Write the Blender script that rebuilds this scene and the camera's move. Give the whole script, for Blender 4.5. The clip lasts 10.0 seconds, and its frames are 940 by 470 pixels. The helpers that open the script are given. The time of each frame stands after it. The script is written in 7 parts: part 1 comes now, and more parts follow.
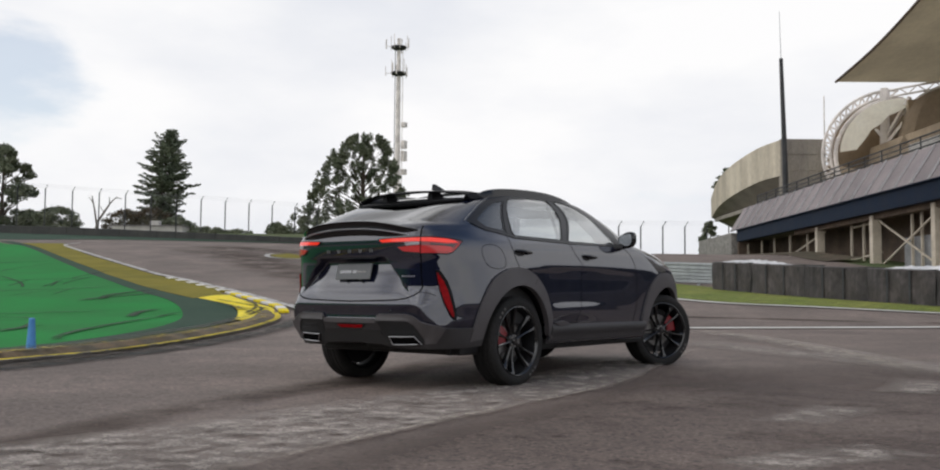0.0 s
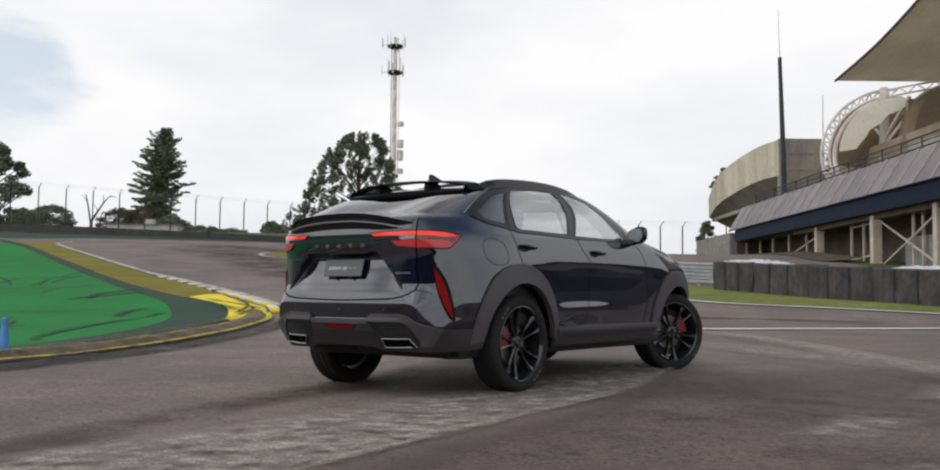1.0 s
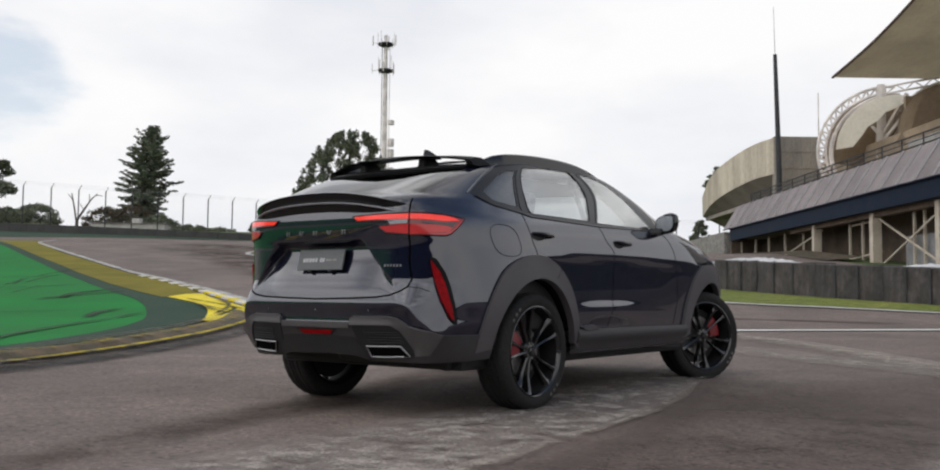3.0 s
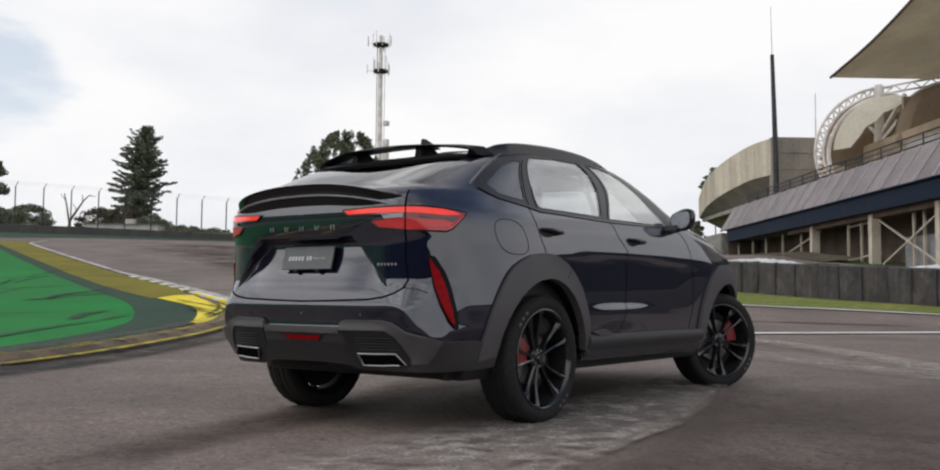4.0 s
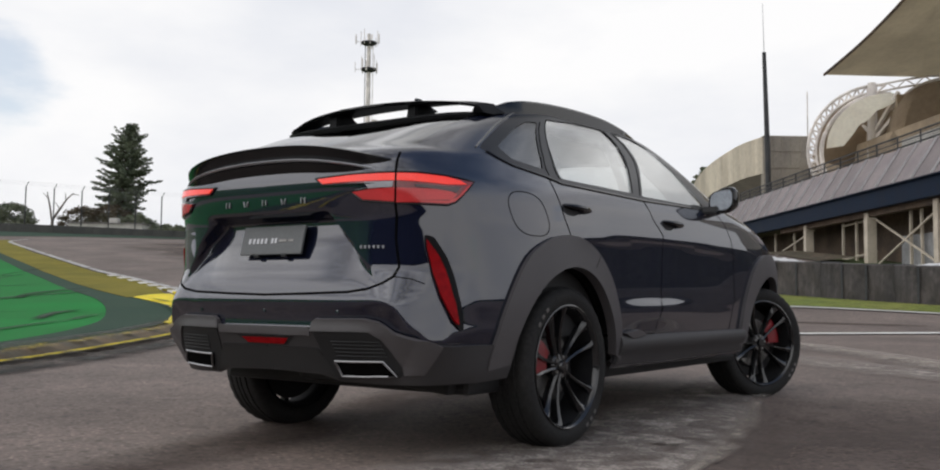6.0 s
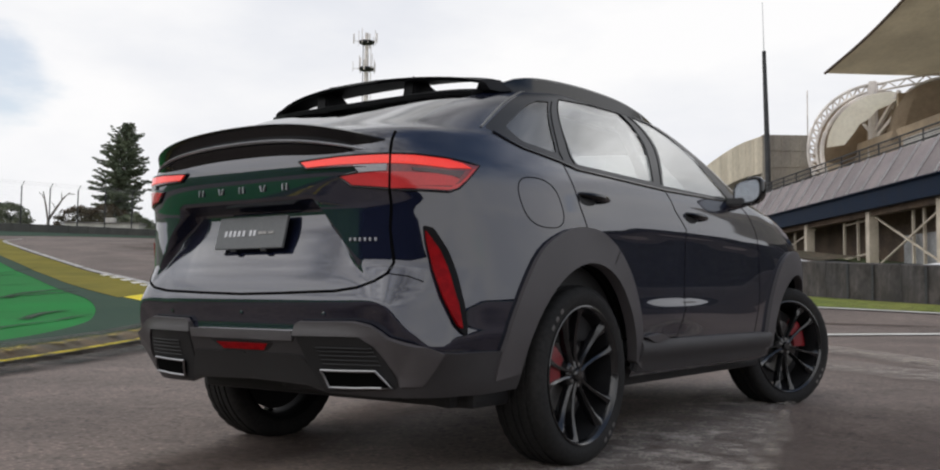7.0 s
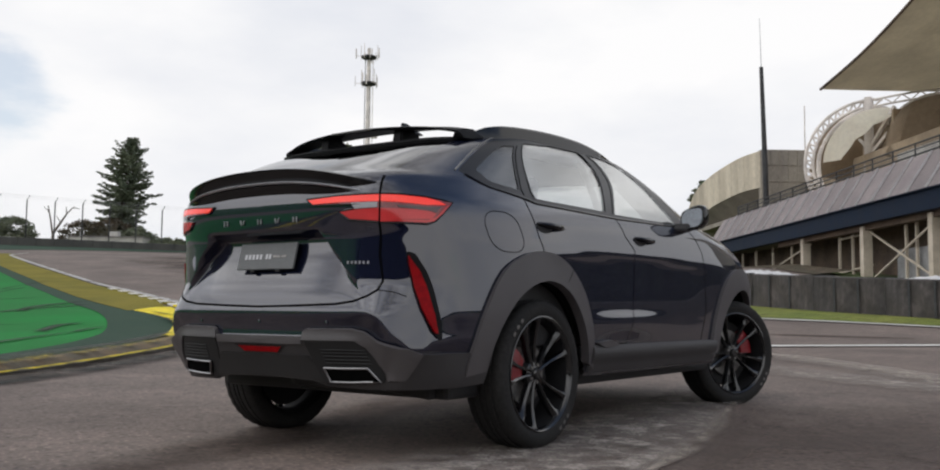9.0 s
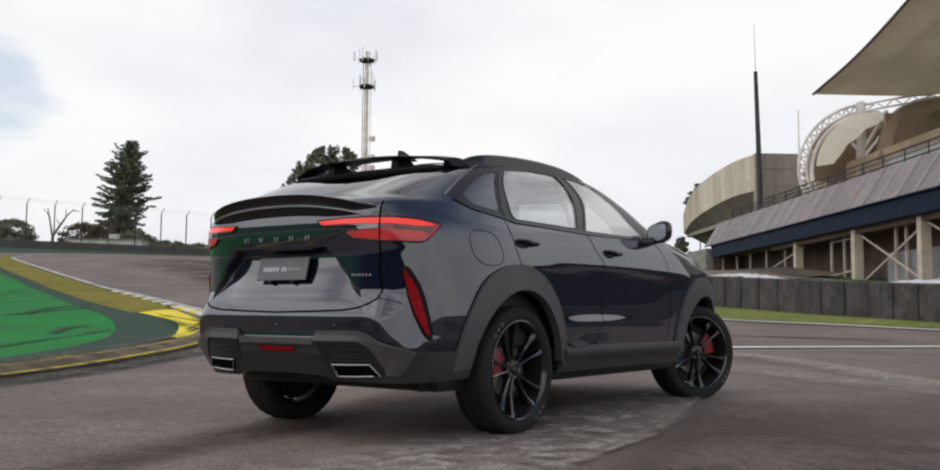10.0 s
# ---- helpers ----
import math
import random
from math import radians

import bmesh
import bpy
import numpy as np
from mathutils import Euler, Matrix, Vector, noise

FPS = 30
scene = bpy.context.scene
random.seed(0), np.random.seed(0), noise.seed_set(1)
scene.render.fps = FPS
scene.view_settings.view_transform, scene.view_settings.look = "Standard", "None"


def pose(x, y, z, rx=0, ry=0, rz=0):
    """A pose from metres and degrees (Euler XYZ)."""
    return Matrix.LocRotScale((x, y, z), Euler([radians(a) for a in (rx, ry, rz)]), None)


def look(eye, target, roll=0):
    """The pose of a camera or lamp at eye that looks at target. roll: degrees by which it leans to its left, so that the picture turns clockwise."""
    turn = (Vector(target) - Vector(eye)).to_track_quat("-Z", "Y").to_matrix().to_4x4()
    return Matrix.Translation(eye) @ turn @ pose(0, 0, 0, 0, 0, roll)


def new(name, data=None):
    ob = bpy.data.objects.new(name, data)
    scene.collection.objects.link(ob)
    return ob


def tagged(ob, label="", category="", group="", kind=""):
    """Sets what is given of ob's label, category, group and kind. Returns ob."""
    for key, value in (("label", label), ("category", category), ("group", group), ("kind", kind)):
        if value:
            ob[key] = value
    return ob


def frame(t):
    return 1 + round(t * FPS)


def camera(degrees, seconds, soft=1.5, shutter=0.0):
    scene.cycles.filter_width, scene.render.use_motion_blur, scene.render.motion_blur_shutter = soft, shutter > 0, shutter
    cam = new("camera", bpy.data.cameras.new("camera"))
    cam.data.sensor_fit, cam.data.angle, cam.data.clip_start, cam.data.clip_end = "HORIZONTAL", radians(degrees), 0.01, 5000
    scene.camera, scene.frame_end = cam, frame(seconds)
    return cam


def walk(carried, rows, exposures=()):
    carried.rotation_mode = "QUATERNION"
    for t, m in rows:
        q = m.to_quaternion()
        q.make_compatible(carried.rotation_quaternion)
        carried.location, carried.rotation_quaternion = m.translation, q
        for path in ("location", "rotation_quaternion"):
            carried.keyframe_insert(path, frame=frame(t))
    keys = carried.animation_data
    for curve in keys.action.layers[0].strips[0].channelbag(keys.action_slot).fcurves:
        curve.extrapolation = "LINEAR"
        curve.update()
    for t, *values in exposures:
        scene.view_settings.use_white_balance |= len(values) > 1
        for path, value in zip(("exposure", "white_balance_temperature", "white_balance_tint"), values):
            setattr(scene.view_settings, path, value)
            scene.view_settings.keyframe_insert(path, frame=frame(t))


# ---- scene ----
cam = camera(51.2, 10.0, 2.0)
PATH = [
    (0, (5.858, -6.849, 0.742), (4.617, -5.286, 0.872), 0.5),
    (0.5, (5.646, -6.604, 0.729), (4.408, -5.038, 0.858), 0.5),
    (1, (5.434, -6.361, 0.734), (4.199, -4.793, 0.864), 0.6),
    (1.5, (5.229, -6.129, 0.729), (3.998, -4.559, 0.859), 0.5),
    (2, (5.007, -5.872, 0.728), (3.781, -4.298, 0.857), 0.6),
    (2.5, (4.765, -5.609, 0.721), (3.542, -4.032, 0.85), 0.6),
    (4, (4.164, -4.944, 0.729), (2.952, -3.358, 0.862), 0.6),
    (4.5, (3.973, -4.724, 0.714), (2.765, -3.135, 0.847), 0.6),
    (5, (3.768, -4.496, 0.707), (2.565, -2.904, 0.841), 0.6),
    (5.5, (3.573, -4.283, 0.696), (2.376, -2.686, 0.83), 0.6),
    (7, (3.062, -3.673, 0.697), (1.873, -2.07, 0.831), 0.6),
    (7.3, (2.995, -3.594, 0.695), (1.806, -1.991, 0.829), 0.6),
    (7.4, (3.025, -3.600, 0.691), (1.820, -2.010, 0.841), 0.5),
    (7.5, (3.086, -3.652, 0.688), (1.881, -2.062, 0.839), 0.5),
    (8, (3.272, -3.84, 0.681), (2.074, -2.246, 0.834), 0.5),
    (8.5, (3.487, -4.052, 0.677), (2.292, -2.456, 0.835), 0.5),
    (9, (3.69, -4.305, 0.688), (2.498, -2.706, 0.849), 0.6),
    (9.5, (3.952, -4.598, 0.687), (2.762, -2.999, 0.85), 0.5),
    (10, (4.217, -4.91, 0.703), (3.029, -3.309, 0.868), 0.6),
]
walk(cam, [(t, look(eye, target, roll)) for t, eye, target, roll in PATH])

# ---- world and light ----
world = bpy.data.worlds.new("overcast_sky")
scene.world = world
world.use_nodes = True
wt = world.node_tree
wt.nodes.clear()


def wnode(kind, **inputs):
    n = wt.nodes.new(kind)
    for k, v in inputs.items():
        n.inputs[k].default_value = v
    return n


SUN_ELEV, SUN_ROT = radians(38), radians(205)
sky = wt.nodes.new("ShaderNodeTexSky")
sky.sky_type, sky.sun_disc = "NISHITA", False
sky.sun_elevation, sky.sun_rotation = SUN_ELEV, SUN_ROT
sky_bg = wnode("ShaderNodeBackground", Strength=0.15)
wt.links.new(sky.outputs["Color"], sky_bg.inputs["Color"])
w_tc = wt.nodes.new("ShaderNodeTexCoord")
w_map = wnode("ShaderNodeMapping", Scale=(1.0, 1.0, 2.6), Location=(0.35, 0.1, 0.0))
wt.links.new(w_tc.outputs["Generated"], w_map.inputs["Vector"])
cloud_a = wnode("ShaderNodeTexNoise", Scale=2.3, Detail=7.0, Roughness=0.52)
cloud_b = wnode("ShaderNodeTexNoise", Scale=3.1, Detail=6.0, Roughness=0.5)
for n in (cloud_a, cloud_b):
    wt.links.new(w_map.outputs["Vector"], n.inputs["Vector"])
tone = wt.nodes.new("ShaderNodeValToRGB")
tone.color_ramp.elements[0].position, tone.color_ramp.elements[0].color = 0.36, (0.80, 0.82, 0.875, 1)
tone.color_ramp.elements[1].position, tone.color_ramp.elements[1].color = 0.60, (0.99, 0.985, 0.99, 1)
wt.links.new(cloud_a.outputs["Fac"], tone.inputs["Fac"])
cloud_bg = wnode("ShaderNodeBackground", Strength=1.0)
wt.links.new(tone.outputs["Color"], cloud_bg.inputs["Color"])
cover = wt.nodes.new("ShaderNodeValToRGB")
cover.color_ramp.elements[0].position, cover.color_ramp.elements[0].color = 0.22, (0.4, 0.4, 0.4, 1)
cover.color_ramp.elements[1].position, cover.color_ramp.elements[1].color = 0.36, (1, 1, 1, 1)
wt.links.new(cloud_b.outputs["Fac"], cover.inputs["Fac"])
w_mix = wt.nodes.new("ShaderNodeMixShader")
wt.links.new(cover.outputs["Color"], w_mix.inputs[0])
wt.links.new(sky_bg.outputs[0], w_mix.inputs[1])
wt.links.new(cloud_bg.outputs[0], w_mix.inputs[2])
# the cloud is thicker and a little darker overhead
sep = wt.nodes.new("ShaderNodeSeparateXYZ")
wt.links.new(w_tc.outputs["Generated"], sep.inputs[0])
climb = wt.nodes.new("ShaderNodeMapRange")
climb.interpolation_type = "SMOOTHSTEP"
for k, v in (("From Min", 0.36), ("From Max", 0.8), ("To Min", 1.0), ("To Max", 0.8)):
    climb.inputs[k].default_value = v
wt.links.new(sep.outputs["Z"], climb.inputs["Value"])
# and round the veiled sun
to_sun = wt.nodes.new("ShaderNodeVectorMath")
to_sun.operation = "DOT_PRODUCT"
to_sun.inputs[1].default_value = (math.sin(SUN_ROT) * math.cos(SUN_ELEV), math.cos(SUN_ROT) * math.cos(SUN_ELEV), math.sin(SUN_ELEV))
wt.links.new(w_tc.outputs["Generated"], to_sun.inputs[0])
veil = wt.nodes.new("ShaderNodeMapRange")
veil.interpolation_type = "SMOOTHSTEP"
for k, v in (("From Min", 0.15), ("From Max", 1.0), ("To Min", 0.0), ("To Max", 0.42)):
    veil.inputs[k].default_value = v
wt.links.new(to_sun.outputs["Value"], veil.inputs["Value"])
bright = wt.nodes.new("ShaderNodeMath")
wt.links.new(climb.outputs["Result"], bright.inputs[0])
wt.links.new(veil.outputs["Result"], bright.inputs[1])
# the cloud is broken into lighter and darker banks above the haze of the horizon
bank_noise = wnode("ShaderNodeTexNoise", Scale=2.8, Detail=5.0, Roughness=0.5)
wt.links.new(w_map.outputs["Vector"], bank_noise.inputs["Vector"])
bank_tone = wt.nodes.new("ShaderNodeMapRange")
for k, v in (("From Min", 0.36), ("From Max", 0.64), ("To Min", 0.5), ("To Max", 1.5)):
    bank_tone.inputs[k].default_value = v
wt.links.new(bank_noise.outputs["Fac"], bank_tone.inputs["Value"])
above = wt.nodes.new("ShaderNodeMapRange")
above.interpolation_type = "SMOOTHSTEP"
for k, v in (("From Min", 0.28), ("From Max", 0.5)):
    above.inputs[k].default_value = v
wt.links.new(sep.outputs["Z"], above.inputs["Value"])
broken = wt.nodes.new("ShaderNodeMix")
broken.data_type = "FLOAT"
broken.inputs["A"].default_value = 1.0
wt.links.new(above.outputs["Result"], broken.inputs["Factor"])
wt.links.new(bank_tone.outputs["Result"], broken.inputs["B"])
lit = wt.nodes.new("ShaderNodeMath")
lit.operation = "MULTIPLY"
wt.links.new(bright.outputs[0], lit.inputs[0])
wt.links.new(broken.outputs["Result"], lit.inputs[1])
wt.links.new(lit.outputs[0], cloud_bg.inputs["Strength"])
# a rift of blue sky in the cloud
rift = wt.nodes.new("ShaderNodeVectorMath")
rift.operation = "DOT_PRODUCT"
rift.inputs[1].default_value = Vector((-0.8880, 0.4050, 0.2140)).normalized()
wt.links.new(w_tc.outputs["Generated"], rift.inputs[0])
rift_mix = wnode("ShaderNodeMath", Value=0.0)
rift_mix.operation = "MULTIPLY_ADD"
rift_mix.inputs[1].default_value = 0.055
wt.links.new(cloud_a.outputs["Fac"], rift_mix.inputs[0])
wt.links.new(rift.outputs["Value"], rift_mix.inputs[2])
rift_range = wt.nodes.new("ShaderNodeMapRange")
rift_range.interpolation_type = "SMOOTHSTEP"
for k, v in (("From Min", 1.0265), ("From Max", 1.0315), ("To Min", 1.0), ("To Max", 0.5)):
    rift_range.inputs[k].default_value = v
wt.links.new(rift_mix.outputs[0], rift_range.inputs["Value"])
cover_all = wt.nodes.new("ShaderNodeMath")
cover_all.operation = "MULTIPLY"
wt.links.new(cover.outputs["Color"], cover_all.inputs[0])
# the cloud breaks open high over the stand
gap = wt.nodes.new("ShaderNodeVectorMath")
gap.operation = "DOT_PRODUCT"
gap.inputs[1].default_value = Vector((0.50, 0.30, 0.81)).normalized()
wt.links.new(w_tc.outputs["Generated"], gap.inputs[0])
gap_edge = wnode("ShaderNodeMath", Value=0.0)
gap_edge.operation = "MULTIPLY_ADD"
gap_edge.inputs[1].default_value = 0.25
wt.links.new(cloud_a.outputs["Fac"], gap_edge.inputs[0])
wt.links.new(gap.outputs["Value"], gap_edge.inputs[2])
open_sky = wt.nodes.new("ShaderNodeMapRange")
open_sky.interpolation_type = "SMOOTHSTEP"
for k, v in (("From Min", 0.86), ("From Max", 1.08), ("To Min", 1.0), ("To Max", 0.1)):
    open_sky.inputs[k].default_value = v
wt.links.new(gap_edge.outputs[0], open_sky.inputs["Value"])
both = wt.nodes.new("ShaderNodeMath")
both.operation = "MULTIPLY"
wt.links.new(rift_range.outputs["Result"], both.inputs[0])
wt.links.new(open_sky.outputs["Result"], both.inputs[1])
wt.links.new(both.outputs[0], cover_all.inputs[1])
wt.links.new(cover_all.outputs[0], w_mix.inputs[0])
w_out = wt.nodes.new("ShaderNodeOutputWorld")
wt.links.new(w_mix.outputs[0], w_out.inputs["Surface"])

sun = new("sun", bpy.data.lights.new("sun", "SUN"))
sun.data.energy, sun.data.angle, sun.data.color = 0.25, radians(75), (1.0, 0.96, 0.9)
_az = SUN_ROT
_dir = Vector((math.sin(_az) * math.cos(SUN_ELEV), math.cos(_az) * math.cos(SUN_ELEV), math.sin(SUN_ELEV)))
sun.matrix_world = look(_dir * 50, (0, 0, 0))

# ---- materials ----


def material(name, c1, c2=None, scale=6.0, rough=0.6, metal=0.0, bump=0.0, fine=90.0, fine_mix=0.25, coat=0.0, rough2=None,
             spread=(0.38, 0.62), per_object=0.0, specular=0.5, space="Object", stretch=(1, 1, 1), bump_dist=0.004):
    """A surface with broad patches of two tones, a fine grain and relief."""
    m = bpy.data.materials.new(name)
    m.use_nodes = True
    nt = m.node_tree
    b = nt.nodes["Principled BSDF"]
    c2 = c2 or tuple(v * 0.8 for v in c1)
    tc = nt.nodes.new("ShaderNodeTexCoord")
    mp = nt.nodes.new("ShaderNodeMapping")
    mp.inputs["Scale"].default_value = stretch
    nt.links.new(tc.outputs[space], mp.inputs["Vector"])
    big = nt.nodes.new("ShaderNodeTexNoise")
    big.inputs["Scale"].default_value, big.inputs["Detail"].default_value = scale, 5
    small = nt.nodes.new("ShaderNodeTexNoise")
    small.inputs["Scale"].default_value, small.inputs["Detail"].default_value = fine, 3
    for n in (big, small):
        nt.links.new(mp.outputs["Vector"], n.inputs["Vector"])
    ramp = nt.nodes.new("ShaderNodeValToRGB")
    ramp.color_ramp.elements[0].position, ramp.color_ramp.elements[0].color = spread[0], (*c1, 1)
    ramp.color_ramp.elements[1].position, ramp.color_ramp.elements[1].color = spread[1], (*c2, 1)
    nt.links.new(big.outputs["Fac"], ramp.inputs["Fac"])
    grain = nt.nodes.new("ShaderNodeMapRange")
    grain.inputs["From Min"].default_value, grain.inputs["From Max"].default_value = 0.3, 0.7
    grain.inputs["To Min"].default_value, grain.inputs["To Max"].default_value = 1 - fine_mix, 1 + fine_mix
    nt.links.new(small.outputs["Fac"], grain.inputs["Value"])
    tint = nt.nodes.new("ShaderNodeMix")
    tint.data_type, tint.blend_type = "RGBA", "MULTIPLY"
    tint.inputs["Factor"].default_value = 1.0
    nt.links.new(ramp.outputs["Color"], tint.inputs["A"])
    nt.links.new(grain.outputs["Result"], tint.inputs["B"])
    last = tint.outputs["Result"]
    if per_object:
        info = nt.nodes.new("ShaderNodeObjectInfo")
        rng = nt.nodes.new("ShaderNodeMapRange")
        rng.inputs["To Min"].default_value, rng.inputs["To Max"].default_value = 1 - per_object, 1 + per_object
        nt.links.new(info.outputs["Random"], rng.inputs["Value"])
        t2 = nt.nodes.new("ShaderNodeMix")
        t2.data_type, t2.blend_type = "RGBA", "MULTIPLY"
        t2.inputs["Factor"].default_value = 1.0
        nt.links.new(last, t2.inputs["A"])
        nt.links.new(rng.outputs["Result"], t2.inputs["B"])
        last = t2.outputs["Result"]
    nt.links.new(last, b.inputs["Base Color"])
    b.inputs["Metallic"].default_value = metal
    b.inputs["Specular IOR Level"].default_value = specular
    rr = nt.nodes.new("ShaderNodeMapRange")
    rr.inputs["From Min"].default_value, rr.inputs["From Max"].default_value = 0.3, 0.7
    rr.inputs["To Min"].default_value, rr.inputs["To Max"].default_value = rough, rough2 if rough2 is not None else min(1, rough * 1.15)
    nt.links.new(big.outputs["Fac"], rr.inputs["Value"])
    nt.links.new(rr.outputs["Result"], b.inputs["Roughness"])
    if coat:
        b.inputs["Coat Weight"].default_value, b.inputs["Coat Roughness"].default_value = coat, 0.03
    if bump:
        bp = nt.nodes.new("ShaderNodeBump")
        bp.inputs["Strength"].default_value, bp.inputs["Distance"].default_value = bump, bump_dist
        nt.links.new(small.outputs["Fac"], bp.inputs["Height"])
        nt.links.new(bp.outputs["Normal"], b.inputs["Normal"])
    return m


def worn(m, scale, low, high, stretch=(1, 1, 1)):
    """Lets a thin layer wear through where a noise is low."""
    nt = m.node_tree
    b = nt.nodes["Principled BSDF"]
    tc = nt.nodes.new("ShaderNodeTexCoord")
    mp = nt.nodes.new("ShaderNodeMapping")
    mp.inputs["Scale"].default_value = stretch
    nt.links.new(tc.outputs["Object"], mp.inputs["Vector"])
    n = nt.nodes.new("ShaderNodeTexNoise")
    n.inputs["Scale"].default_value, n.inputs["Detail"].default_value, n.inputs["Roughness"].default_value = scale, 7, 0.72
    nt.links.new(mp.outputs["Vector"], n.inputs["Vector"])
    r = nt.nodes.new("ShaderNodeMapRange")
    r.inputs["From Min"].default_value, r.inputs["From Max"].default_value = low, high
    nt.links.new(n.outputs["Fac"], r.inputs["Value"])
    # edges of the layer fade out along its width, kept in a vertex attribute
    at = nt.nodes.new("ShaderNodeAttribute")
    at.attribute_name = "fade"
    mul = nt.nodes.new("ShaderNodeMath")
    mul.operation = "MULTIPLY"
    nt.links.new(r.outputs["Result"], mul.inputs[0])
    nt.links.new(at.outputs["Fac"], mul.inputs[1])
    nt.links.new(mul.outputs[0], b.inputs["Alpha"])
    return m


M_ASPHALT = material("asphalt", (0.126, 0.0965, 0.0825), (0.187, 0.144, 0.123), 0.35, 0.85, bump=0.45, fine=30, fine_mix=0.25, rough2=0.8, specular=0.45, bump_dist=0.007)


def stony(m, cell, layers=((1.0, 0.60, 0.68, 1.8), (0.5, 0.42, 0.33, 0.5), (0.14, 0.48, 0.36, 0.82), (0.05, 0.50, 0.72, 1.2)), detail=2.0, stretch=(1, 1, 1)):
    """Pale chips, dark pits and stains scattered over a surface, one layer of noise each."""
    nt = m.node_tree
    b = nt.nodes["Principled BSDF"]
    base = b.inputs["Base Color"].links[0].from_socket
    tc = nt.nodes.new("ShaderNodeTexCoord")
    mp = nt.nodes.new("ShaderNodeMapping")
    mp.inputs["Scale"].default_value = stretch
    nt.links.new(tc.outputs["Object"], mp.inputs["Vector"])
    for share, lo, hi, gain in layers:
        n = nt.nodes.new("ShaderNodeTexNoise")
        n.inputs["Scale"].default_value, n.inputs["Detail"].default_value = cell * share, detail
        nt.links.new(mp.outputs["Vector"], n.inputs["Vector"])
        r = nt.nodes.new("ShaderNodeMapRange")
        for k, v in (("From Min", lo), ("From Max", hi), ("To Min", 1.0), ("To Max", gain)):
            r.inputs[k].default_value = v
        nt.links.new(n.outputs["Fac"], r.inputs["Value"])
        mx = nt.nodes.new("ShaderNodeMix")
        mx.data_type, mx.blend_type = "RGBA", "MULTIPLY"
        mx.inputs["Factor"].default_value = 1.0
        nt.links.new(base, mx.inputs["A"])
        nt.links.new(r.outputs["Result"], mx.inputs["B"])
        base = mx.outputs["Result"]
    nt.links.new(base, b.inputs["Base Color"])


stony(M_ASPHALT, 42.0)
M_FIELD = material("field_grass", (0.056, 0.088, 0.02), (0.088, 0.104, 0.032), 0.3, 0.95, fine=5, fine_mix=0.3)
M_VERGE = material("verge_grass", (0.125, 0.165, 0.018), (0.19, 0.205, 0.035), 0.8, 0.95, fine=22, fine_mix=0.45, bump=0.8, bump_dist=0.03)
stony(M_VERGE, 3.0, ((1.0, 0.48, 0.34, 0.62), (0.4, 0.52, 0.70, 1.35)), 4.0)
M_GREEN = material("green_paint", (0.004114, 0.1749, 0.02674), (0.008227, 0.2211, 0.03907), 0.25, 0.85, fine=26, fine_mix=0.14, bump=0.4, specular=0.2)
M_OLIVE = material("ochre_paint", (0.2024, 0.167, 0.006072), (0.1569, 0.1366, 0.009715), 0.6, 0.75, fine=20, fine_mix=0.2, specular=0.15)
M_TEAL = material("faded_teal_paint", (0.022, 0.056, 0.0342), (0.036, 0.06944, 0.045), 0.5, 0.8, fine=18, fine_mix=0.2, specular=0.15)
M_YELLOW = material("yellow_paint", (0.88, 0.7113, 0.01694), (0.7452, 0.5871, 0.01354), 1.2, 0.6, fine=25, fine_mix=0.12, specular=0.15)
M_YELLOW_WORN = worn(material("worn_yellow_paint", (0.74, 0.58, 0.02), (0.58, 0.44, 0.02), 1.5, 0.65, fine=25, specular=0.15), 3.0, 0.32, 0.44)
M_WHITE_LINE = worn(material("white_line_paint", (0.496, 0.48, 0.456), (0.4, 0.384, 0.368), 1.5, 0.65, fine=25), 1.4, 0.3, 0.5)
M_WHITE = material("white_paint", (0.765, 0.74375, 0.70125), (0.6375, 0.61625, 0.57375), 1.0, 0.6, fine=25, fine_mix=0.1)
M_KERB = material("worn_kerb_concrete", (0.16, 0.11, 0.06), (0.10, 0.085, 0.058), 2.2, 0.85, fine=18, fine_mix=0.3, bump=0.5)
M_YELLOW_FLAKE = worn(material("flaking_yellow_paint", (0.5, 0.38, 0.02), (0.30, 0.22, 0.02), 2.0, 0.7, fine=25, fine_mix=0.3), 3.5, 0.50, 0.60)
M_DIRT = worn(material("rubber_dirt", (0.035, 0.04, 0.036), (0.05, 0.05, 0.045), 0.8, 0.9, fine=15), 0.9, 0.35, 0.62)
M_GRIME = worn(material("trodden_grime", (0.055, 0.05, 0.04), (0.08, 0.072, 0.058), 2.5, 0.9, fine=30, fine_mix=0.4), 5.0, 0.42, 0.66)
M_TYREMARK = worn(material("tyre_mark", (0.014, 0.024, 0.014), (0.02, 0.034, 0.02), 1.0, 0.85, fine=12), 0.9, 0.30, 0.48)
M_DARKBAND = worn(material("rubbered_line", (0.08618, 0.06277, 0.05239), (0.109, 0.08106, 0.06742), 0.6, 0.85, fine=50, specular=0.2), 0.5, 0.36, 0.66)
M_PATCH = worn(material("darker_asphalt", (0.092, 0.0675, 0.0580), (0.128, 0.0965, 0.0825), 0.7, 0.85, bump=0.35, fine=30, fine_mix=0.2, rough2=0.8, specular=0.35, bump_dist=0.006), 0.8, 0.22, 0.50)
stony(M_PATCH, 60.0)
M_DUST = worn(material("dusty_scuff", (0.46575, 0.4117, 0.368), (0.3473, 0.3059, 0.2737), 1.5, 0.95, fine=60, fine_mix=0.5, specular=0.2), 5.5, 0.36, 0.68)
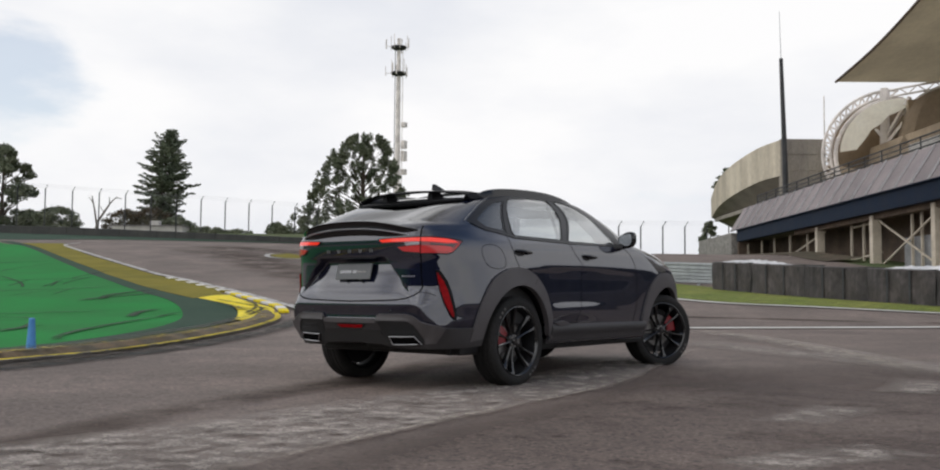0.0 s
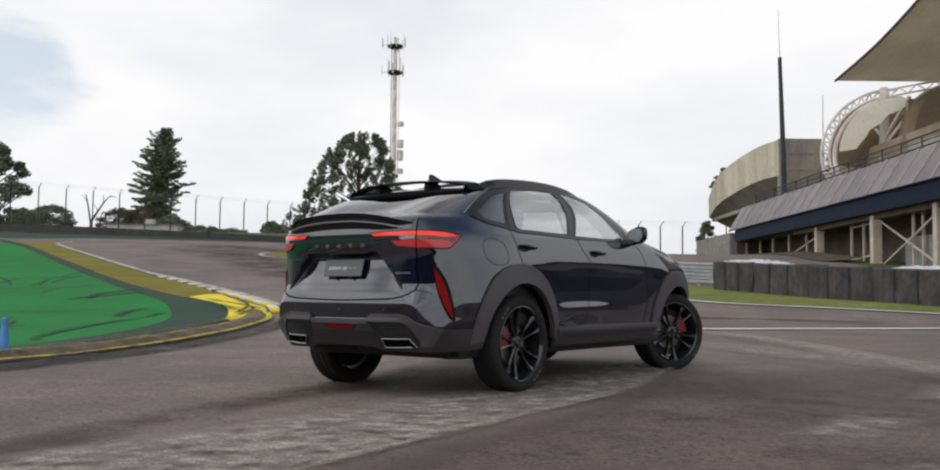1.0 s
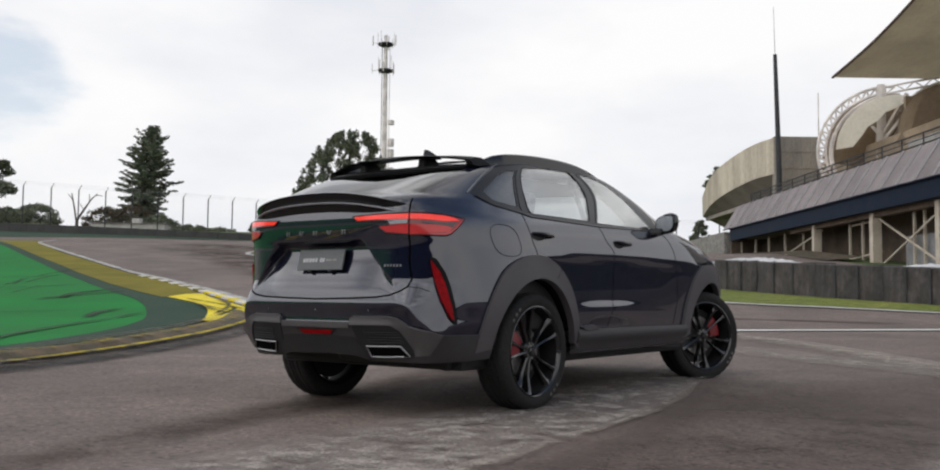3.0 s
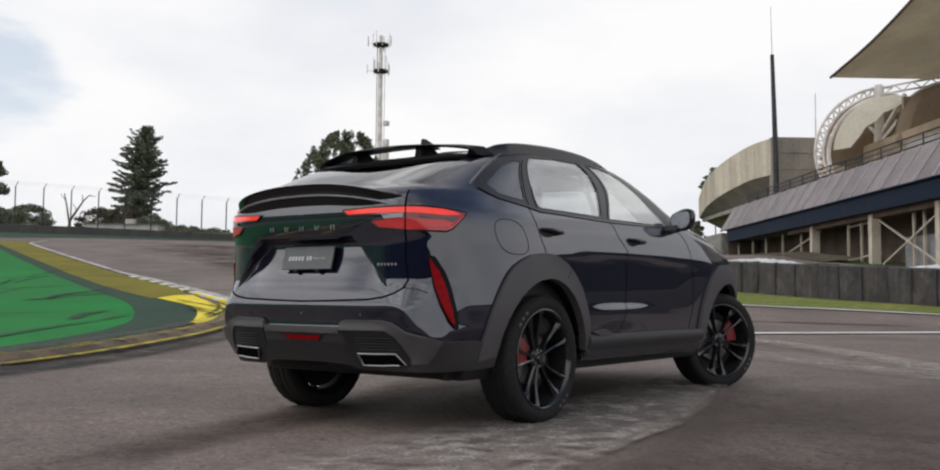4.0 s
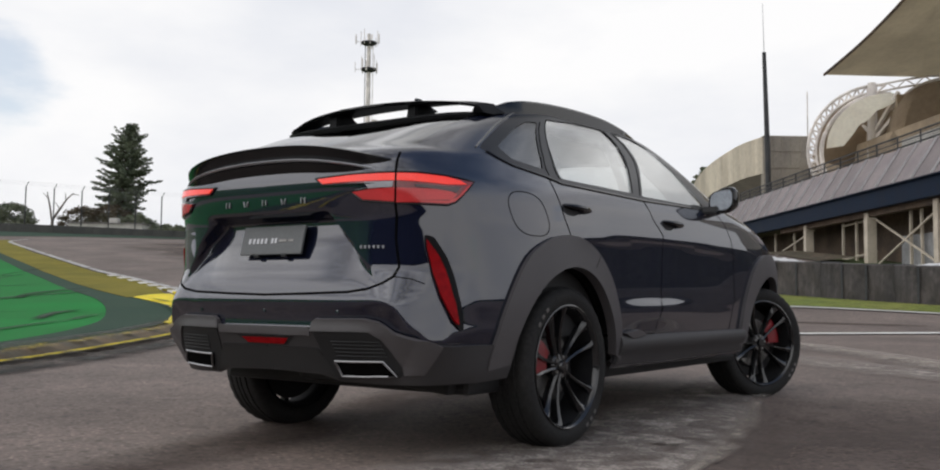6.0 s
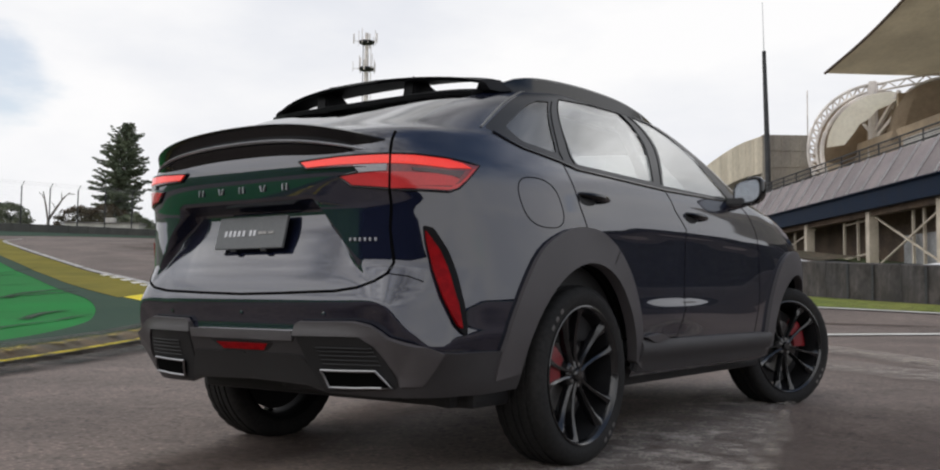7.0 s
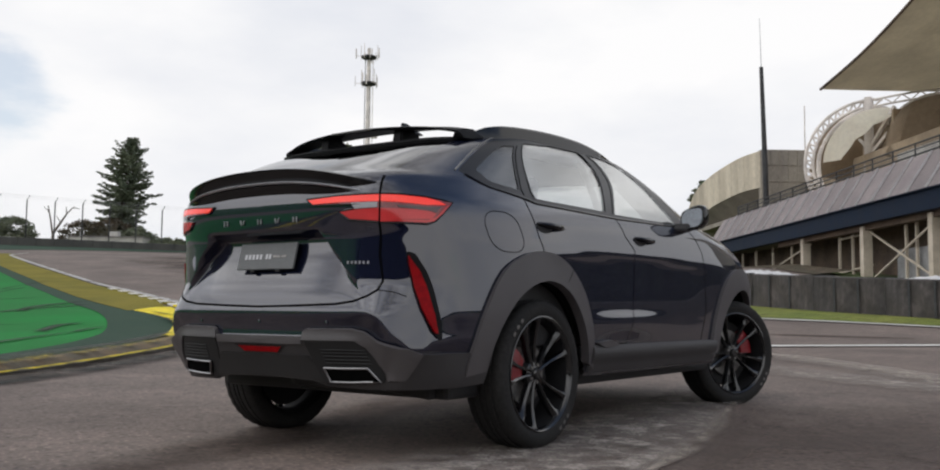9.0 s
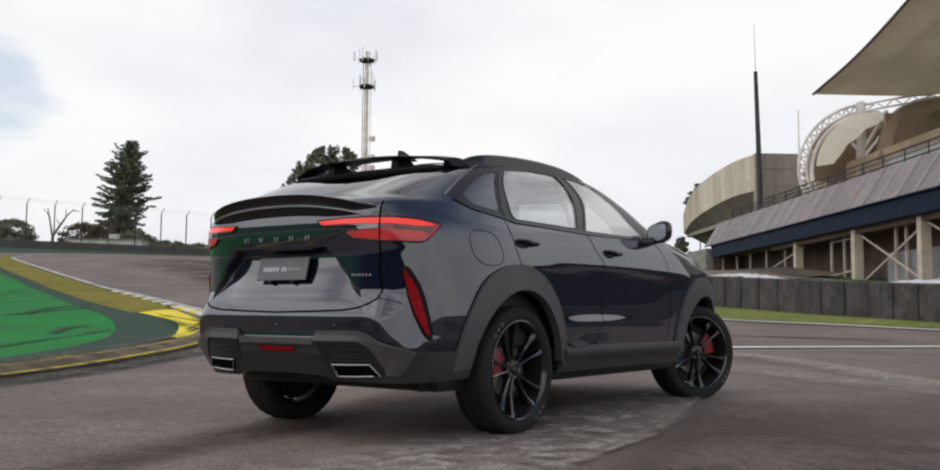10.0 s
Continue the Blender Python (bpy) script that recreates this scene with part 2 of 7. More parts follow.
M_CHALK = worn(material("pale_scuff", (0.486, 0.4253, 0.3645), (0.378, 0.3307, 0.2835), 2.5, 0.95, fine=60, fine_mix=0.4, specular=0.2), 5.0, 0.38, 0.66)
M_BARRIER = material("dark_rubber_belt", (0.0270, 0.0240, 0.0245), (0.0440, 0.0370, 0.0350), 0.8, 0.55, fine=12, fine_mix=0.25, per_object=0.16, stretch=(1, 1, 0.5), bump=0.3, bump_dist=0.02)
stony(M_BARRIER, 1.6, ((1.0, 0.54, 0.76, 1.9), (2.6, 0.46, 0.34, 0.6)), 6.0, (1, 1, 0.7))
stony(M_BARRIER, 5.0, ((1.0, 0.55, 0.75, 1.7),), 3.0, (1, 1, 0.08))
M_TARP = material("white_tarpaulin", (0.72, 0.71, 0.70), (0.55, 0.55, 0.56), 1.2, 0.5, fine=8, fine_mix=0.1, bump=0.8, bump_dist=0.05)
M_GALV = material("galvanised_steel", (0.42, 0.44, 0.45), (0.34, 0.36, 0.37), 3, 0.45, 0.6, fine=30, fine_mix=0.1)
M_BAND = material("black_rubber_wall", (0.028, 0.0296, 0.028), (0.048, 0.048, 0.044), 0.6, 0.8, fine=9, fine_mix=0.25)
M_CONCRETE = material("weathered_concrete", (0.3443, 0.3098, 0.2581), (0.2581, 0.2324, 0.2023), 0.5, 0.85, fine=14, fine_mix=0.18, stretch=(1, 1, 0.3), per_object=0.08)
M_CONC_PALE = material("pale_concrete_panel", (0.6466, 0.5738, 0.4558), (0.4974, 0.4364, 0.3447), 0.7, 0.8, fine=10, fine_mix=0.14, stretch=(1, 1, 0.25), per_object=0.12)
M_CREAM = material("cream_painted_steel", (0.60, 0.525, 0.425), (0.50, 0.435, 0.345), 1.5, 0.55, fine=12, fine_mix=0.1)
M_STONE = material("grey_rubble_stone", (0.208, 0.195, 0.182), (0.312, 0.299, 0.273), 2.5, 0.9, fine=8, fine_mix=0.4)
M_PANEL = material("grey_metal_panel", (0.2427, 0.207, 0.2063), (0.202, 0.1742, 0.1789), 0.7, 0.6, 0.0, fine=6, fine_mix=0.08, per_object=0.12)
M_PANEL_EDGE = material("panel_edge_strip", (0.4687, 0.4593, 0.4687), (0.3937, 0.3843, 0.3937), 2, 0.5)
M_BLUE = material("navy_painted_fascia", (0.003668, 0.01072, 0.02751), (0.005505, 0.01513, 0.03577), 0.8, 0.55, fine=10, fine_mix=0.15, specular=0.12)
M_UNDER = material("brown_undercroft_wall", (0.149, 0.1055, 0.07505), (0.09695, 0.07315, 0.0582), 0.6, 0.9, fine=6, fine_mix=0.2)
M_GREYWALL = material("grey_low_wall", (0.3136, 0.3136, 0.3192), (0.2464, 0.2464, 0.252), 0.8, 0.8, fine=8, fine_mix=0.15)
M_MEMBRANE = material("cream_tent_membrane", (0.60262, 0.54235, 0.42173), (0.50217, 0.45198, 0.35153), 0.25, 0.75, fine=3, fine_mix=0.06)
M_DARKSTEEL = material("dark_steel", (0.03, 0.032, 0.036), (0.05, 0.05, 0.052), 2, 0.5, 0.3, fine=20)
M_MAST = material("white_mast_paint", (0.84766, 0.78246, 0.72784), (0.6103, 0.56235, 0.52658), 0.6, 0.5, fine=10, fine_mix=0.1)
M_BARK = material("bark", (0.10, 0.075, 0.055), (0.06, 0.048, 0.038), 3, 0.95, fine=20, fine_mix=0.3, bump=0.6, bump_dist=0.03)
M_DEADWOOD = material("dead_wood", (0.17, 0.14, 0.12), (0.12, 0.10, 0.085), 3, 0.95, fine=20)
M_LEAF = material("dark_leaf", (0.102, 0.126, 0.0744), (0.1536, 0.168, 0.1008), 0.5, 0.7, fine=4, fine_mix=0.35)
M_NEEDLE = material("conifer_needle", (0.09384, 0.11868, 0.07452), (0.14484, 0.16836, 0.10212), 0.5, 0.75, fine=4, fine_mix=0.35)
M_BLUEPLASTIC = material("blue_plastic", (0.08, 0.28, 0.62), (0.10, 0.33, 0.66), 4, 0.5, fine=40, fine_mix=0.06)
M_PLASTER = material("pale_plaster", (0.55, 0.53, 0.49), (0.42, 0.40, 0.37), 0.8, 0.85, fine=6, fine_mix=0.15)
M_ROOFTILE = material("grey_roof", (0.22, 0.20, 0.19), (0.17, 0.155, 0.15), 0.8, 0.85, fine=6)
M_WIRE = material("fence_wire", (0.58, 0.59, 0.60), (0.48, 0.49, 0.50), 3, 0.5, 0.1)
# the shade under the cream tents, put into a brown colour
M_SHADEWEB = material("brown_tent_shade", (0.4306, 0.3312, 0.2253), (0.3312, 0.2584, 0.1822), 0.3, 0.85, fine=3, fine_mix=0.1)
M_VALANCE = material("pale_tent_membrane", (0.93, 0.90, 0.80), (0.87, 0.83, 0.73), 0.5, 0.7, fine=4, fine_mix=0.06)
M_DRYLEAF = material("brown_shrub_leaf", (0.10, 0.07, 0.04), (0.07, 0.065, 0.035), 0.5, 0.8, fine=4, fine_mix=0.35)
M_SCRUB = material("dry_scrub", (0.060, 0.050, 0.028), (0.095, 0.070, 0.045), 0.8, 0.95, fine=4, fine_mix=0.5, bump=0.8, bump_dist=0.1)


def let_light_through(m, share):
    """Thin tent cloth glows softly with the daylight behind it."""
    nt = m.node_tree
    b = nt.nodes["Principled BSDF"]
    out = next(n for n in nt.nodes if n.type == "OUTPUT_MATERIAL")
    tr = nt.nodes.new("ShaderNodeBsdfTranslucent")
    nt.links.new(b.inputs["Base Color"].links[0].from_socket, tr.inputs["Color"])
    mix = nt.nodes.new("ShaderNodeMixShader")
    mix.inputs[0].default_value = share
    nt.links.new(b.outputs[0], mix.inputs[1])
    nt.links.new(tr.outputs[0], mix.inputs[2])
    nt.links.new(mix.outputs[0], out.inputs["Surface"])


let_light_through(M_VALANCE, 0.25)
let_light_through(M_MEMBRANE, 0.12)

# ---- building tools ----
VX, VY = -0.61981, 0.78476      # the way ahead on the site
EX, EY = 5.88, -6.94


def site(d, l, z=0.0):
    """A place on the site: d metres ahead, l metres to the right, z up."""
    return Vector((EX + d * VX + l * VY, EY + d * VY - l * VX, z))


HILL_LEFT = ((-4000, 0), (9.0, 0), (11.5, 0.028), (14, 0.055), (18, 0.125), (22, 0.22), (24.5, 0.34), (28.5, 0.62), (36.5, 1.10), (44, 1.66), (58, 3.0),
             (72, 4.35), (100, 6.9), (112, 8.0), (135, 9.3), (170, 10.6), (4000, 12))
HILL_RIGHT = ((-4000, 0), (9.0, 0), (11.5, 0.028), (14, 0.055), (18, 0.125), (22, 0.22), (24.5, 0.34), (28.5, 0.62), (36.5, 1.10), (44, 1.66), (58, 3.0),
              (70, 4.05), (90, 4.7), (170, 5.5), (4000, 12))
_ld, _lz = zip(*HILL_LEFT)
_rd, _rz = zip(*HILL_RIGHT)


def hill(d, l):
    """The height of the land."""
    t = min(1.0, max(0.0, (l - 2.0) / 10.0))
    t = t * t * (3 - 2 * t)
    hollow = 0.021 * math.exp(-((d - 9.65) / 1.1) ** 2 - ((l + 1.1) / 0.75) ** 2) if 5 < d < 14 and -5 < l < 3 else 0.0
    u, v, w = (min(1.0, max(0.0, q)) for q in ((d - 9.0) / 1.6, (24.0 - d) / 8.0, (l + 3.0) / 2.6))
    fall = 0.024 * min(1.0, max(0.0, (-1.5 - l) / 2.5)) * min(1.0, max(0.0, (d - 4.0) / 4.0)) * min(1.0, max(0.0, (20.0 - d) / 6.0))
    swell = 0.03 * (u * u * (3 - 2 * u)) * (v * v * (3 - 2 * v)) * (w * w * (3 - 2 * w))
    return float(np.interp(d, _ld, _lz)) * (1 - t) + float(np.interp(d, _rd, _rz)) * t + swell - hollow - fall


def on(d, l, up=0.0):
    return site(d, l, hill(d, l) + up)


def mesh_object(name, verts, faces, mat, parent=None, smooth=False, label="", category="", group="", kind=""):
    me = bpy.data.meshes.new(name)
    me.from_pydata([tuple(v) for v in verts], [], faces)
    if mat:
        me.materials.append(mat)
    if smooth:
        me.shade_smooth()
    me.update()
    ob = new(name, me)
    ob.parent = parent
    return tagged(ob, label, category, group, kind)


def part(name, bm, mat, parent=None, label="", smooth=False, category="", group="", kind="", recalc=True):
    """Links a bmesh as one mesh object under a thing or a part."""
    if recalc:
        bmesh.ops.recalc_face_normals(bm, faces=bm.faces)
    me = bpy.data.meshes.new(name)
    bm.to_mesh(me)
    bm.free()
    if mat:
        me.materials.append(mat)
    if smooth:
        me.shade_smooth()
        if smooth != "all":
            me.set_sharp_from_angle(angle=radians(38))
    ob = new(name, me)
    ob.parent = parent
    return tagged(ob, label, category, group, kind)


def thing(name, label, category, group="", at=(0, 0, 0)):
    ob = new(name)
    ob.location = at
    ob.empty_display_size = 0.2
    return tagged(ob, label, category, group)


def add_box(bm, centre, size, turn=None, bevel=0.0):
    m = Matrix.Translation(centre) @ (turn or Matrix()) @ Matrix.Diagonal((*size, 1))
    got = bmesh.ops.create_cube(bm, size=1.0, matrix=m)
    if bevel:
        es = list({e for v in got["verts"] for e in v.link_edges})
        bmesh.ops.bevel(bm, geom=es, offset=bevel, segments=2, affect="EDGES", profile=0.6)
    return got["verts"]


def add_tube(bm, points, radii, n=8, cap=True):
    """A round bar along points."""
    pts = [Vector(p) for p in points]
    if not isinstance(radii, (list, tuple)):
        radii = [radii] * len(pts)
    rings = []
    for i, p in enumerate(pts):
        t = (pts[min(i + 1, len(pts) - 1)] - pts[max(i - 1, 0)]).normalized()
        side = t.cross(Vector((0, 0, 1)) if abs(t.z) < 0.9 else Vector((1, 0, 0))).normalized()
        up = side.cross(t)
        rings.append([bm.verts.new(p + radii[i] * (math.cos(2 * math.pi * k / n) * side + math.sin(2 * math.pi * k / n) * up)) for k in range(n)])
    for a, b in zip(rings, rings[1:]):
        for k in range(n):
            bm.faces.new((a[k], a[(k + 1) % n], b[(k + 1) % n], b[k]))
    if cap:
        bm.faces.new(rings[0][::-1])
        bm.faces.new(rings[-1])


def add_lathe(bm, profile, n=32, axis="Z", at=(0, 0, 0), closed=False):
    """Turns a profile of (radius, height) pairs round an axis."""
    rings = []
    for r, h in profile:
        ring = []
        for k in range(n):
            a = 2 * math.pi * k / n
            c, s = r * math.cos(a), r * math.sin(a)
            p = {"Z": (c, s, h), "X": (h, c, s), "Y": (c, h, s)}[axis]
            ring.append(bm.verts.new(Vector(p) + Vector(at)))
        rings.append(ring)
    pairs = list(zip(rings, rings[1:])) + ([(rings[-1], rings[0])] if closed else [])
    for a, b in pairs:
        for k in range(n):
            bm.faces.new((a[k], a[(k + 1) % n], b[(k + 1) % n], b[k]))
    return rings


def smooth_line(points, n):
    """n points evenly along a Catmull-Rom curve."""
    p = [Vector(q).to_3d() for q in points]
    p = [2 * p[0] - p[1]] + p + [2 * p[-1] - p[-2]]
    dense = []
    for a, b, c, d in zip(p, p[1:], p[2:], p[3:]):
        for k in range(16):
            t = k / 16
            dense.append(0.5 * ((2 * b) + (c - a) * t + (2 * a - 5 * b + 4 * c - d) * t * t + (3 * b - a - 3 * c + d) * t ** 3))
    dense.append(p[-2])
    cum = [0.0]
    for a, b in zip(dense, dense[1:]):
        cum.append(cum[-1] + (b - a).length)
    out = []
    for k in range(n):
        s = cum[-1] * k / (n - 1)
        i = max(0, min(len(cum) - 2, int(np.searchsorted(cum, s)) - 1))
        f = (s - cum[i]) / max(1e-9, cum[i + 1] - cum[i])
        out.append(dense[i].lerp(dense[i + 1], f))
    return out


def laid(name, left, right, n, m, up, mat, parent=None, profile=None, fade=None, straight=False, **tags):
    """A layer on the land between two lines of (d, l): n steps along and m across. profile gives extra height over 0..1 of the width."""
    a = left if straight else smooth_line(left, n)
    b = right if straight else smooth_line(right, n)
    n = len(a)
    verts, faces, fades = [], [], []
    for i, (p, q) in enumerate(zip(a, b)):
        for j in range(m + 1):
            t = j / m
            d, l = p[0] + (q[0] - p[0]) * t, p[1] + (q[1] - p[1]) * t
            verts.append(on(d, l, up + (profile(t) if profile else 0)))
            fades.append(fade(i / (n - 1), t) if fade else 1.0)
    w = m + 1
    for i in range(n - 1):
        for j in range(m):
            faces.append((i * w + j, i * w + j + 1, (i + 1) * w + j + 1, (i + 1) * w + j))
    ob = mesh_object(name, verts, faces, mat, parent, True, **tags)
    layer = ob.data.attributes.new("fade", "FLOAT", "POINT")
    layer.data.foreach_set("value", fades)
    if ob.data.polygons[0].normal.z < 0:
        ob.data.flip_normals()
    return ob


def strip(name, line, width, n, up, mat, soft=True, m=4, parent=None, **tags):
    """A layer of a given width along a line of (d, l)."""
    c = smooth_line(line, n)
    a, b = [], []
    for i, p in enumerate(c):
        t = (c[min(i + 1, n - 1)] - c[max(i - 1, 0)]).normalized()
        s = Vector((-t.y, t.x, 0))
        w = width(i / (n - 1)) if callable(width) else width
        a.append(p + s * w / 2)
        b.append(p - s * w / 2)
    f = (lambda u, v: max(0.0, min(1.0, 6 * u, 6 * (1 - u), 2.6 * v, 2.6 * (1 - v)))) if soft else None
    return laid(name, a, b, n, m, up, mat, parent, fade=f, straight=True, **tags)

# ---- ground, road and paint ----


def sheet(name, ds, ls, up, mat, **tags):
    verts = [on(d, l, up) for d in ds for l in ls]
    w = len(ls)
    faces = [(i * w + j, i * w + j + 1, (i + 1) * w + j + 1, (i + 1) * w + j) for i in range(len(ds) - 1) for j in range(w - 1)]
    ob = mesh_object(name, verts, faces, mat, None, True, **tags)
    if ob.data.polygons[0].normal.z < 0:
        ob.data.flip_normals()
    return ob


ROWS_D = [-3500, -800, -200, -60] + [-30 + 2 * i for i in range(19)] + [7 + 0.25 * i for i in range(20)] + [12 + 0.5 * i for i in range(56)] + [40 + 1.5 * i for i in range(90)] + [180, 260, 500, 1200, 3500]
ROWS_L = [-3500, -800, -250, -150] + [-120 + 3 * i for i in range(39)] + [-3 + 0.25 * i for i in range(16)] + [1.0] + [1.5 + 1.5 * i for i in range(19)] + [30 + 5 * i for i in range(10)] + [100, 250, 800, 3500]
ground = sheet("ground", ROWS_D, ROWS_L, -0.03, M_FIELD, label="rough green field grass over rising land", category="ground", kind="structure")
road = sheet("road", [d for d in ROWS_D if -70 < d <= 92], [l for l in ROWS_L if -60 <= l <= 23], 0.0, M_ASPHALT,
             label="grey worn asphalt of a race track, climbing away", category="road", kind="structure")

# far run-off and the painted island
laid("runoff", [(84, -62), (84, -42), (86.5, -32), (83, -19.7), (80, -12), (77, -4), (74, 8)], [(112, -66), (104, -49), (95.5, -34), (86, -20.4), (82, -13), (79, -4), (76, 8)],
     40, 8, 0.03, M_TEAL, label="faded teal painted run-off beside a black wall", category="run-off", kind="structure")
EDGE_IN = [(100, -50), (77.4, -37.3), (70, -31.6), (54.4, -22.9), (45.4, -17.7), (38.1, -13.65), (31.8, -10.4), (28.3, -8.55), (25.7, -7.4), (23.7, -6.75)]
EDGE_OUT = [(2, -13), (7, -8.2), (10.5, -6.35), (12.3, -5.8), (13.1, -5.72), (15.1, -5.55), (17.3, -5.6), (19.3, -5.72), (21.7, -6.1), (23.7, -6.72)]
laid("painted_island", EDGE_IN, EDGE_OUT, 120, 30, 0.035, M_GREEN, label="bright green painted infield with black tyre marks", category="painted ground", kind="structure")
TEAL_OUT = [(2, -11.8), (7, -7.4), (10.5, -5.75), (13, -5.3), (15.6, -5.0), (18.4, -4.85), (20.5, -4.95), (22.5, -5.2), (24.2, -5.7), (26.3, -6.4), (28.9, -7.9), (33, -10.2), (39, -13.6), (46.6, -17.6), (55.5, -22.7), (69.4, -30.6), (80, -37.5)]
TEAL_IN = [(2, -13.2), (7, -8.4), (10.5, -6.5), (13, -5.9), (15.6, -5.7), (18.4, -5.8), (20.5, -6.1), (22.3, -6.5), (24.0, -7.0), (26.0, -7.7), (28.5, -8.8), (32.4, -10.9), (38.6, -14.1), (46, -18.2), (55, -23.3), (69, -31.3), (80, -38.6)]
laid("painted_edge", TEAL_IN, TEAL_OUT, 130, 6, 0.045, M_TEAL, label="faded grey-teal painted edge round the green infield", category="painted ground", kind="structure")
OLIVE_IN = [(76, -35), (69.4, -30.8), (55.5, -22.9), (46.6, -17.8), (39.2, -13.75), (32.9, -10.4), (28.9, -8.15)]
OLIVE_OUT = [(76, -31.7), (68.5, -27.8), (60.7, -23.9), (52.2, -18.95), (45.7, -15.25), (36.7, -10.05), (30.4, -7.55)]
laid("ochre_strip", OLIVE_IN, OLIVE_OUT, 90, 6, 0.055, M_OLIVE, label="faded ochre painted kerb strip beside the track", category="painted kerb", kind="structure")
laid("yellow_apron", [(28.9, -8.0), (27.6, -7.15), (26.3, -6.4), (25.1, -5.95), (23.8, -5.6), (22.2, -5.25), (20.5, -4.95)],
     [(30.6, -7.5), (28.4, -6.6), (25.9, -5.3), (24.9, -4.95), (23.8, -4.75), (22.2, -4.62), (20.6, -4.75)], 40, 8, 0.06, M_YELLOW,
     profile=lambda t: 0.03 * math.sin(math.pi * t), label="bright yellow painted kerb apron with tyre scuffs", category="painted kerb", kind="structure")
WHITE = [(83, -21), (84.5, -26), (82, -29.4), (77.6, -31), (74, -30.6), (71.5, -29.6), (67.3, -27.3), (60.7, -23.55), (52.2, -18.7), (45.7, -14.95), (40.8, -12.05), (36.7, -9.75), (32.2, -7.55), (28, -5.65), (26.2, -4.75), (25.0, -4.2)]
strip("white_line", WHITE[3:], 0.28, 160, 0.065, M_WHITE_LINE, soft=False, label="worn white edge line curving with the track", category="road marking", kind="structure")
kerb = laid("kerb", [(2, -11.3), (6.5, -7.5), (9, -6.05), (11.2, -5.25), (12.4, -4.95), (14.2, -4.72), (16, -4.68), (18, -4.62), (20.6, -4.72), (22.6, -4.95), (23.9, -5.1)],
            [(2, -10.6), (6.5, -6.85), (9, -5.65), (11.1, -4.95), (12.2, -4.62), (14.4, -4.32), (16, -4.22), (18, -4.15), (20.6, -4.22), (22.6, -4.45), (24.2, -4.85)],
            90, 6, 0.05, M_KERB, profile=lambda t: 0.07 * math.sin(math.pi * min(1, 0.12 + t * 0.9)), label="worn brown-grey concrete kerb round the infield", category="kerb", kind="structure")
strip("yellow_line", [(2, -10.4), (6.5, -6.7), (9, -5.5), (11.07, -4.88), (12.1, -4.52), (14.5, -4.24), (16, -4.14), (18, -4.08), (20.6, -4.16), (22.6, -4.4), (24.0, -4.75)],
      0.13, 110, 0.06, M_YELLOW_WORN, soft=False, m=2, parent=kerb)
strip("yellow_line", [(6.5, -7.4), (9, -5.95), (10.6, -5.35), (11.6, -5.12)], lambda u: 0.34 * (1 - 0.4 * u), 30, 0.105, M_YELLOW_WORN, soft=False, m=2, parent=kerb)
strip("dirt_line", [(2, -9.8), (6.5, -6.2), (9, -5.1), (11.0, -4.5), (13, -4.05), (16, -3.8), (18.5, -3.7), (21.5, -3.8), (24.2, -4.2)], lambda u: 0.75 - 0.2 * u, 80, 0.008, M_DIRT, m=8, parent=kerb)
strip("dirt_line", [(10, -5.7), (13, -5.3), (16, -4.95), (18.5, -4.75), (21, -4.85)], 0.2, 40, 0.115, M_DIRT, parent=kerb)
strip("yellow_flakes", [(6.5, -7.1), (9, -5.8), (11.2, -5.08), (13.5, -4.62), (16, -4.42), (18.5, -4.36), (21.5, -4.5), (23.8, -4.9)], 0.40, 80, 0.128, M_YELLOW_FLAKE, m=6, parent=kerb)
for line, w in (([(5, -8.6), (9, -5.9), (12, -5.0), (15, -4.75), (18, -4.65), (21, -4.8), (23.6, -5.1)], 0.35), ([(6, -6.9), (9, -5.4), (11.5, -4.6), (14, -4.2), (17, -4.0), (20, -4.05), (23, -4.35)], 0.5),
                ([(9, -4.9), (12, -4.1), (15, -3.7), (18, -3.55), (21, -3.7)], 0.5), ([(12, -5.45), (15, -5.15), (18.5, -5.0), (21, -5.1), (23, -5.4)], 0.45)):
    strip("grime", line, w, 70, 0.131, M_GRIME, m=6, parent=kerb) if w < 0.4 else strip("grime", line, w, 70, 0.068, M_GRIME, m=6, parent=kerb)
# raised white and yellow blocks along the inside of the track
blocks = smooth_line([(41.5, -12.8), (39.5, -11.65), (36.7, -10.1), (32.2, -7.9), (28.2, -6.05), (26.2, -5.1), (24.4, -4.6)], 23)
for i, (a, b) in enumerate(zip(blocks, blocks[1:])):
    t = (b - a).normalized()
    s = Vector((-t.y, t.x, 0)) * 0.12
    bm = bmesh.new()
    low, high = [], []
    for q in (a - s + t * 0.03, a + s + t * 0.03, b + s - t * 0.03, b - s - t * 0.03):
        low.append(bm.verts.new(on(q.x, q.y, 0.02)))
        high.append(bm.verts.new(on(q.x, q.y, 0.075)))
    bm.faces.new(high)
    for k in range(4):
        bm.faces.new((low[k], low[(k + 1) % 4], high[(k + 1) % 4], high[k]))
    part("kerb_block", bm, M_WHITE if i % 2 == 0 else (M_OLIVE if i < 12 else M_YELLOW), kerb)
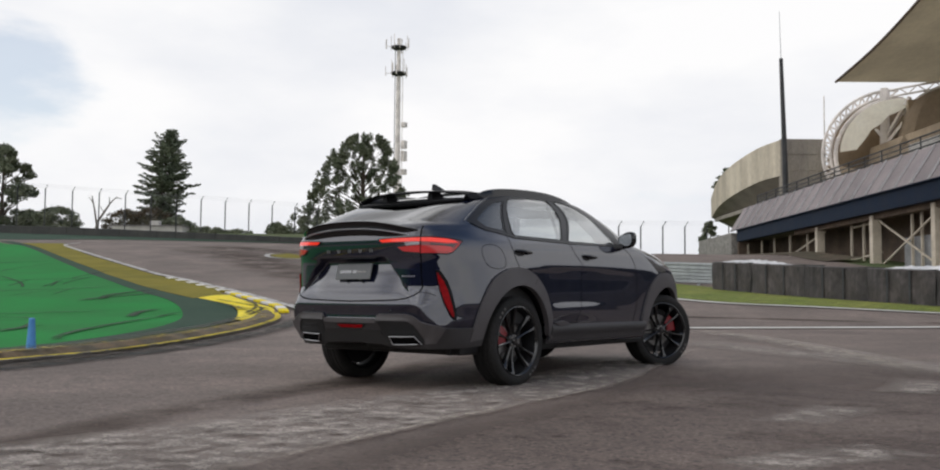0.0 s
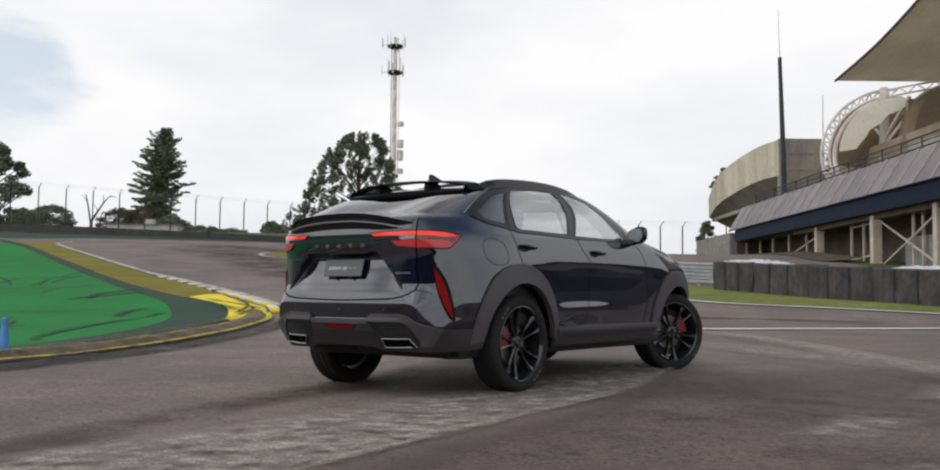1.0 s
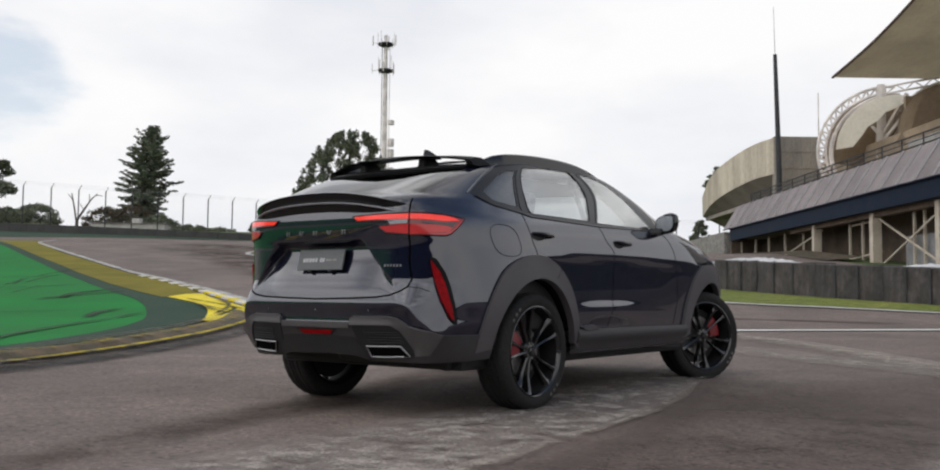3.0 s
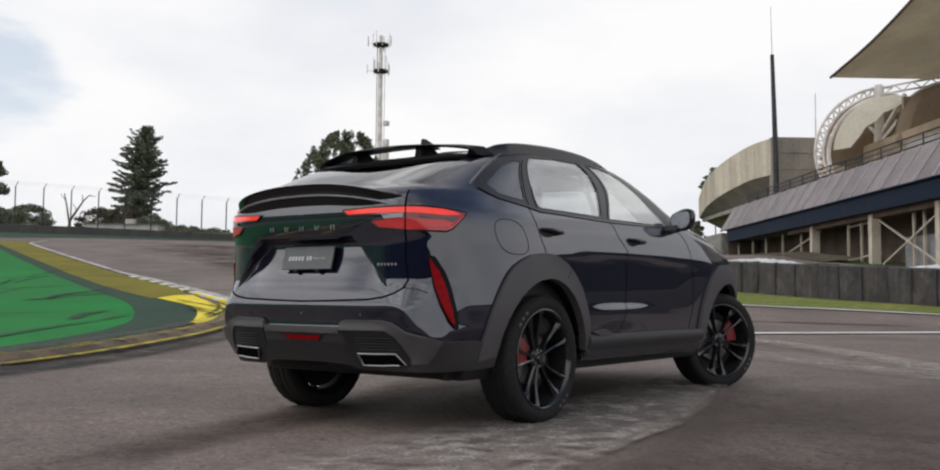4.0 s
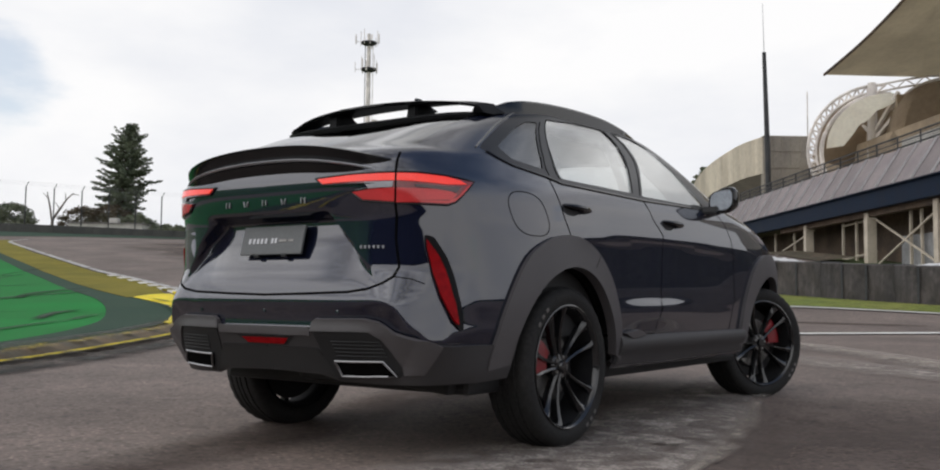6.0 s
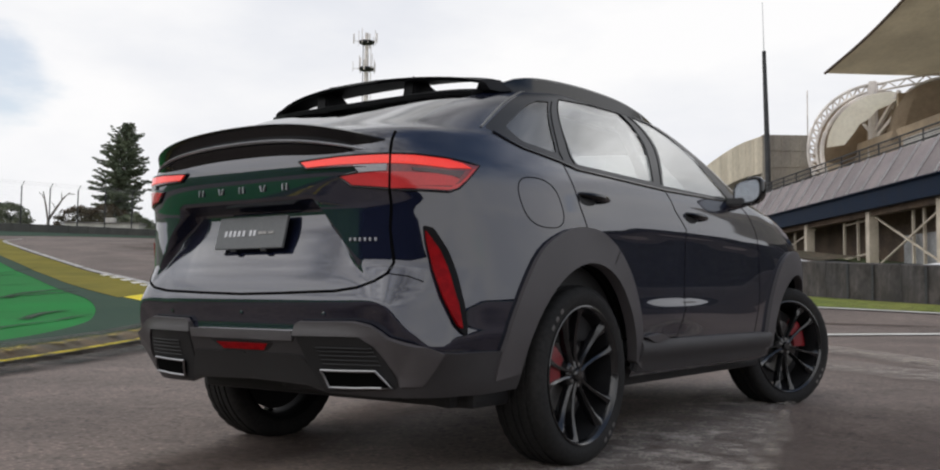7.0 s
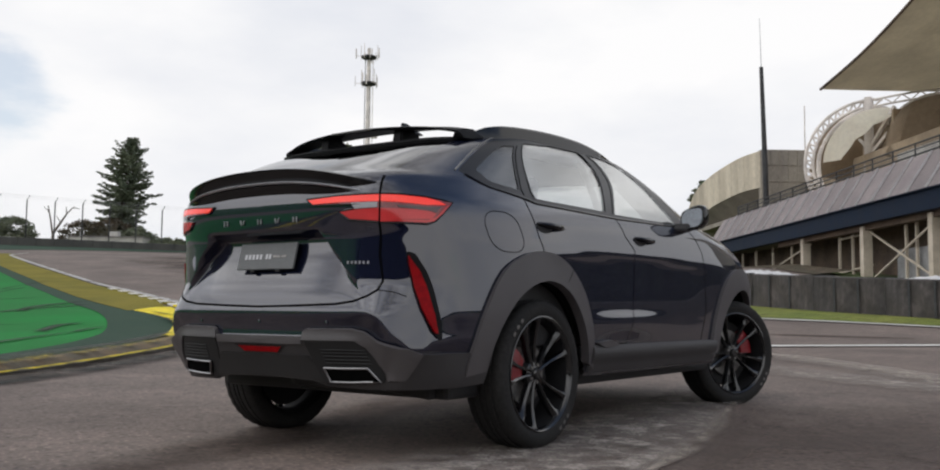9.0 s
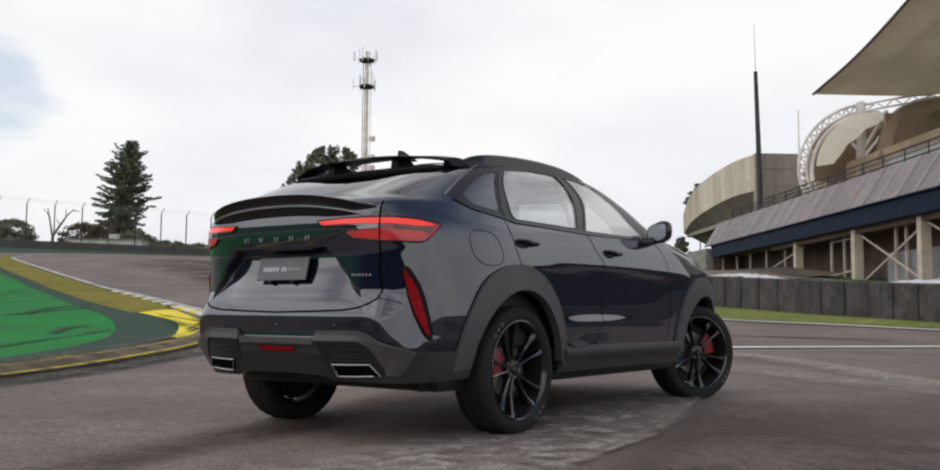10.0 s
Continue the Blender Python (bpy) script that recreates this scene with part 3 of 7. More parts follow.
# a second painted kerb further up the track
far_kerb = laid("kerb", [(61.8, -12.7), (60.2, -12.2), (58.4, -11.3), (57.9, -10.0), (58.1, -8)], [(63.5, -11.9), (62, -11.0), (60.5, -10.2), (60.0, -9.5), (60.0, -8)], 24, 4, 0.05, M_OLIVE,
                label="small ochre painted kerb far up the track", category="kerb", kind="structure")
strip("white_line", [(63.0, -12.7), (61.8, -12.85), (60.0, -12.5), (58.2, -11.6), (57.5, -10.2), (57.7, -8)], 0.3, 30, 0.06, M_WHITE_LINE, soft=False, m=2, parent=far_kerb)
# tyre marks over the green
MARKS = [([(14.2, -5.9), (15.5, -6.4), (18, -6.8), (22, -7.0), (24, -7.0)], 0.30), ([(13.2, -8.0), (15, -8.4), (17, -8.0), (18.5, -7.9)], 0.25),
         ([(16, -9.5), (17.2, -9.2), (17.8, -8.8)], 0.3), ([(19, -13), (21.5, -12), (23.5, -9.8), (24.3, -8.5)], 0.3), ([(22, -7.6), (24, -8.0), (25, -7.8)], 0.5),
         ([(28, -10.5), (30, -11.0), (32, -10.9), (33, -10.6)], 0.55), ([(27.5, -11), (29.5, -10.6), (31.5, -10.0)], 0.5), ([(29, -16), (31, -15.5), (33, -14.2), (35, -12.7)], 0.4),
         ([(36, -22), (37.5, -20), (39.5, -17), (41, -15.6)], 0.5), ([(47, -26), (50, -25.5), (52, -24), (53, -22.8)], 0.8), ([(21, -11), (21.3, -9.8), (21, -9.3)], 0.35), ([(24, -19), (27, -17), (28.5, -14)], 0.3)]
for line, w in MARKS:
    strip("tyre_mark", line, w * 0.6, 40, 0.06, M_TYREMARK, parent=bpy.data.objects["painted_island"])
rnd = random.Random(17)
for k in range(22):
    d, u = 10 + 36 * rnd.random() ** 1.3, rnd.random()
    l = -6.6 - 0.42 * max(0, d - 22) - u * (4 + 0.25 * d)
    bend, ln = rnd.uniform(-0.12, 0.16), rnd.uniform(3, 8)
    line = [(d + t * ln, l - 0.3 * t * ln * (1 if d > 22 else rnd.uniform(-0.3, 0.3)) + bend * (t * ln) ** 1.5) for t in (0, 0.35, 0.7, 1.0)]
    strip("tyre_mark", line, rnd.uniform(0.06, 0.15), 40, 0.057, M_TYREMARK, parent=bpy.data.objects["painted_island"])
for line in ([(23.0, -4.9), (24.6, -5.7), (25.6, -6.3)], [(22.2, -5.0), (24.6, -5.2), (25.6, -5.6)], [(23.6, -4.8), (25.2, -5.9), (27.0, -7.0)], [(24.6, -4.95), (26.2, -6.0), (28.0, -7.3)], [(22.8, -5.2), (25.8, -5.6), (27.4, -6.3)]):
    strip("tyre_mark", line, 0.15, 20, 0.105, M_TYREMARK, parent=bpy.data.objects["yellow_apron"])

# marks on the asphalt
strip("dark_line", [(3.2, -2.6), (4.87, -2.22), (7, -1.75), (9.2, -0.9), (11.5, 0.1), (14, 1.2)], lambda u: 0.5 + 0.5 * u, 60, 0.005, M_DARKBAND, m=8, parent=road)
SCUFF = [(2.4, -2.0), (3.6, -1.35), (4.42, -0.92), (5.4, -0.45), (6.53, 0.15), (8.3, 1.1), (10.6, 2.05)]
laid("darker_patch", SCUFF, [(1.5, 2.5), (2.5, 4.0), (3.5, 4.8), (4.8, 5.2), (6.5, 5.4), (8.8, 5.2), (11.2, 4.4)], 60, 20, 0.010, M_PATCH, road, fade=lambda u, v: max(0.0, min(1.0, 8 * u, 3 * (1 - u), 9 * v, 2.2 * (1 - v))))
laid("dusty_patch", [(2.0, -4.4), (3.6, -3.3), (4.6, -2.6), (5.8, -1.7), (7.2, -0.9), (9, 0.2), (11, 1.5), (13.5, 2.6)], [(2.4, -2.0), (3.6, -1.35), (4.42, -0.92), (5.4, -0.45), (6.53, 0.15), (8.3, 1.1), (10.6, 2.05), (13.4, 3.05)], 90, 30, 0.016, M_DUST, road,
     fade=lambda u, v: max(0.0, min(1.0, 8 * u, 5 * (1 - u), 4.5 * v, 16 * (1 - v))))
strip("dusty_patch", [(6.0, 1.9), (6.5, 2.3), (7.0, 2.7)], 0.55, 40, 0.018, M_DUST, m=10, parent=road)
strip("dusty_patch", [(4.4, 1.2), (4.75, 1.7), (5.0, 2.2)], 0.5, 40, 0.018, M_DUST, m=10, parent=road)
strip("pale_scuff", [(3.6, -1.35), (4.42, -0.92), (5.4, -0.45), (6.53, 0.15), (8.3, 1.1), (10.6, 2.05), (13.4, 3.05)], lambda u: 0.13 + 0.06 * math.sin(40 * u) * math.sin(17 * u), 160, 0.022, M_CHALK, parent=road)
strip("pale_scuff", [(19.2, 4.35), (17.6, 4.55), (16.2, 4.78), (14.2, 4.9), (12.3, 4.85), (11.0, 4.68), (9.6, 4.5)], 0.55, 70, 0.024, M_CHALK, parent=road)
strip("dusty_patch", [(18.2, 4.4), (16.2, 4.7), (14.2, 4.85), (12.3, 4.8), (10.6, 4.6)], 1.0, 50, 0.020, M_DUST, m=10, parent=road)
strip("dusty_patch", [(15.5, 3.2), (13.5, 3.9), (11.5, 4.6), (9.5, 5.4)], 1.3, 50, 0.014, M_DUST, m=10, parent=road)
strip("dusty_patch", [(8.0, 3.5), (8.6, 3.9), (9.4, 4.3)], 0.6, 30, 0.018, M_DUST, m=10, parent=road)
strip("white_line", [(19.2, 0.5), (19.8, 4.2), (20.3, 6.4), (21.2, 10.0), (22.4, 15)], 0.46, 50, 0.02, M_WHITE, soft=False, m=2, parent=road)
strip("dark_line", [(24.5, 2), (24.3, 6), (23.4, 9), (22.6, 13)], 0.9, 40, 0.006, M_DARKBAND, m=6, parent=road)
strip("dark_line", [(72, -20), (60, -14), (48, -9), (36, -4), (28, -1)], lambda u: 6 - 3 * u, 60, 0.012, M_DARKBAND, m=6, parent=road)
strip("dark_line", [(40, 2), (56, -6), (66, -12), (76, -22)], lambda u: 4, 60, 0.014, M_DARKBAND, m=6, parent=road)

# verge in front of the tyre wall
laid("verge", [(50, 1.5), (40, 3.5), (31.3, 6.6), (29, 8.1), (28.1, 9.7), (27.2, 11.05), (26.2, 12.5), (24, 16)], [(52, 3.5), (44, 6.8), (38, 9.5), (34.6, 10.6), (32, 11.7), (29.8, 13), (27.9, 14), (25.5, 17.5)],
     60, 10, 0.04, M_VERGE, profile=lambda t: 0.04 * math.sin(math.pi * t), label="narrow green grass verge before the tyre wall", category="grass verge", kind="structure")
strip("white_line", [(40, 3.2), (31.1, 6.5), (28.9, 8.0), (28.0, 9.6), (27.1, 10.95), (26.1, 12.4), (24, 15.8)], 0.34, 50, 0.03, M_WHITE, soft=False, m=2, parent=road)
laid("bank", [(77, 15.5), (79, 20), (77, 22.4), (70, 22.4), (64, 21.7), (60, 21.6)], [(88, 16), (90, 23), (84, 24), (72, 24), (66, 24), (60, 24)], 30, 8, 0.05, M_SCRUB,
     profile=lambda t: 0.25 * t, label="overgrown brown-green bank below the grandstand", category="grass bank", kind="structure")

# ---- track furniture ----


def wall_section(a, b, h, thick, group):
    """One belt-faced stack of the tyre wall from a to b on the site."""
    pa, pb = on(*a), on(*b)
    along = (pb - pa)
    n = Vector((along.y, -along.x, 0)).normalized()
    if n.dot(site(0, 5) - pa) < 0:
        n = -n
    ob = thing("tyre_wall", "dark rubber belt-faced tyre wall section, scuffed", "tyre wall", group, pa)
    face = bmesh.new()
    nx, nz = 20, 8
    g = [[face.verts.new(Vector((0, 0, 0)) + along * (i / nx) + Vector((0, 0, h * j / nz)) + n * (0.03 + 0.035 * math.sin(i * 0.75 + j * 0.3 + a[0]) * math.sin(math.pi * j / nz)
          - (0.05 if i in (0, nx) else 0))) for j in range(nz + 1)] for i in range(nx + 1)]
    for i in range(nx):
        for j in range(nz):
            face.faces.new((g[i][j], g[i + 1][j], g[i + 1][j + 1], g[i][j + 1]))
    for i in range(nx):
        p, q = g[i][nz].co - n * 0.1, g[i + 1][nz].co - n * 0.1
        face.faces.new((g[i][nz], g[i + 1][nz], face.verts.new(q + Vector((0, 0, 0.03))), face.verts.new(p + Vector((0, 0, 0.03)))))
    part("belt", face, M_BARRIER, ob, smooth=True)
    core = bmesh.new()
    ang = math.atan2(along.y, along.x)
    add_box(core, along * 0.5 - n * (thick / 2 + 0.02) + Vector((0, 0, h / 2)), (along.to_2d().length - 0.06, thick, h - 0.02), Matrix.Rotation(ang, 4, "Z"), 0.03)
    part("tyre_stack", core, M_BAND, ob)
    for f in (0.33, 0.66):
        s = bmesh.new()
        add_box(s, along * f + n * 0.07 + Vector((0, 0, h * 0.5)), (0.07, 0.012, h * 0.96), Matrix.Rotation(ang, 4, "Z"))
        part("strap", s, M_DARKSTEEL, ob)
    return ob


WALL_LINE = [(37.0, 9.05), (34.7, 9.85), (32.2, 10.9), (30.0, 12.05), (28.0, 13.2), (26.0, 14.6), (24.2, 16.2), (22.6, 18.2), (20.6, 20.6), (18.2, 22.8), (15.4, 24.6), (12.4, 26.0), (9.2, 27.0)]
for a, b in zip(WALL_LINE, WALL_LINE[1:]):
    wall_section(a, b, 1.06, 0.9, "tyre wall sections")


def tarp(a, b, w, up, seed):
    """A crumpled sheet lying on the wall."""
    rnd = random.Random(seed)
    pa, pb = on(*a, up), on(*b, up)
    u = pb - pa
    v = Vector((u.y, -u.x, 0)).normalized() * w
    if v.dot(site(0, 5) - pa) > 0:
        v = -v
    bm = bmesh.new()
    nx, ny = 26, 7
    g = []
    for i in range(nx + 1):
        row = []
        for j in range(ny + 1):
            edge = max(0.0, math.sin(math.pi * i / nx)) ** 0.4
            z = 0.03 + edge * (0.09 * noise.noise(Vector((i * 0.55, j * 0.7, seed))) + 0.10 * math.sin(math.pi * j / ny))
            row.append(bm.verts.new(u * (i / nx) + v * (j / ny - 0.05 + 0.03 * rnd.random()) + Vector((0, 0, max(0.012, z)))))
        g.append(row)
    for i in range(nx):
        for j in range(ny):
            bm.faces.new((g[i][j], g[i + 1][j], g[i + 1][j + 1], g[i][j + 1]))
    ob = part("tarpaulin", bm, M_TARP, None, "crumpled white tarpaulin lying on the tyre wall", True, "tarpaulin")
    ob.location = pa
    return ob


tarp((36.6, 9.3), (33.6, 10.4), 0.8, 1.06, 3)
tarp((29.6, 12.4), (26.2, 14.6), 0.75, 1.06, 8)

guard = thing("guardrail", "galvanised steel guardrail with three rails on posts", "guardrail", at=on(41, 8))
g0 = on(41, 8)
for k in range(3):
    bm = bmesh.new()
    prof = [(0.0, -0.14), (0.05, -0.11), (0.05, -0.05), (0.0, -0.01), (0.0, 0.01), (0.05, 0.05), (0.05, 0.11), (0.0, 0.14)]
    line = [(46, 2), (43, 5), (41, 8), (39.3, 10.5), (36.5, 14), (34, 18)]
    rows = []
    for i, (d, l) in enumerate(line):
        q = on(d, l) - g0
        rows.append([bm.verts.new(q + Vector((VX, VY, 0)) * -o + Vector((0, 0, 0.22 + 0.28 * k + z))) for o, z in prof])
    for a, b in zip(rows, rows[1:]):
        for j in range(len(prof) - 1):
            bm.faces.new((a[j], a[j + 1], b[j + 1], b[j]))
    part("rail", bm, M_GALV, guard)
for d, l in [(46, 2), (44.4, 3.5), (43, 5), (42, 6.5), (41, 8), (40.1, 9.3), (39.3, 10.5), (37.8, 12.3), (36.5, 14)]:
    bm = bmesh.new()
    add_box(bm, on(d, l) - g0 + Vector((VX * 0.1, VY * 0.1, 0.46)), (0.12, 0.08, 0.92))
    part("post", bm, M_GALV, guard)

bm = bmesh.new()
add_lathe(bm, [(0.0, 0.0), (0.070, 0.0), (0.073, 0.02), (0.060, 0.03), (0.048, 0.2), (0.036, 0.38), (0.038, 0.395), (0.032, 0.41), (0.0, 0.415)], 24)
cone = part("bollard", bm, M_BLUEPLASTIC, None, "slim pale-blue plastic bollard beside the kerb", True, "bollard")
cone.location = on(12.25, -5.40, 0.035)

# black wall along the far edge of the track
band = thing("rubber_wall", "long low black rubber-faced track wall", "track wall", at=on(95, -34))
b0 = on(95, -34)
BAND = smooth_line([(116, -72), (105, -50.5), (95.5, -34.2), (86.5, -20.4), (82, -13.5), (80, -6), (77.5, 3), (75.5, 12)], 36)
for a, b in zip(BAND, BAND[1:]):
    bm = bmesh.new()
    pa, pb = on(a.x, a.y) - b0, on(b.x, b.y) - b0
    u = pb - pa
    h = 0.45 + 0.38 * min(1, max(0, (a.x - 82) / 20))
    add_box(bm, (pa + pb) / 2 + Vector((0, 0, h / 2 - 0.1)), (u.to_2d().length - 0.03, 0.5, h + 0.2), Matrix.Rotation(math.atan2(u.y, u.x), 4, "Z") @ Matrix.Rotation(-math.atan2(u.z, u.to_2d().length), 4, "Y"), 0.04)
    part("wall_section", bm, M_BAND, band)

# chain-link fences
def fence(spots, label):
    """Posts at (d, l, top height) with angled tips and strained wires."""
    f0 = on(spots[0][0], spots[0][1])
    f = thing("fence", label, "fence", at=f0)
    tops = []
    for d, l, zt in spots:
        q = on(d, l) - f0
        bm = bmesh.new()
        top = site(d, l, zt - 0.55) - f0
        tip = site(d - 0.1, l + 0.32, zt) - f0
        add_tube(bm, [q, top, tip], [0.075, 0.07, 0.055], 8)
        part("post", bm, M_DARKSTEEL, f)
        tops.append((q, top, tip))
    for k in range(16):
        bm = bmesh.new()
        h = (k + 0.5) / 16
        add_tube(bm, [q.lerp(t, h) for q, t, _ in tops], 0.004, 4)
        part("wire", bm, M_WIRE, f)
    for k in range(3):
        bm = bmesh.new()
        add_tube(bm, [t.lerp(e, (k + 1) / 3) for _, t, e in tops], 0.008, 4)
        part("wire", bm, M_WIRE, f)


# the fence stands along a nearly straight line; spots by the slope of the sight line
fence([(116.7 + 0.78 * i, (46.2 * (i - 1) - 0.43 * (i - 1) ** 2 - 716) / 1636 * (116.7 + 0.78 * i), 14.15 - 0.125 * i) for i in range(-2, 15)], "tall chain-link fence with angled post tops above the wall")
fence([(100, 12.7 + 2.25 * i, 8.8) for i in range(6)], "chain-link fence at the far crest of the track")

# ---- grandstand ----
stand = thing("grandstand", "concrete grandstand with grey panels, navy fascia and tent roofs", "grandstand", at=on(66, 24))
s0 = on(66, 24)


def at_stand(d, l, z):
    return site(d, l, z) - s0


ALONG = Matrix.Rotation(math.atan2(VY, VX), 4, "Z")


def stand_box(name, d0, d1, l0, l1, z0, z1, mat, bevel=0.02, label=""):
    bm = bmesh.new()
    add_box(bm, at_stand((d0 + d1) / 2, (l0 + l1) / 2, (z0 + z1) / 2), (d1 - d0, l1 - l0, z1 - z0), ALONG, bevel)
    return part(name, bm, mat, stand, label)


FD0, FD1 = 36.0, 89.5
stand_box("fascia", FD0, FD1 - 1.5, 23.75, 24.15, 6.05, 7.12, M_BLUE, label="navy painted fascia beam")
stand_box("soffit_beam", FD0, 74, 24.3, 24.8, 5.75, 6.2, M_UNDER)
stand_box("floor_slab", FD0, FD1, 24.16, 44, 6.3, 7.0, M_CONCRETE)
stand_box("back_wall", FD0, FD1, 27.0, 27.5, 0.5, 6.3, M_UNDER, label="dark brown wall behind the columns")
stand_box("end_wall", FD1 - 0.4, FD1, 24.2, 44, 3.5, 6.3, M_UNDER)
stand_box("low_wall", FD0, 57.2, 25.2, 25.5, 1.5, 4.5, M_GREYWALL, label="plain grey low wall")
stand_box("back_wall", FD0, 95, 44, 44.5, 1.0, 14.5, M_CONCRETE)
for d, w in ((43, 0.45), (51.5, 0.45), (59.5, 0.48), (69.0, 0.42)):
    stand_box("column", d - w / 2, d + w / 2, 24.2, 24.75, hill(d, 24) - 0.3, 6.0, M_CREAM, label="cream concrete column")
for d in (47, 54.4, 55.6, 62.5, 64.5, 73, 77, 81, 84.5, 88.6):
    stand_box("stud", d - 0.07, d + 0.07, 24.9, 25.05, hill(d, 24) - 0.3, 6.0, M_CREAM)


def stand_bar(name, a, b, r, mat):
    bm = bmesh.new()
    p, q = at_stand(*a), at_stand(*b)
    u = q - p
    rot = u.to_track_quat("X", "Z").to_matrix().to_4x4()
    add_box(bm, (p + q) / 2, (u.length, r, r), rot)
    return part(name, bm, mat, stand)


for a, b in (((59.3, 24.6, 5.7), (51.7, 24.6, 2.7)), ((59.3, 24.7, 2.9), (51.7, 24.7, 5.7)), ((51.3, 24.6, 5.7), (43.2, 24.6, 2.5)), ((51.3, 24.7, 2.5), (43.2, 24.7, 5.7)),
             ((77.0, 24.95, 4.3), (69.2, 24.95, 5.7)), ((64.5, 24.95, 5.6), (59.7, 24.95, 5.7)), ((64.5, 24.95, 3.5), (59.7, 24.95, 3.8))):
    stand_bar("brace", a, b, 0.09, M_CREAM)
# tilted panels
edges = [FD0 + (FD1 - FD0) * i / 26 for i in range(27)]
for a, b in zip(edges, edges[1:]):
    bm = bmesh.new()
    off = 0.03
    c = [at_stand(a + off, 23.55, 7.12), at_stand(b - off, 23.55, 7.12), at_stand(b - off - 0.4, 24.75, 9.2), at_stand(a + off - 0.4, 24.75, 9.2)]
    inn = (c[1] - c[0]).cross(c[3] - c[0]).normalized() * 0.06
    if inn.dot(at_stand(60, 40, 8)) < 0:
        inn = -inn
    f, k = [bm.verts.new(p) for p in c], [bm.verts.new(p + inn) for p in c]
    bm.faces.new(f)
    bm.faces.new(k[::-1])
    for i in range(4):
        bm.faces.new((f[i], f[(i + 1) % 4], k[(i + 1) % 4], k[i]))
    bmesh.ops.bevel(bm, geom=bm.edges[:], offset=0.012, segments=1, affect="EDGES")
    part("panel", bm, M_PANEL, stand)
    stand_bar("panel_joint", (a, 23.50, 7.14), (a - 0.4, 24.70, 9.22), 0.10, M_PANEL_EDGE)
stand_bar("panel_rail", (FD0, 23.6, 7.1), (FD1, 23.6, 7.1), 0.08, M_BLUE)
stand_box("parapet_back", FD0, FD1, 24.85, 25.0, 7.0, 9.1, M_CONCRETE)
# railing above the panels
for z in (9.35, 9.62, 9.95):
    stand_bar("railing_bar", (FD0, 24.9, z), (FD1 - 4, 24.9, z), 0.06, M_DARKSTEEL)
for i in range(20):
    d = FD0 + i * 2.6
    stand_bar("railing_post", (d, 24.9, 9.0), (d, 24.9, 9.98), 0.07, M_DARKSTEEL)
bm = bmesh.new()
for k in range(1, 9):
    pa, pb = at_stand(FD0, 24.92, 9.1 + k * 0.1), at_stand(FD1 - 4, 24.92, 9.1 + k * 0.1)
    add_tube(bm, [pa, pb], 0.014, 4)
part("railing_mesh", bm, M_DARKSTEEL, stand)
# seating steps
for i in range(9):
    stand_box("seating_step", FD0, 80, 26 + i * 2.0, 28.0 + i * 2.0, 7.0, 7.5 + i * 0.5, M_CONCRETE)
# curved end parapet with its soffit
TOP = [(112, 27.3, 12.4), (107.6, 26.95, 13.9), (103.5, 27.05, 14.75), (98.5, 27.35, 15.3), (94.5, 27.95, 15.7), (91.4, 28.8, 15.85)]
BOT = [(112, 27.35, 10.2), (107.7, 27.0, 11.0), (103.6, 27.1, 11.6), (98.6, 27.4, 12.05), (94.6, 28.0, 12.4), (91.5, 28.85, 12.5)]
tp, bt = smooth_line(TOP, 17), smooth_line(BOT, 17)
for (a, b), (c, d) in zip(zip(tp, tp[1:]), zip(bt, bt[1:])):
    bm = bmesh.new()
    g = (b - a).normalized() * 0.03
    f = [bm.verts.new(at_stand(*p)) for p in (a + g, b - g, d - g, c + g)]
    k = [bm.verts.new(at_stand(p.x, p.y + 0.3, p.z)) for p in (a + g, b - g, d - g, c + g)]
    bm.faces.new(f)
    bm.faces.new(k[::-1])
    for i in range(4):
        bm.faces.new((f[i], f[(i + 1) % 4], k[(i + 1) % 4], k[i]))
    part("parapet_panel", bm, M_CONC_PALE, stand)
bm = bmesh.new()
sof = [(112, 33, 7.5), (107.7, 32, 8.4), (103.6, 31, 9.0), (98.6, 31, 9.6), (94.6, 32, 10.0), (91.5, 33, 10.2)]
sf = smooth_line(sof, 17)
va, vb = [bm.verts.new(at_stand(p.x, p.y + 0.05, p.z + 0.02)) for p in bt], [bm.verts.new(at_stand(*p)) for p in sf]
for i in range(16):
    bm.faces.new((va[i], va[i + 1], vb[i + 1], vb[i]))
part("soffit", bm, M_CONCRETE, stand, "shaded concrete soffit", True)
stand_box("stair_tower", 91.2, 92.0, 28.85, 33.0, 9.5, 15.95, M_CONCRETE)
for k in range(1, 5):
    stand_box("tower_rib", 91.12, 91.2, 28.85 + 0.83 * k, 28.93 + 0.83 * k, 9.6, 15.9, M_CONCRETE, 0.01)
for z in (11.4, 13.0, 14.5):
    stand_box("tower_rib", 91.13, 91.2, 28.9, 33.0, z, z + 0.09, M_CONCRETE, 0.01)
stand_box("upper_deck", 91.9, 112, 27.7, 42, 9.8, 10.2, M_CONCRETE)
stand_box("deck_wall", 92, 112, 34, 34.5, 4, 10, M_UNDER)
stand_box("stone_base", 90, 103, 23.8, 24.8, 3.5, 7.0, M_STONE, label="grey rubble stone wall")

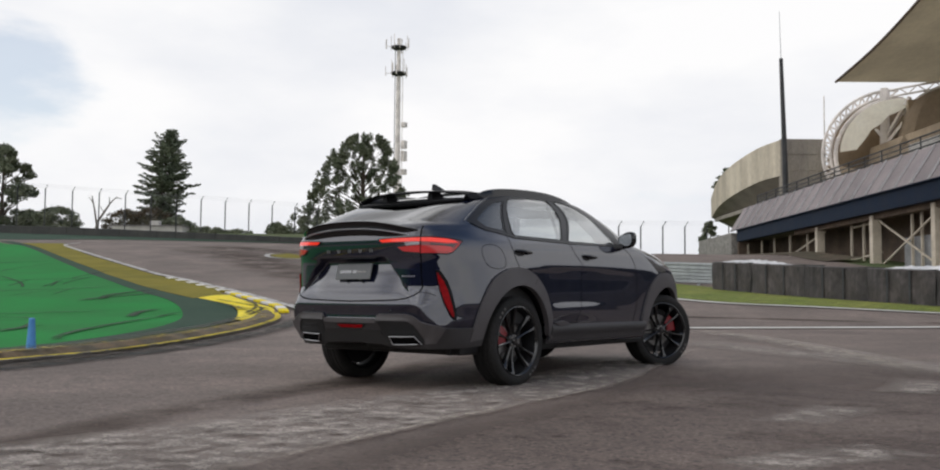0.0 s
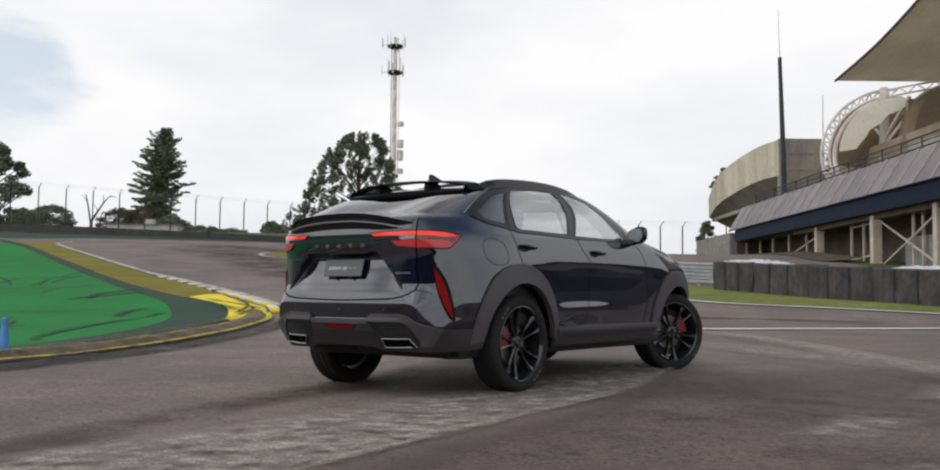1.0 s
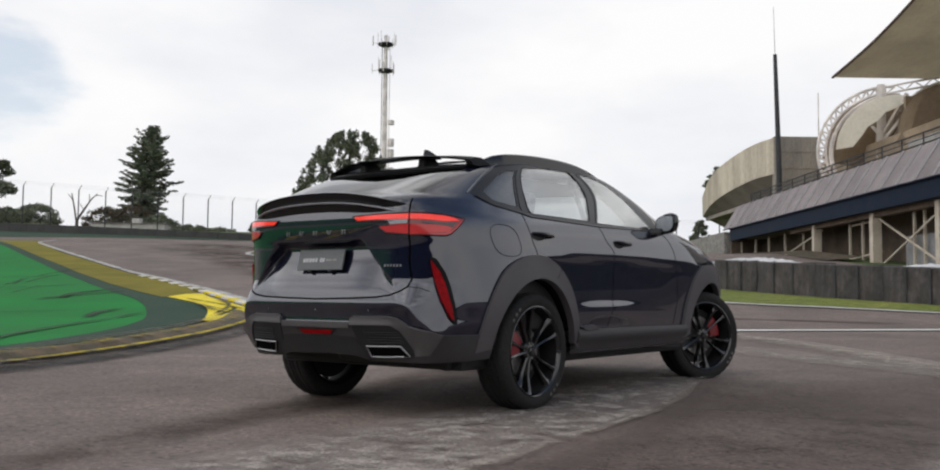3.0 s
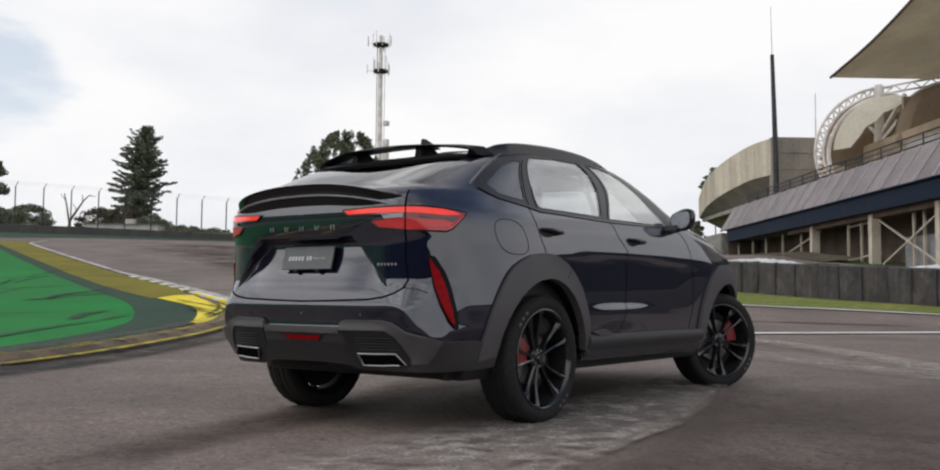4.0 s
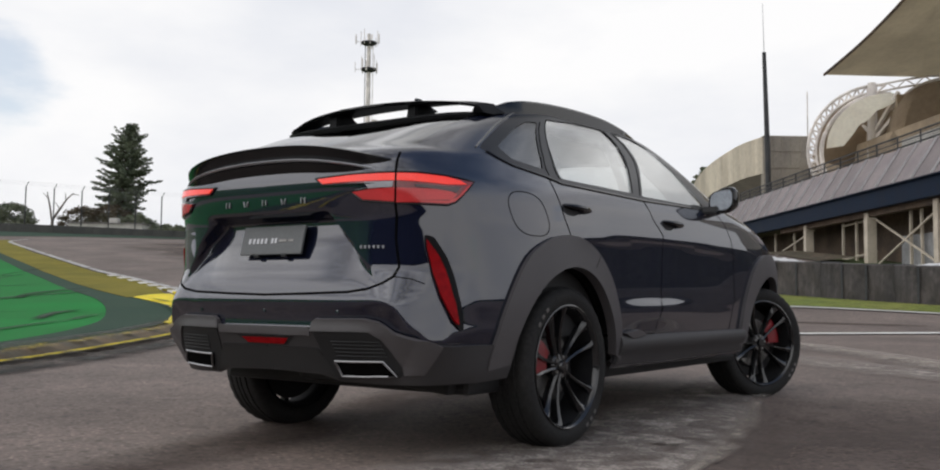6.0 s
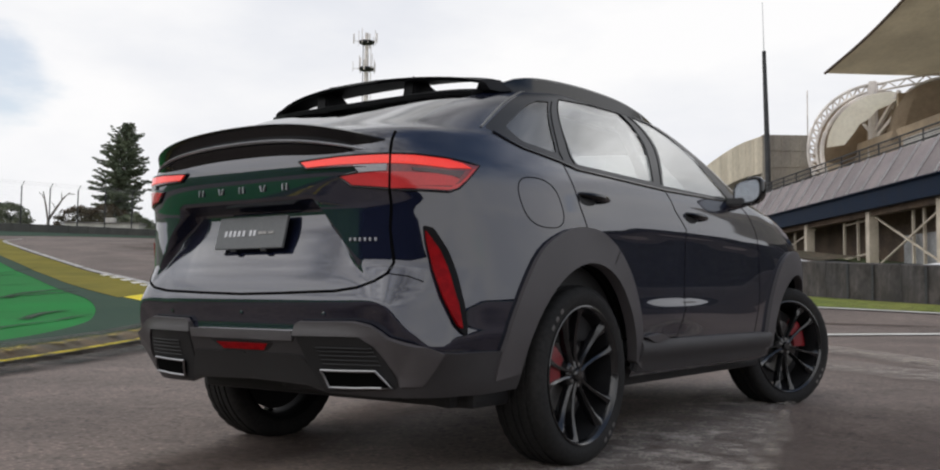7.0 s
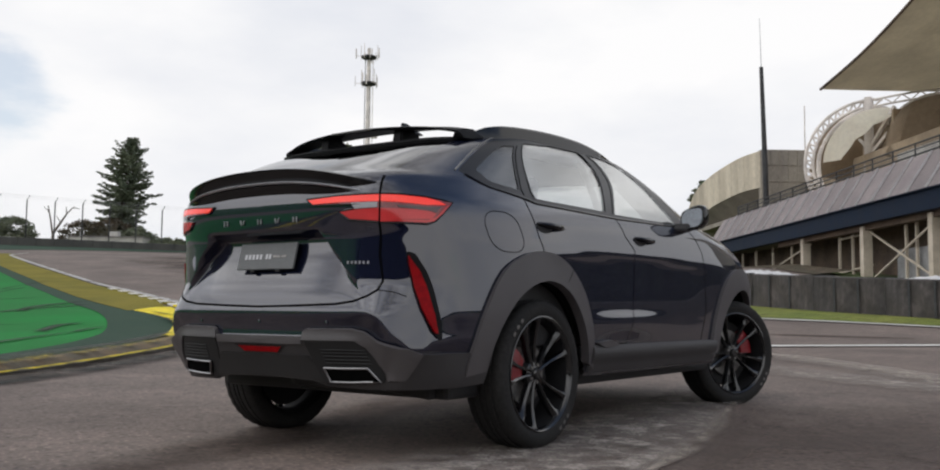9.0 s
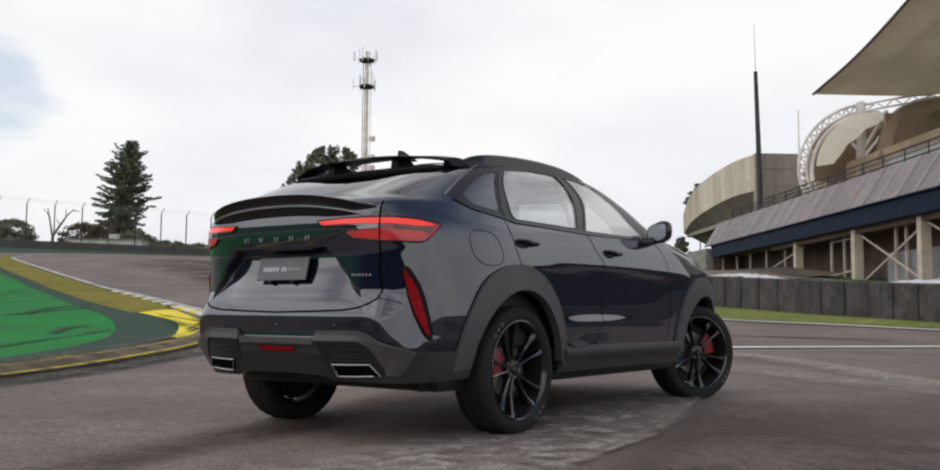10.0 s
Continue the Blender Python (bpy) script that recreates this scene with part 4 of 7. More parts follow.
# truss arches and membranes
def valance(c, r, a0, a1, width, drop):
    """A pale skirt of membrane hung inside an arch, with a scalloped lower edge."""
    bm = bmesh.new()
    n = 28
    rows = []
    for k in range(n + 1):
        a = radians(a0 + (a1 - a0) * k / n)
        low = r * (1 - drop * (0.55 + 0.45 * math.sin(math.pi * k / n)) - 0.035 * abs(math.sin(3 * math.pi * k / n)))
        rows.append([bm.verts.new(at_stand(c[0] - 0.45 * j - rr * width * math.cos(a) * 0.35, c[1] + rr * math.cos(a) * width, c[2] + rr * math.sin(a)))
                     for j, rr in enumerate((r, (r * 2 + low) / 3, (r + low * 2) / 3, low))])
    for p, q in zip(rows, rows[1:]):
        for j in range(3):
            bm.faces.new((p[j], p[j + 1], q[j + 1], q[j]))
    bmesh.ops.solidify(bm, geom=bm.faces[:], thickness=0.03)
    part("valance", bm, M_VALANCE, stand, "pale scalloped membrane skirt", True)


def truss_arch(c, r0, r1, a0, a1, width, name="truss_arch"):
    """A lattice arch in the plane across the stand: c is its centre (d, l, z)."""
    bm = bmesh.new()
    n = 16
    o, i_ = [], []
    for k in range(n + 1):
        a = radians(a0 + (a1 - a0) * k / n)
        for rr, lst in ((r1, o), (r0, i_)):
            lst.append(at_stand(c[0] - rr * width * math.cos(a) * 0.35, c[1] + rr * math.cos(a) * width, c[2] + rr * math.sin(a)))
    add_tube(bm, o, 0.13, 6)
    add_tube(bm, i_, 0.13, 6)
    for k in range(n):
        add_tube(bm, [o[k], i_[k]], 0.075, 5)
        add_tube(bm, [i_[k], o[k + 1]], 0.075, 5)
    part(name, bm, M_MAST, stand, "white lattice steel arch")
    return i_


def membrane(name, rows, label, sag=0.0, mat=None):
    """A tent skin lofted through rows of (d, l, z)."""
    lines = [smooth_line(r, 14) for r in rows]
    cols = [smooth_line([ln[i] for ln in lines], 12) for i in range(14)]
    bm = bmesh.new()
    g = [[bm.verts.new(at_stand(p.x, p.y, p.z - sag * math.sin(math.pi * j / 11) * math.sin(math.pi * i / 13))) for j, p in enumerate(c)] for i, c in enumerate(cols)]
    for i in range(13):
        for j in range(11):
            bm.faces.new((g[i][j], g[i + 1][j], g[i + 1][j + 1], g[i][j + 1]))
    bmesh.ops.solidify(bm, geom=bm.faces[:], thickness=0.04)
    return part(name, bm, mat or M_MEMBRANE, stand, label, True)


truss_arch((79.8, 34.3, 13.0), 4.55, 5.15, 206, 84, 0.98)
valance((78.4, 34.35, 12.85), 4.35, 178, 84, 0.98, 0.32)
truss_arch((79.2, 34.5, 12.75), 4.5, 4.6, 206, 84, 0.98)
# both hanging canopies carry the shade beneath the roof in their brown
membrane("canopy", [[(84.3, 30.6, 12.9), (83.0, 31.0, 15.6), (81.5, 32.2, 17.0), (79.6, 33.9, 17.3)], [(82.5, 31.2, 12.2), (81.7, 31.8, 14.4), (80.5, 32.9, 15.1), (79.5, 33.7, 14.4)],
                    [(82, 36, 11.4), (81, 36.6, 12.4), (80, 37.4, 12.6), (79.4, 38, 12.0)]], "membrane hung under a lattice arch, its shade painted brown", 0.2, M_SHADEWEB)
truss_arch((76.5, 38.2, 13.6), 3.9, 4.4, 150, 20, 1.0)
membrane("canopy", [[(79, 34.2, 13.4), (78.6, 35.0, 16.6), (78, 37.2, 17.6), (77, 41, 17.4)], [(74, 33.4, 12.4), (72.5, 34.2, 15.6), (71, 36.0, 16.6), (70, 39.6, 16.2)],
                    [(76, 42, 10), (75, 42, 11), (74, 43, 11.5), (73, 44, 11.5)]], "membrane over the upper seats, its shade painted brown", 0.3, M_SHADEWEB)
membrane("canopy", [[(72.5, 27.1, 17.15), (67.6, 27.75, 18.2), (63.2, 28.1, 19.3), (59, 28.6, 20.8), (54, 29.5, 23)], [(76, 33, 17.95), (71, 34.5, 18.6), (66, 36, 19.8), (61, 38, 21.4), (55, 40, 23.5)],
                    [(80, 39.5, 18.9), (75, 42, 19.5), (69, 45, 20.5), (63, 48, 22), (56, 50, 24)]], "large cream tent roof membrane over the seats", 0.0)
bm = bmesh.new()
add_tube(bm, [at_stand(*p) for p in smooth_line([(72.45, 27.05, 17.13), (67.6, 27.7, 18.2), (63.2, 28.05, 19.3), (59, 28.55, 20.8), (54, 29.45, 23)], 16)], 0.1, 6)
part("edge_cable", bm, M_UNDER, stand, "dark edge cable of the tent roof")
for (d, l, z0, z1, r) in ((79.4, 33.6, 12.5, 18.2, 0.42), (92, 33.2, 12.5, 20.2, 0.07), (66, 36.2, 8, 23.5, 0.3)):
    bm = bmesh.new()
    add_tube(bm, [at_stand(d, l, z0 - 5), at_stand(d, l, z0), at_stand(d, l, z1)], [r * 1.2, r, r * 0.75], 12)
    part("mast", bm, M_MAST, stand, "white steel mast")
for a, b in (((79.4, 33.6, 14), (77, 34.6, 17)), ((79.4, 33.6, 14), (81.6, 32.6, 16.8)), ((79.4, 33.6, 13.5), (76.5, 35.2, 16.5))):
    stand_bar("strut", a, b, 0.25, M_MAST)
# a wall and two screens added as the brown shade inside the tents
stand_box("inner_wall", 57, 92, 33.2, 33.6, 7.0, 13.6, M_SHADEWEB, label="added wall behind the seats, painted as brown tent shade")
stand_box("shade_screen", 80.3, 80.6, 33.6, 41, 9.0, 17.0, M_SHADEWEB, label="added screen painted as the brown shade inside the tent")
stand_box("shade_screen", 76.0, 76.3, 34.0, 44, 9.0, 16.6, M_SHADEWEB, label="added screen painted as the brown shade inside the tent")
# lattice edge along the top of the upper tent
bm = bmesh.new()
up_, lo_ = [], []
for k in range(13):
    f = k / 12
    up_.append(at_stand(79.2 - 5.0 * f, 34.0 + 6.5 * f, 18.0 + 0.25 * math.sin(math.pi * f)))
    lo_.append(at_stand(79.2 - 5.0 * f, 34.0 + 6.5 * f, 17.45 + 0.25 * math.sin(math.pi * f)))
add_tube(bm, up_, 0.09, 6)
add_tube(bm, lo_, 0.09, 6)
for k in range(12):
    add_tube(bm, [up_[k], lo_[k + 1]] if k % 2 else [lo_[k], up_[k + 1]], 0.05, 5)
part("edge_truss", bm, M_MAST, stand, "white lattice truss along the tent edge")
stand_box("cabin", 57, 66, 29.5, 34, 8.5, 11.4, M_PLASTER, label="pale plaster cabin behind the railing")

pole = thing("flood_pole", "tall dark steel pole with a thin whip aerial", "pole", at=on(89.3, 24.0))
p0 = on(89.3, 24.0)
for name, pts, rr, mt in (("shaft", [(89.6, 28.75, 6.5), (89.4, 28.6, 14), (88.9, 28.2, 23.0)], [0.26, 0.24, 0.17], M_DARKSTEEL), ("aerial", [(88.9, 28.2, 23.0), (88.6, 28.0, 27.3)], [0.035, 0.02], M_GALV)):
    bm = bmesh.new()
    add_tube(bm, [site(*p) - p0 for p in pts], rr, 10)
    part(name, bm, mt, pole)

# ---- mast tower ----
tower = thing("radio_mast", "white tubular telecom mast with two antenna platforms", "radio mast", at=on(184.5, -14.3))
t0 = on(184.5, -14.3)
TOP_Z = 49.6 - t0.z
bm = bmesh.new()
add_tube(bm, [(0, 0, -1), (0, 0, 12), (0, 0, TOP_Z - 6), (0, 0, TOP_Z + 0.6)], [0.6, 0.52, 0.40, 0.32], 16)
part("shaft", bm, M_MAST, tower, smooth=True)
for k, z in enumerate((TOP_Z - 1.2, TOP_Z - 6.2)):
    bm = bmesh.new()
    add_lathe(bm, [(0.5, z - 0.5), (1.35, z - 0.15), (1.45, z), (1.45, z + 0.25), (0.5, z + 0.25)], 20)
    part("platform", bm, M_DARKSTEEL, tower, "dark steel platform")
    for j in range(9):
        a = j * 2 * math.pi / 9 + k
        r = 1.6 + (0.9 if j % 3 == k else 0)
        bm = bmesh.new()
        add_tube(bm, [(r * math.cos(a), r * math.sin(a), z - 0.4), (r * math.cos(a), r * math.sin(a), z + (2.4 if j % 2 else 1.4))], 0.06 if j % 3 else 0.12, 6)
        add_tube(bm, [(1.2 * math.cos(a), 1.2 * math.sin(a), z + 0.1), (r * math.cos(a), r * math.sin(a), z + 0.1)], 0.05, 6)
        part("antenna", bm, M_MAST, tower)
for z, s in ((21.2 - 1, 1.5), (19.0 - 1, 1.9), (24, 0.9), (15.0, 1.0)):
    bm = bmesh.new()
    add_box(bm, (VY * 1.2, -VX * 1.2, z - 4 + 3), (0.9, 0.9, s), None, 0.08)
    part("equipment_box", bm, M_MAST, tower)
for s in (-0.65, 0.8):
    bm = bmesh.new()
    add_tube(bm, [(VY * s, -VX * s, 0), (VY * s, -VX * s, TOP_Z - 1.5)], 0.07, 6)
    part("cable", bm, M_DARKSTEEL if s < 0 else M_MAST, tower)

# ---- trees ----


def leaf_cloud(points, size, seed, squash=0.6):
    """Many small leaf faces round the given (centre, radius) clumps."""
    rnd = np.random.RandomState(seed)
    verts, faces = [], []
    for c, r, n in points:
        q = rnd.normal(size=(n, 3))
        q /= np.linalg.norm(q, axis=1)[:, None]
        q *= (rnd.rand(n, 1) ** 0.45) * r
        q[:, 2] *= squash
        for p in q:
            a, b = rnd.normal(size=3), rnd.normal(size=3)
            a /= np.linalg.norm(a)
            b -= a * (a @ b)
            b /= np.linalg.norm(b)
            s = size * (0.6 + 0.8 * rnd.rand())
            o = np.array(c) + p
            k = len(verts)
            verts += [tuple(o - a * s), tuple(o + b * s * 0.4), tuple(o + a * s), tuple(o - b * s * 0.4)]
            faces.append((k, k + 1, k + 2, k + 3))
    return verts, faces


def broad_tree(base, height, width, seed, label, clumps=60, per=150, leaf=0.3, trunk=0.35, low=0.15, name="tree", shape=1.0, leaf_mat=None):
    rnd = random.Random(seed)
    ob = thing(name, label, "tree" if name == "tree" else "bush", at=base)
    bm = bmesh.new()
    fork = height * 0.3
    add_tube(bm, [(0, 0, -0.3), (0.05, 0, fork * 0.5), (0.1, 0.05, fork), (0, 0.1, height * 0.85)], [trunk, trunk * 0.8, trunk * 0.65, trunk * 0.12], 9)
    pts = []
    for k in range(clumps):
        h = low + (1 - low) * (k + rnd.random()) / clumps
        rad = width / 2 * max(0.0, math.sin(math.pi * min(1, 0.18 + 0.80 * max(0, (h - low) / (1 - low)) ** shape))) ** 0.75
        a = rnd.random() * 2 * math.pi
        rr = rad * (0.35 + 0.65 * rnd.random() ** 0.5)
        c = Vector((rr * math.cos(a), rr * math.sin(a), h * height))
        start = Vector((0, 0, max(fork * 0.6, h * height - rr * 0.8)))
        if k % 2 == 0:
            add_tube(bm, [start, start.lerp(c, 0.5) + Vector((0, 0, 0.15 * rr * 0.2)), c], [trunk * 0.28, trunk * 0.16, 0.02], 5, False)
        pts.append((tuple(c), width * 0.10 * (0.7 + 0.7 * rnd.random()), int(per * (0.6 + 0.8 * rnd.random()))))
    part("trunk", bm, M_BARK, ob, smooth=True)
    v, f = leaf_cloud(pts, leaf, seed)
    mesh_object("crown", v, f, leaf_mat or M_LEAF, ob)
    return ob


CONIFER_REACH = ((0.10, 0.05), (0.2, 0.16), (0.3, 0.24), (0.4, 0.285), (0.5, 0.30), (0.65, 0.255), (0.8, 0.185), (0.9, 0.115), (0.96, 0.05), (1.0, 0.025))


def conifer(base, height, seed, label):
    """A conifer of long separate boughs with flat sprays, reaching up at the top and drooping below."""
    rnd = random.Random(seed)
    ob = thing("tree", label, "tree", at=base)
    right = Vector((VY, -VX, 0))
    bm = bmesh.new()
    stem = [Vector((0, 0, -0.3)), Vector((0, 0, height * 0.4)), right * 0.2 + Vector((0, 0, height * 0.75)), right * 1.0 + Vector((0, 0, height))]
    add_tube(bm, stem, [0.30, 0.23, 0.13, 0.03], 9)
    hs, rs = zip(*CONIFER_REACH)
    pts = []
    for k in range(230):
        h = 0.12 + 0.88 * (k + rnd.random()) / 230
        reach = height * float(np.interp(h, hs, rs)) * rnd.uniform(0.55, 1.10)
        a = k * 2.399 + rnd.uniform(-0.4, 0.4)
        st = right * (max(0.0, h - 0.4) * 1.4) + Vector((0, 0, h * height))
        slope = float(np.interp(h, (0.15, 0.4, 0.6, 0.8, 1.0), (-0.35, -0.12, 0.10, 0.40, 1.2))) + rnd.uniform(-0.2, 0.2)
        way = Vector((math.cos(a), math.sin(a), 0))
        tip = st + way * reach + Vector((0, 0, slope * reach))
        sag = Vector((0, 0, -0.14 * reach))
        mid = st.lerp(tip, 0.55) + sag
        add_tube(bm, [st, mid, tip], [0.065, 0.045, 0.012], 5, False)
        n = max(3, int(reach / 0.26))
        for j in range(n):
            f = 0.16 + 0.84 * (j + 1) / n
            q = st.lerp(mid, f / 0.55) if f < 0.55 else mid.lerp(tip, (f - 0.55) / 0.45)
            side = way.cross(Vector((0, 0, 1))) * rnd.uniform(-0.22, 0.22) * reach * 0.4 * (1.1 - f)
            pts.append((tuple(q + side + Vector((0, 0, rnd.uniform(-0.15, 0.15)))), 0.46 * (1.15 - 0.6 * f), 14))
    part("trunk", bm, M_BARK, ob, smooth=True)
    v, f = leaf_cloud(pts, 0.17, seed, 0.45)
    mesh_object("crown", v, f, M_NEEDLE, ob)
    return ob


DOME = ((0.05, -8.6, 6.0), (0.20, -9.0, 6.2), (0.35, -7.4, 5.9), (0.50, -6.3, 5.4), (0.62, -5.6, 4.6), (0.74, -4.9, 4.3), (0.86, -3.4, 3.8), (0.94, -2.2, 3.0), (1.0, -0.9, 1.9))


def dome_tree(base, height, seed, label):
    """A broad tree with a lopsided dome of small upright tufts on spreading limbs, cleft near the top."""
    rnd = random.Random(seed)
    ob = thing("tree", label, "tree", at=base)
    right, ahead = Vector((VY, -VX, 0)), Vector((VX, VY, 0))
    bm = bmesh.new()
    add_tube(bm, [(0, 0, -0.3), (0.05, 0, height * 0.2), (0.1, 0.05, height * 0.45), (0, 0.1, height * 0.9)], [0.5, 0.42, 0.3, 0.05], 9)
    hs, ls, rs = zip(*DOME)
    pts = []
    for k in range(620):
        h = 0.04 + 0.96 * ((k + rnd.random()) / 620) ** 1.1
        lo, hi = float(np.interp(h, hs, ls)), float(np.interp(h, hs, rs))
        u = rnd.uniform(lo, hi) if rnd.random() < 0.8 else rnd.choice((lo, hi)) * rnd.uniform(0.78, 1.08)
        if h > 0.76 and abs(u - 1.4 - 1.5 * (0.9 - h)) < 0.22 or math.sin(1.9 * u + 9 * h) * math.sin(21 * h - 0.7 * u) > 0.62:
            continue
        c = right * u + ahead * (rnd.uniform(-1, 1) * 0.28 * (hi - lo) * (1 - (2 * (u - lo) / (hi - lo + 1e-6) - 1) ** 2 * 0.8)) + Vector((0, 0, h * height))
        r = rnd.uniform(0.26, 0.64)
        if k % 9 == 0:
            start = Vector((0, 0, max(height * 0.12, h * height * 0.62)))
            add_tube(bm, [start, start.lerp(c, 0.5) + Vector((0, 0, 0.2)), c], [0.09, 0.05, 0.015], 5, False)
        pts.append((tuple(c), r, int(95 * r * r / 0.36)))
        pts.append((tuple(c + right * rnd.uniform(-0.3, 0.3) + Vector((0, 0, r * 0.9))), r * 0.5, int(45 * r)))
    part("trunk", bm, M_BARK, ob, smooth=True)
    v, f = leaf_cloud(pts, 0.17, seed, 0.85)
    mesh_object("crown", v, f, M_LEAF, ob)
    return ob


conifer(site(134, -42.4, 9.2), 14.0, 5, "tall dark conifer with layered uneven branches behind the fence")
dome_tree(site(130, -14.7, 8.0), 14.2, 11, "broad dark-green tree with a dense uneven crown")
broad_tree(site(131, -63.2, 8.4), 12.2, 9.5, 21, "dark broadleaf tree at the edge of the track", 70, 170, 0.28, 0.4, 0.1)
for d, l, z, h, w, sd in ((128, -54.3, 9.4, 2.7, 6.0, 31), (131, -59.0, 9.4, 2.3, 6.0, 38), (132, -46.6, 9.4, 2.7, 6.4, 32), (132, -43.0, 9.3, 3.2, 6.0, 33), (131, -39.6, 9.0, 2.2, 5.0, 34), (124, -33.4, 7.8, 1.5, 5.6, 35), (124, -29.8, 7.8, 1.2, 5.4, 36), (112, -22.2, 6.5, 2.6, 3.8, 37)):
    broad_tree(site(d, l, z), h, w, sd, "low brown-green bush behind the track wall" if sd in (32, 33) else "low dark-green bush behind the track wall", 90, 60, 0.17, 0.05, 0.0, name="bush", leaf_mat=M_DRYLEAF if sd in (32, 33) else None)
broad_tree(site(131, 34.2, 5.0), 13.4, 3.8, 41, "slender dark tree behind the grandstand end", 46, 80, 0.2, 0.14, 0.66)
broad_tree(site(118, 28.6, 5.2), 5.0, 2.8, 43, "dark shrub below the grandstand end", 60, 110, 0.2, 0.08, 0.0, name="bush")
dead = thing("tree", "bare dead forked tree with no leaves", "tree", at=site(127, -48.8, 9.2))
for name, seg in (("trunk", [((0, 0, 0), (0, 0, 1.0), 0.16), ((0, 0, 0.9), (-0.6, -0.4, 4.5), 0.1), ((0, 0, 0.9), (1.5, 1.0, 3.6), 0.12)]),
                  ("branch", [((1.5, 1.0, 3.6), (2.2, 1.5, 4.4), 0.06), ((1.4, 0.9, 3.5), (1.3, 0.9, 4.4), 0.05), ((-0.5, -0.3, 3.6), (-1.0, -0.7, 4.4), 0.04), ((0.8, 0.5, 2.3), (0.3, 0.2, 3.2), 0.04), ((2.0, 1.3, 4.2), (2.7, 1.9, 4.1), 0.05)])):
    for a, b, r in seg:
        bm = bmesh.new()
        add_tube(bm, [a, Vector(a).lerp(Vector(b), 0.5) + Vector((0.05, 0, 0.05)), b], [r * 1.4, r * 1.15, r * 0.7], 6)
        part(name, bm, M_DEADWOOD, dead)
hut = thing("hut", "low pale plastered building with a small roof block", "building", at=site(126.5, -41.5, 8.5))
for name, c, s, mt in (("wall", (0, 0, 0.5), (9.0, 3.0, 1.3), M_PLASTER), ("roof", (0, 0, 1.22), (9.3, 3.3, 0.14), M_ROOFTILE), ("chimney", (0.6, -0.2, 1.6), (1.2, 1.0, 0.7), M_PLASTER)):
    bm = bmesh.new()
    add_box(bm, c, s, None, 0.03)
    part(name, bm, mt, hut)
hut.rotation_euler.z = math.atan2(-VX, VY)

# ---- unseen banks, out of the camera's view, added for the car's reflections ----


def reflection_bank(line, rise, depth, seed, mat=None, label="unseen dark bank added round the road for the car's reflections"):
    """A steep unseen bank along a line of (d, l), added to be mirrored in the car."""
    a = smooth_line(line, 60)
    verts, faces = [], []
    for i, p in enumerate(a):
        t = (a[min(i + 1, 59)] - a[max(i - 1, 0)]).normalized()
        out = Vector((-t.y, t.x, 0))
        for j in range(9):
            f = j / 8
            q = p + out * depth * f
            h = min(1.0, 5 * i / 59, 5 * (59 - i) / 59) * rise * (1 - (1 - f) ** 1.7) + 0.3 * f * noise.noise(Vector((i * 0.35, j * 0.5, seed)))
            verts.append(on(q.x, q.y, h - 0.05))
    for i in range(59):
        for j in range(8):
            faces.append((i * 9 + j, i * 9 + j + 1, (i + 1) * 9 + j + 1, (i + 1) * 9 + j))
    return mesh_object("bank", verts, faces, mat or M_DARKBANK, None, True, label=label, category="bank", kind="structure")


# bank colours chosen for what the car's paint mirrors
M_GREENBANK = material("reflected_green_bank", (0.035, 0.14, 0.032), (0.055, 0.18, 0.045), 0.3, 0.95, fine=6, fine_mix=0.35)
M_DARKBANK = material("reflected_dark_bank", (0.022, 0.035, 0.014), (0.045, 0.055, 0.022), 0.4, 0.95, fine=2.5, fine_mix=0.5, bump=1.0, bump_dist=0.3)
# places and heights set by the dark and green reflections on the car
reflection_bank([(-70, -10), (-45, -38), (-15, -56), (15, -70)], 4.0, -12, 4.0)
reflection_bank([(-44, -28), (-22, -36), (0, -37), (20, -40), (40, -52)], 6.5, -12, 9.0, M_GREENBANK, "unseen bright green bank added for the car's reflections")
reflection_bank([(-20, 24), (-26, 8), (-30, -14), (-36, -40), (-40, -64)], 3.0, 10, 2.0)
reflection_bank([(30, 58), (14, 56), (4, 52), (-8, 44), (-14, 36)], 1.2, 8, 5.0)
reflection_bank([(19, 53), (28, 50), (40, 48), (60, 50)], 4.0, -9, 7.0)

# ---- the car: skin ----
# The skin is a stack of plan outlines: s runs from the middle of the tail round the corner and along the side to the nose, z is the height.
REAR_Y = ((0.24, -0.86), (0.30, -0.92), (0.36, -0.965), (0.45, -1.0), (0.52, -1.03), (0.575, -1.055), (0.60, -1.05), (0.65, -1.060), (0.688, -1.0715), (0.70, -1.0715), (0.73, -1.0625),
          (0.765, -1.058), (0.80, -1.0535), (0.83, -1.0505), (0.90, -1.0505), (1.00, -1.0515), (1.06, -1.055), (1.10, -1.063), (1.21, -1.077), (1.27, -1.07), (1.31, -1.055), (1.345, -1.02), (1.37, -0.955), (1.41, -0.867),
          (1.45, -0.777), (1.50, -0.660), (1.55, -0.527), (1.60, -0.355), (1.635, -0.20), (1.66, -0.07), (1.68, 0.06), (1.70, 0.24))
HALF_W = ((0.24, 0.83), (0.30, 0.885), (0.36, 0.928), (0.45, 0.946), (0.55, 0.955), (0.66, 0.9575), (0.78, 0.960), (0.90, 0.9625), (1.00, 0.964), (1.05, 0.963), (1.10, 0.958), (1.18, 0.947), (1.24, 0.930),
          (1.29, 0.908), (1.34, 0.885), (1.45, 0.826), (1.55, 0.768), (1.62, 0.722), (1.66, 0.690), (1.70, 0.63))
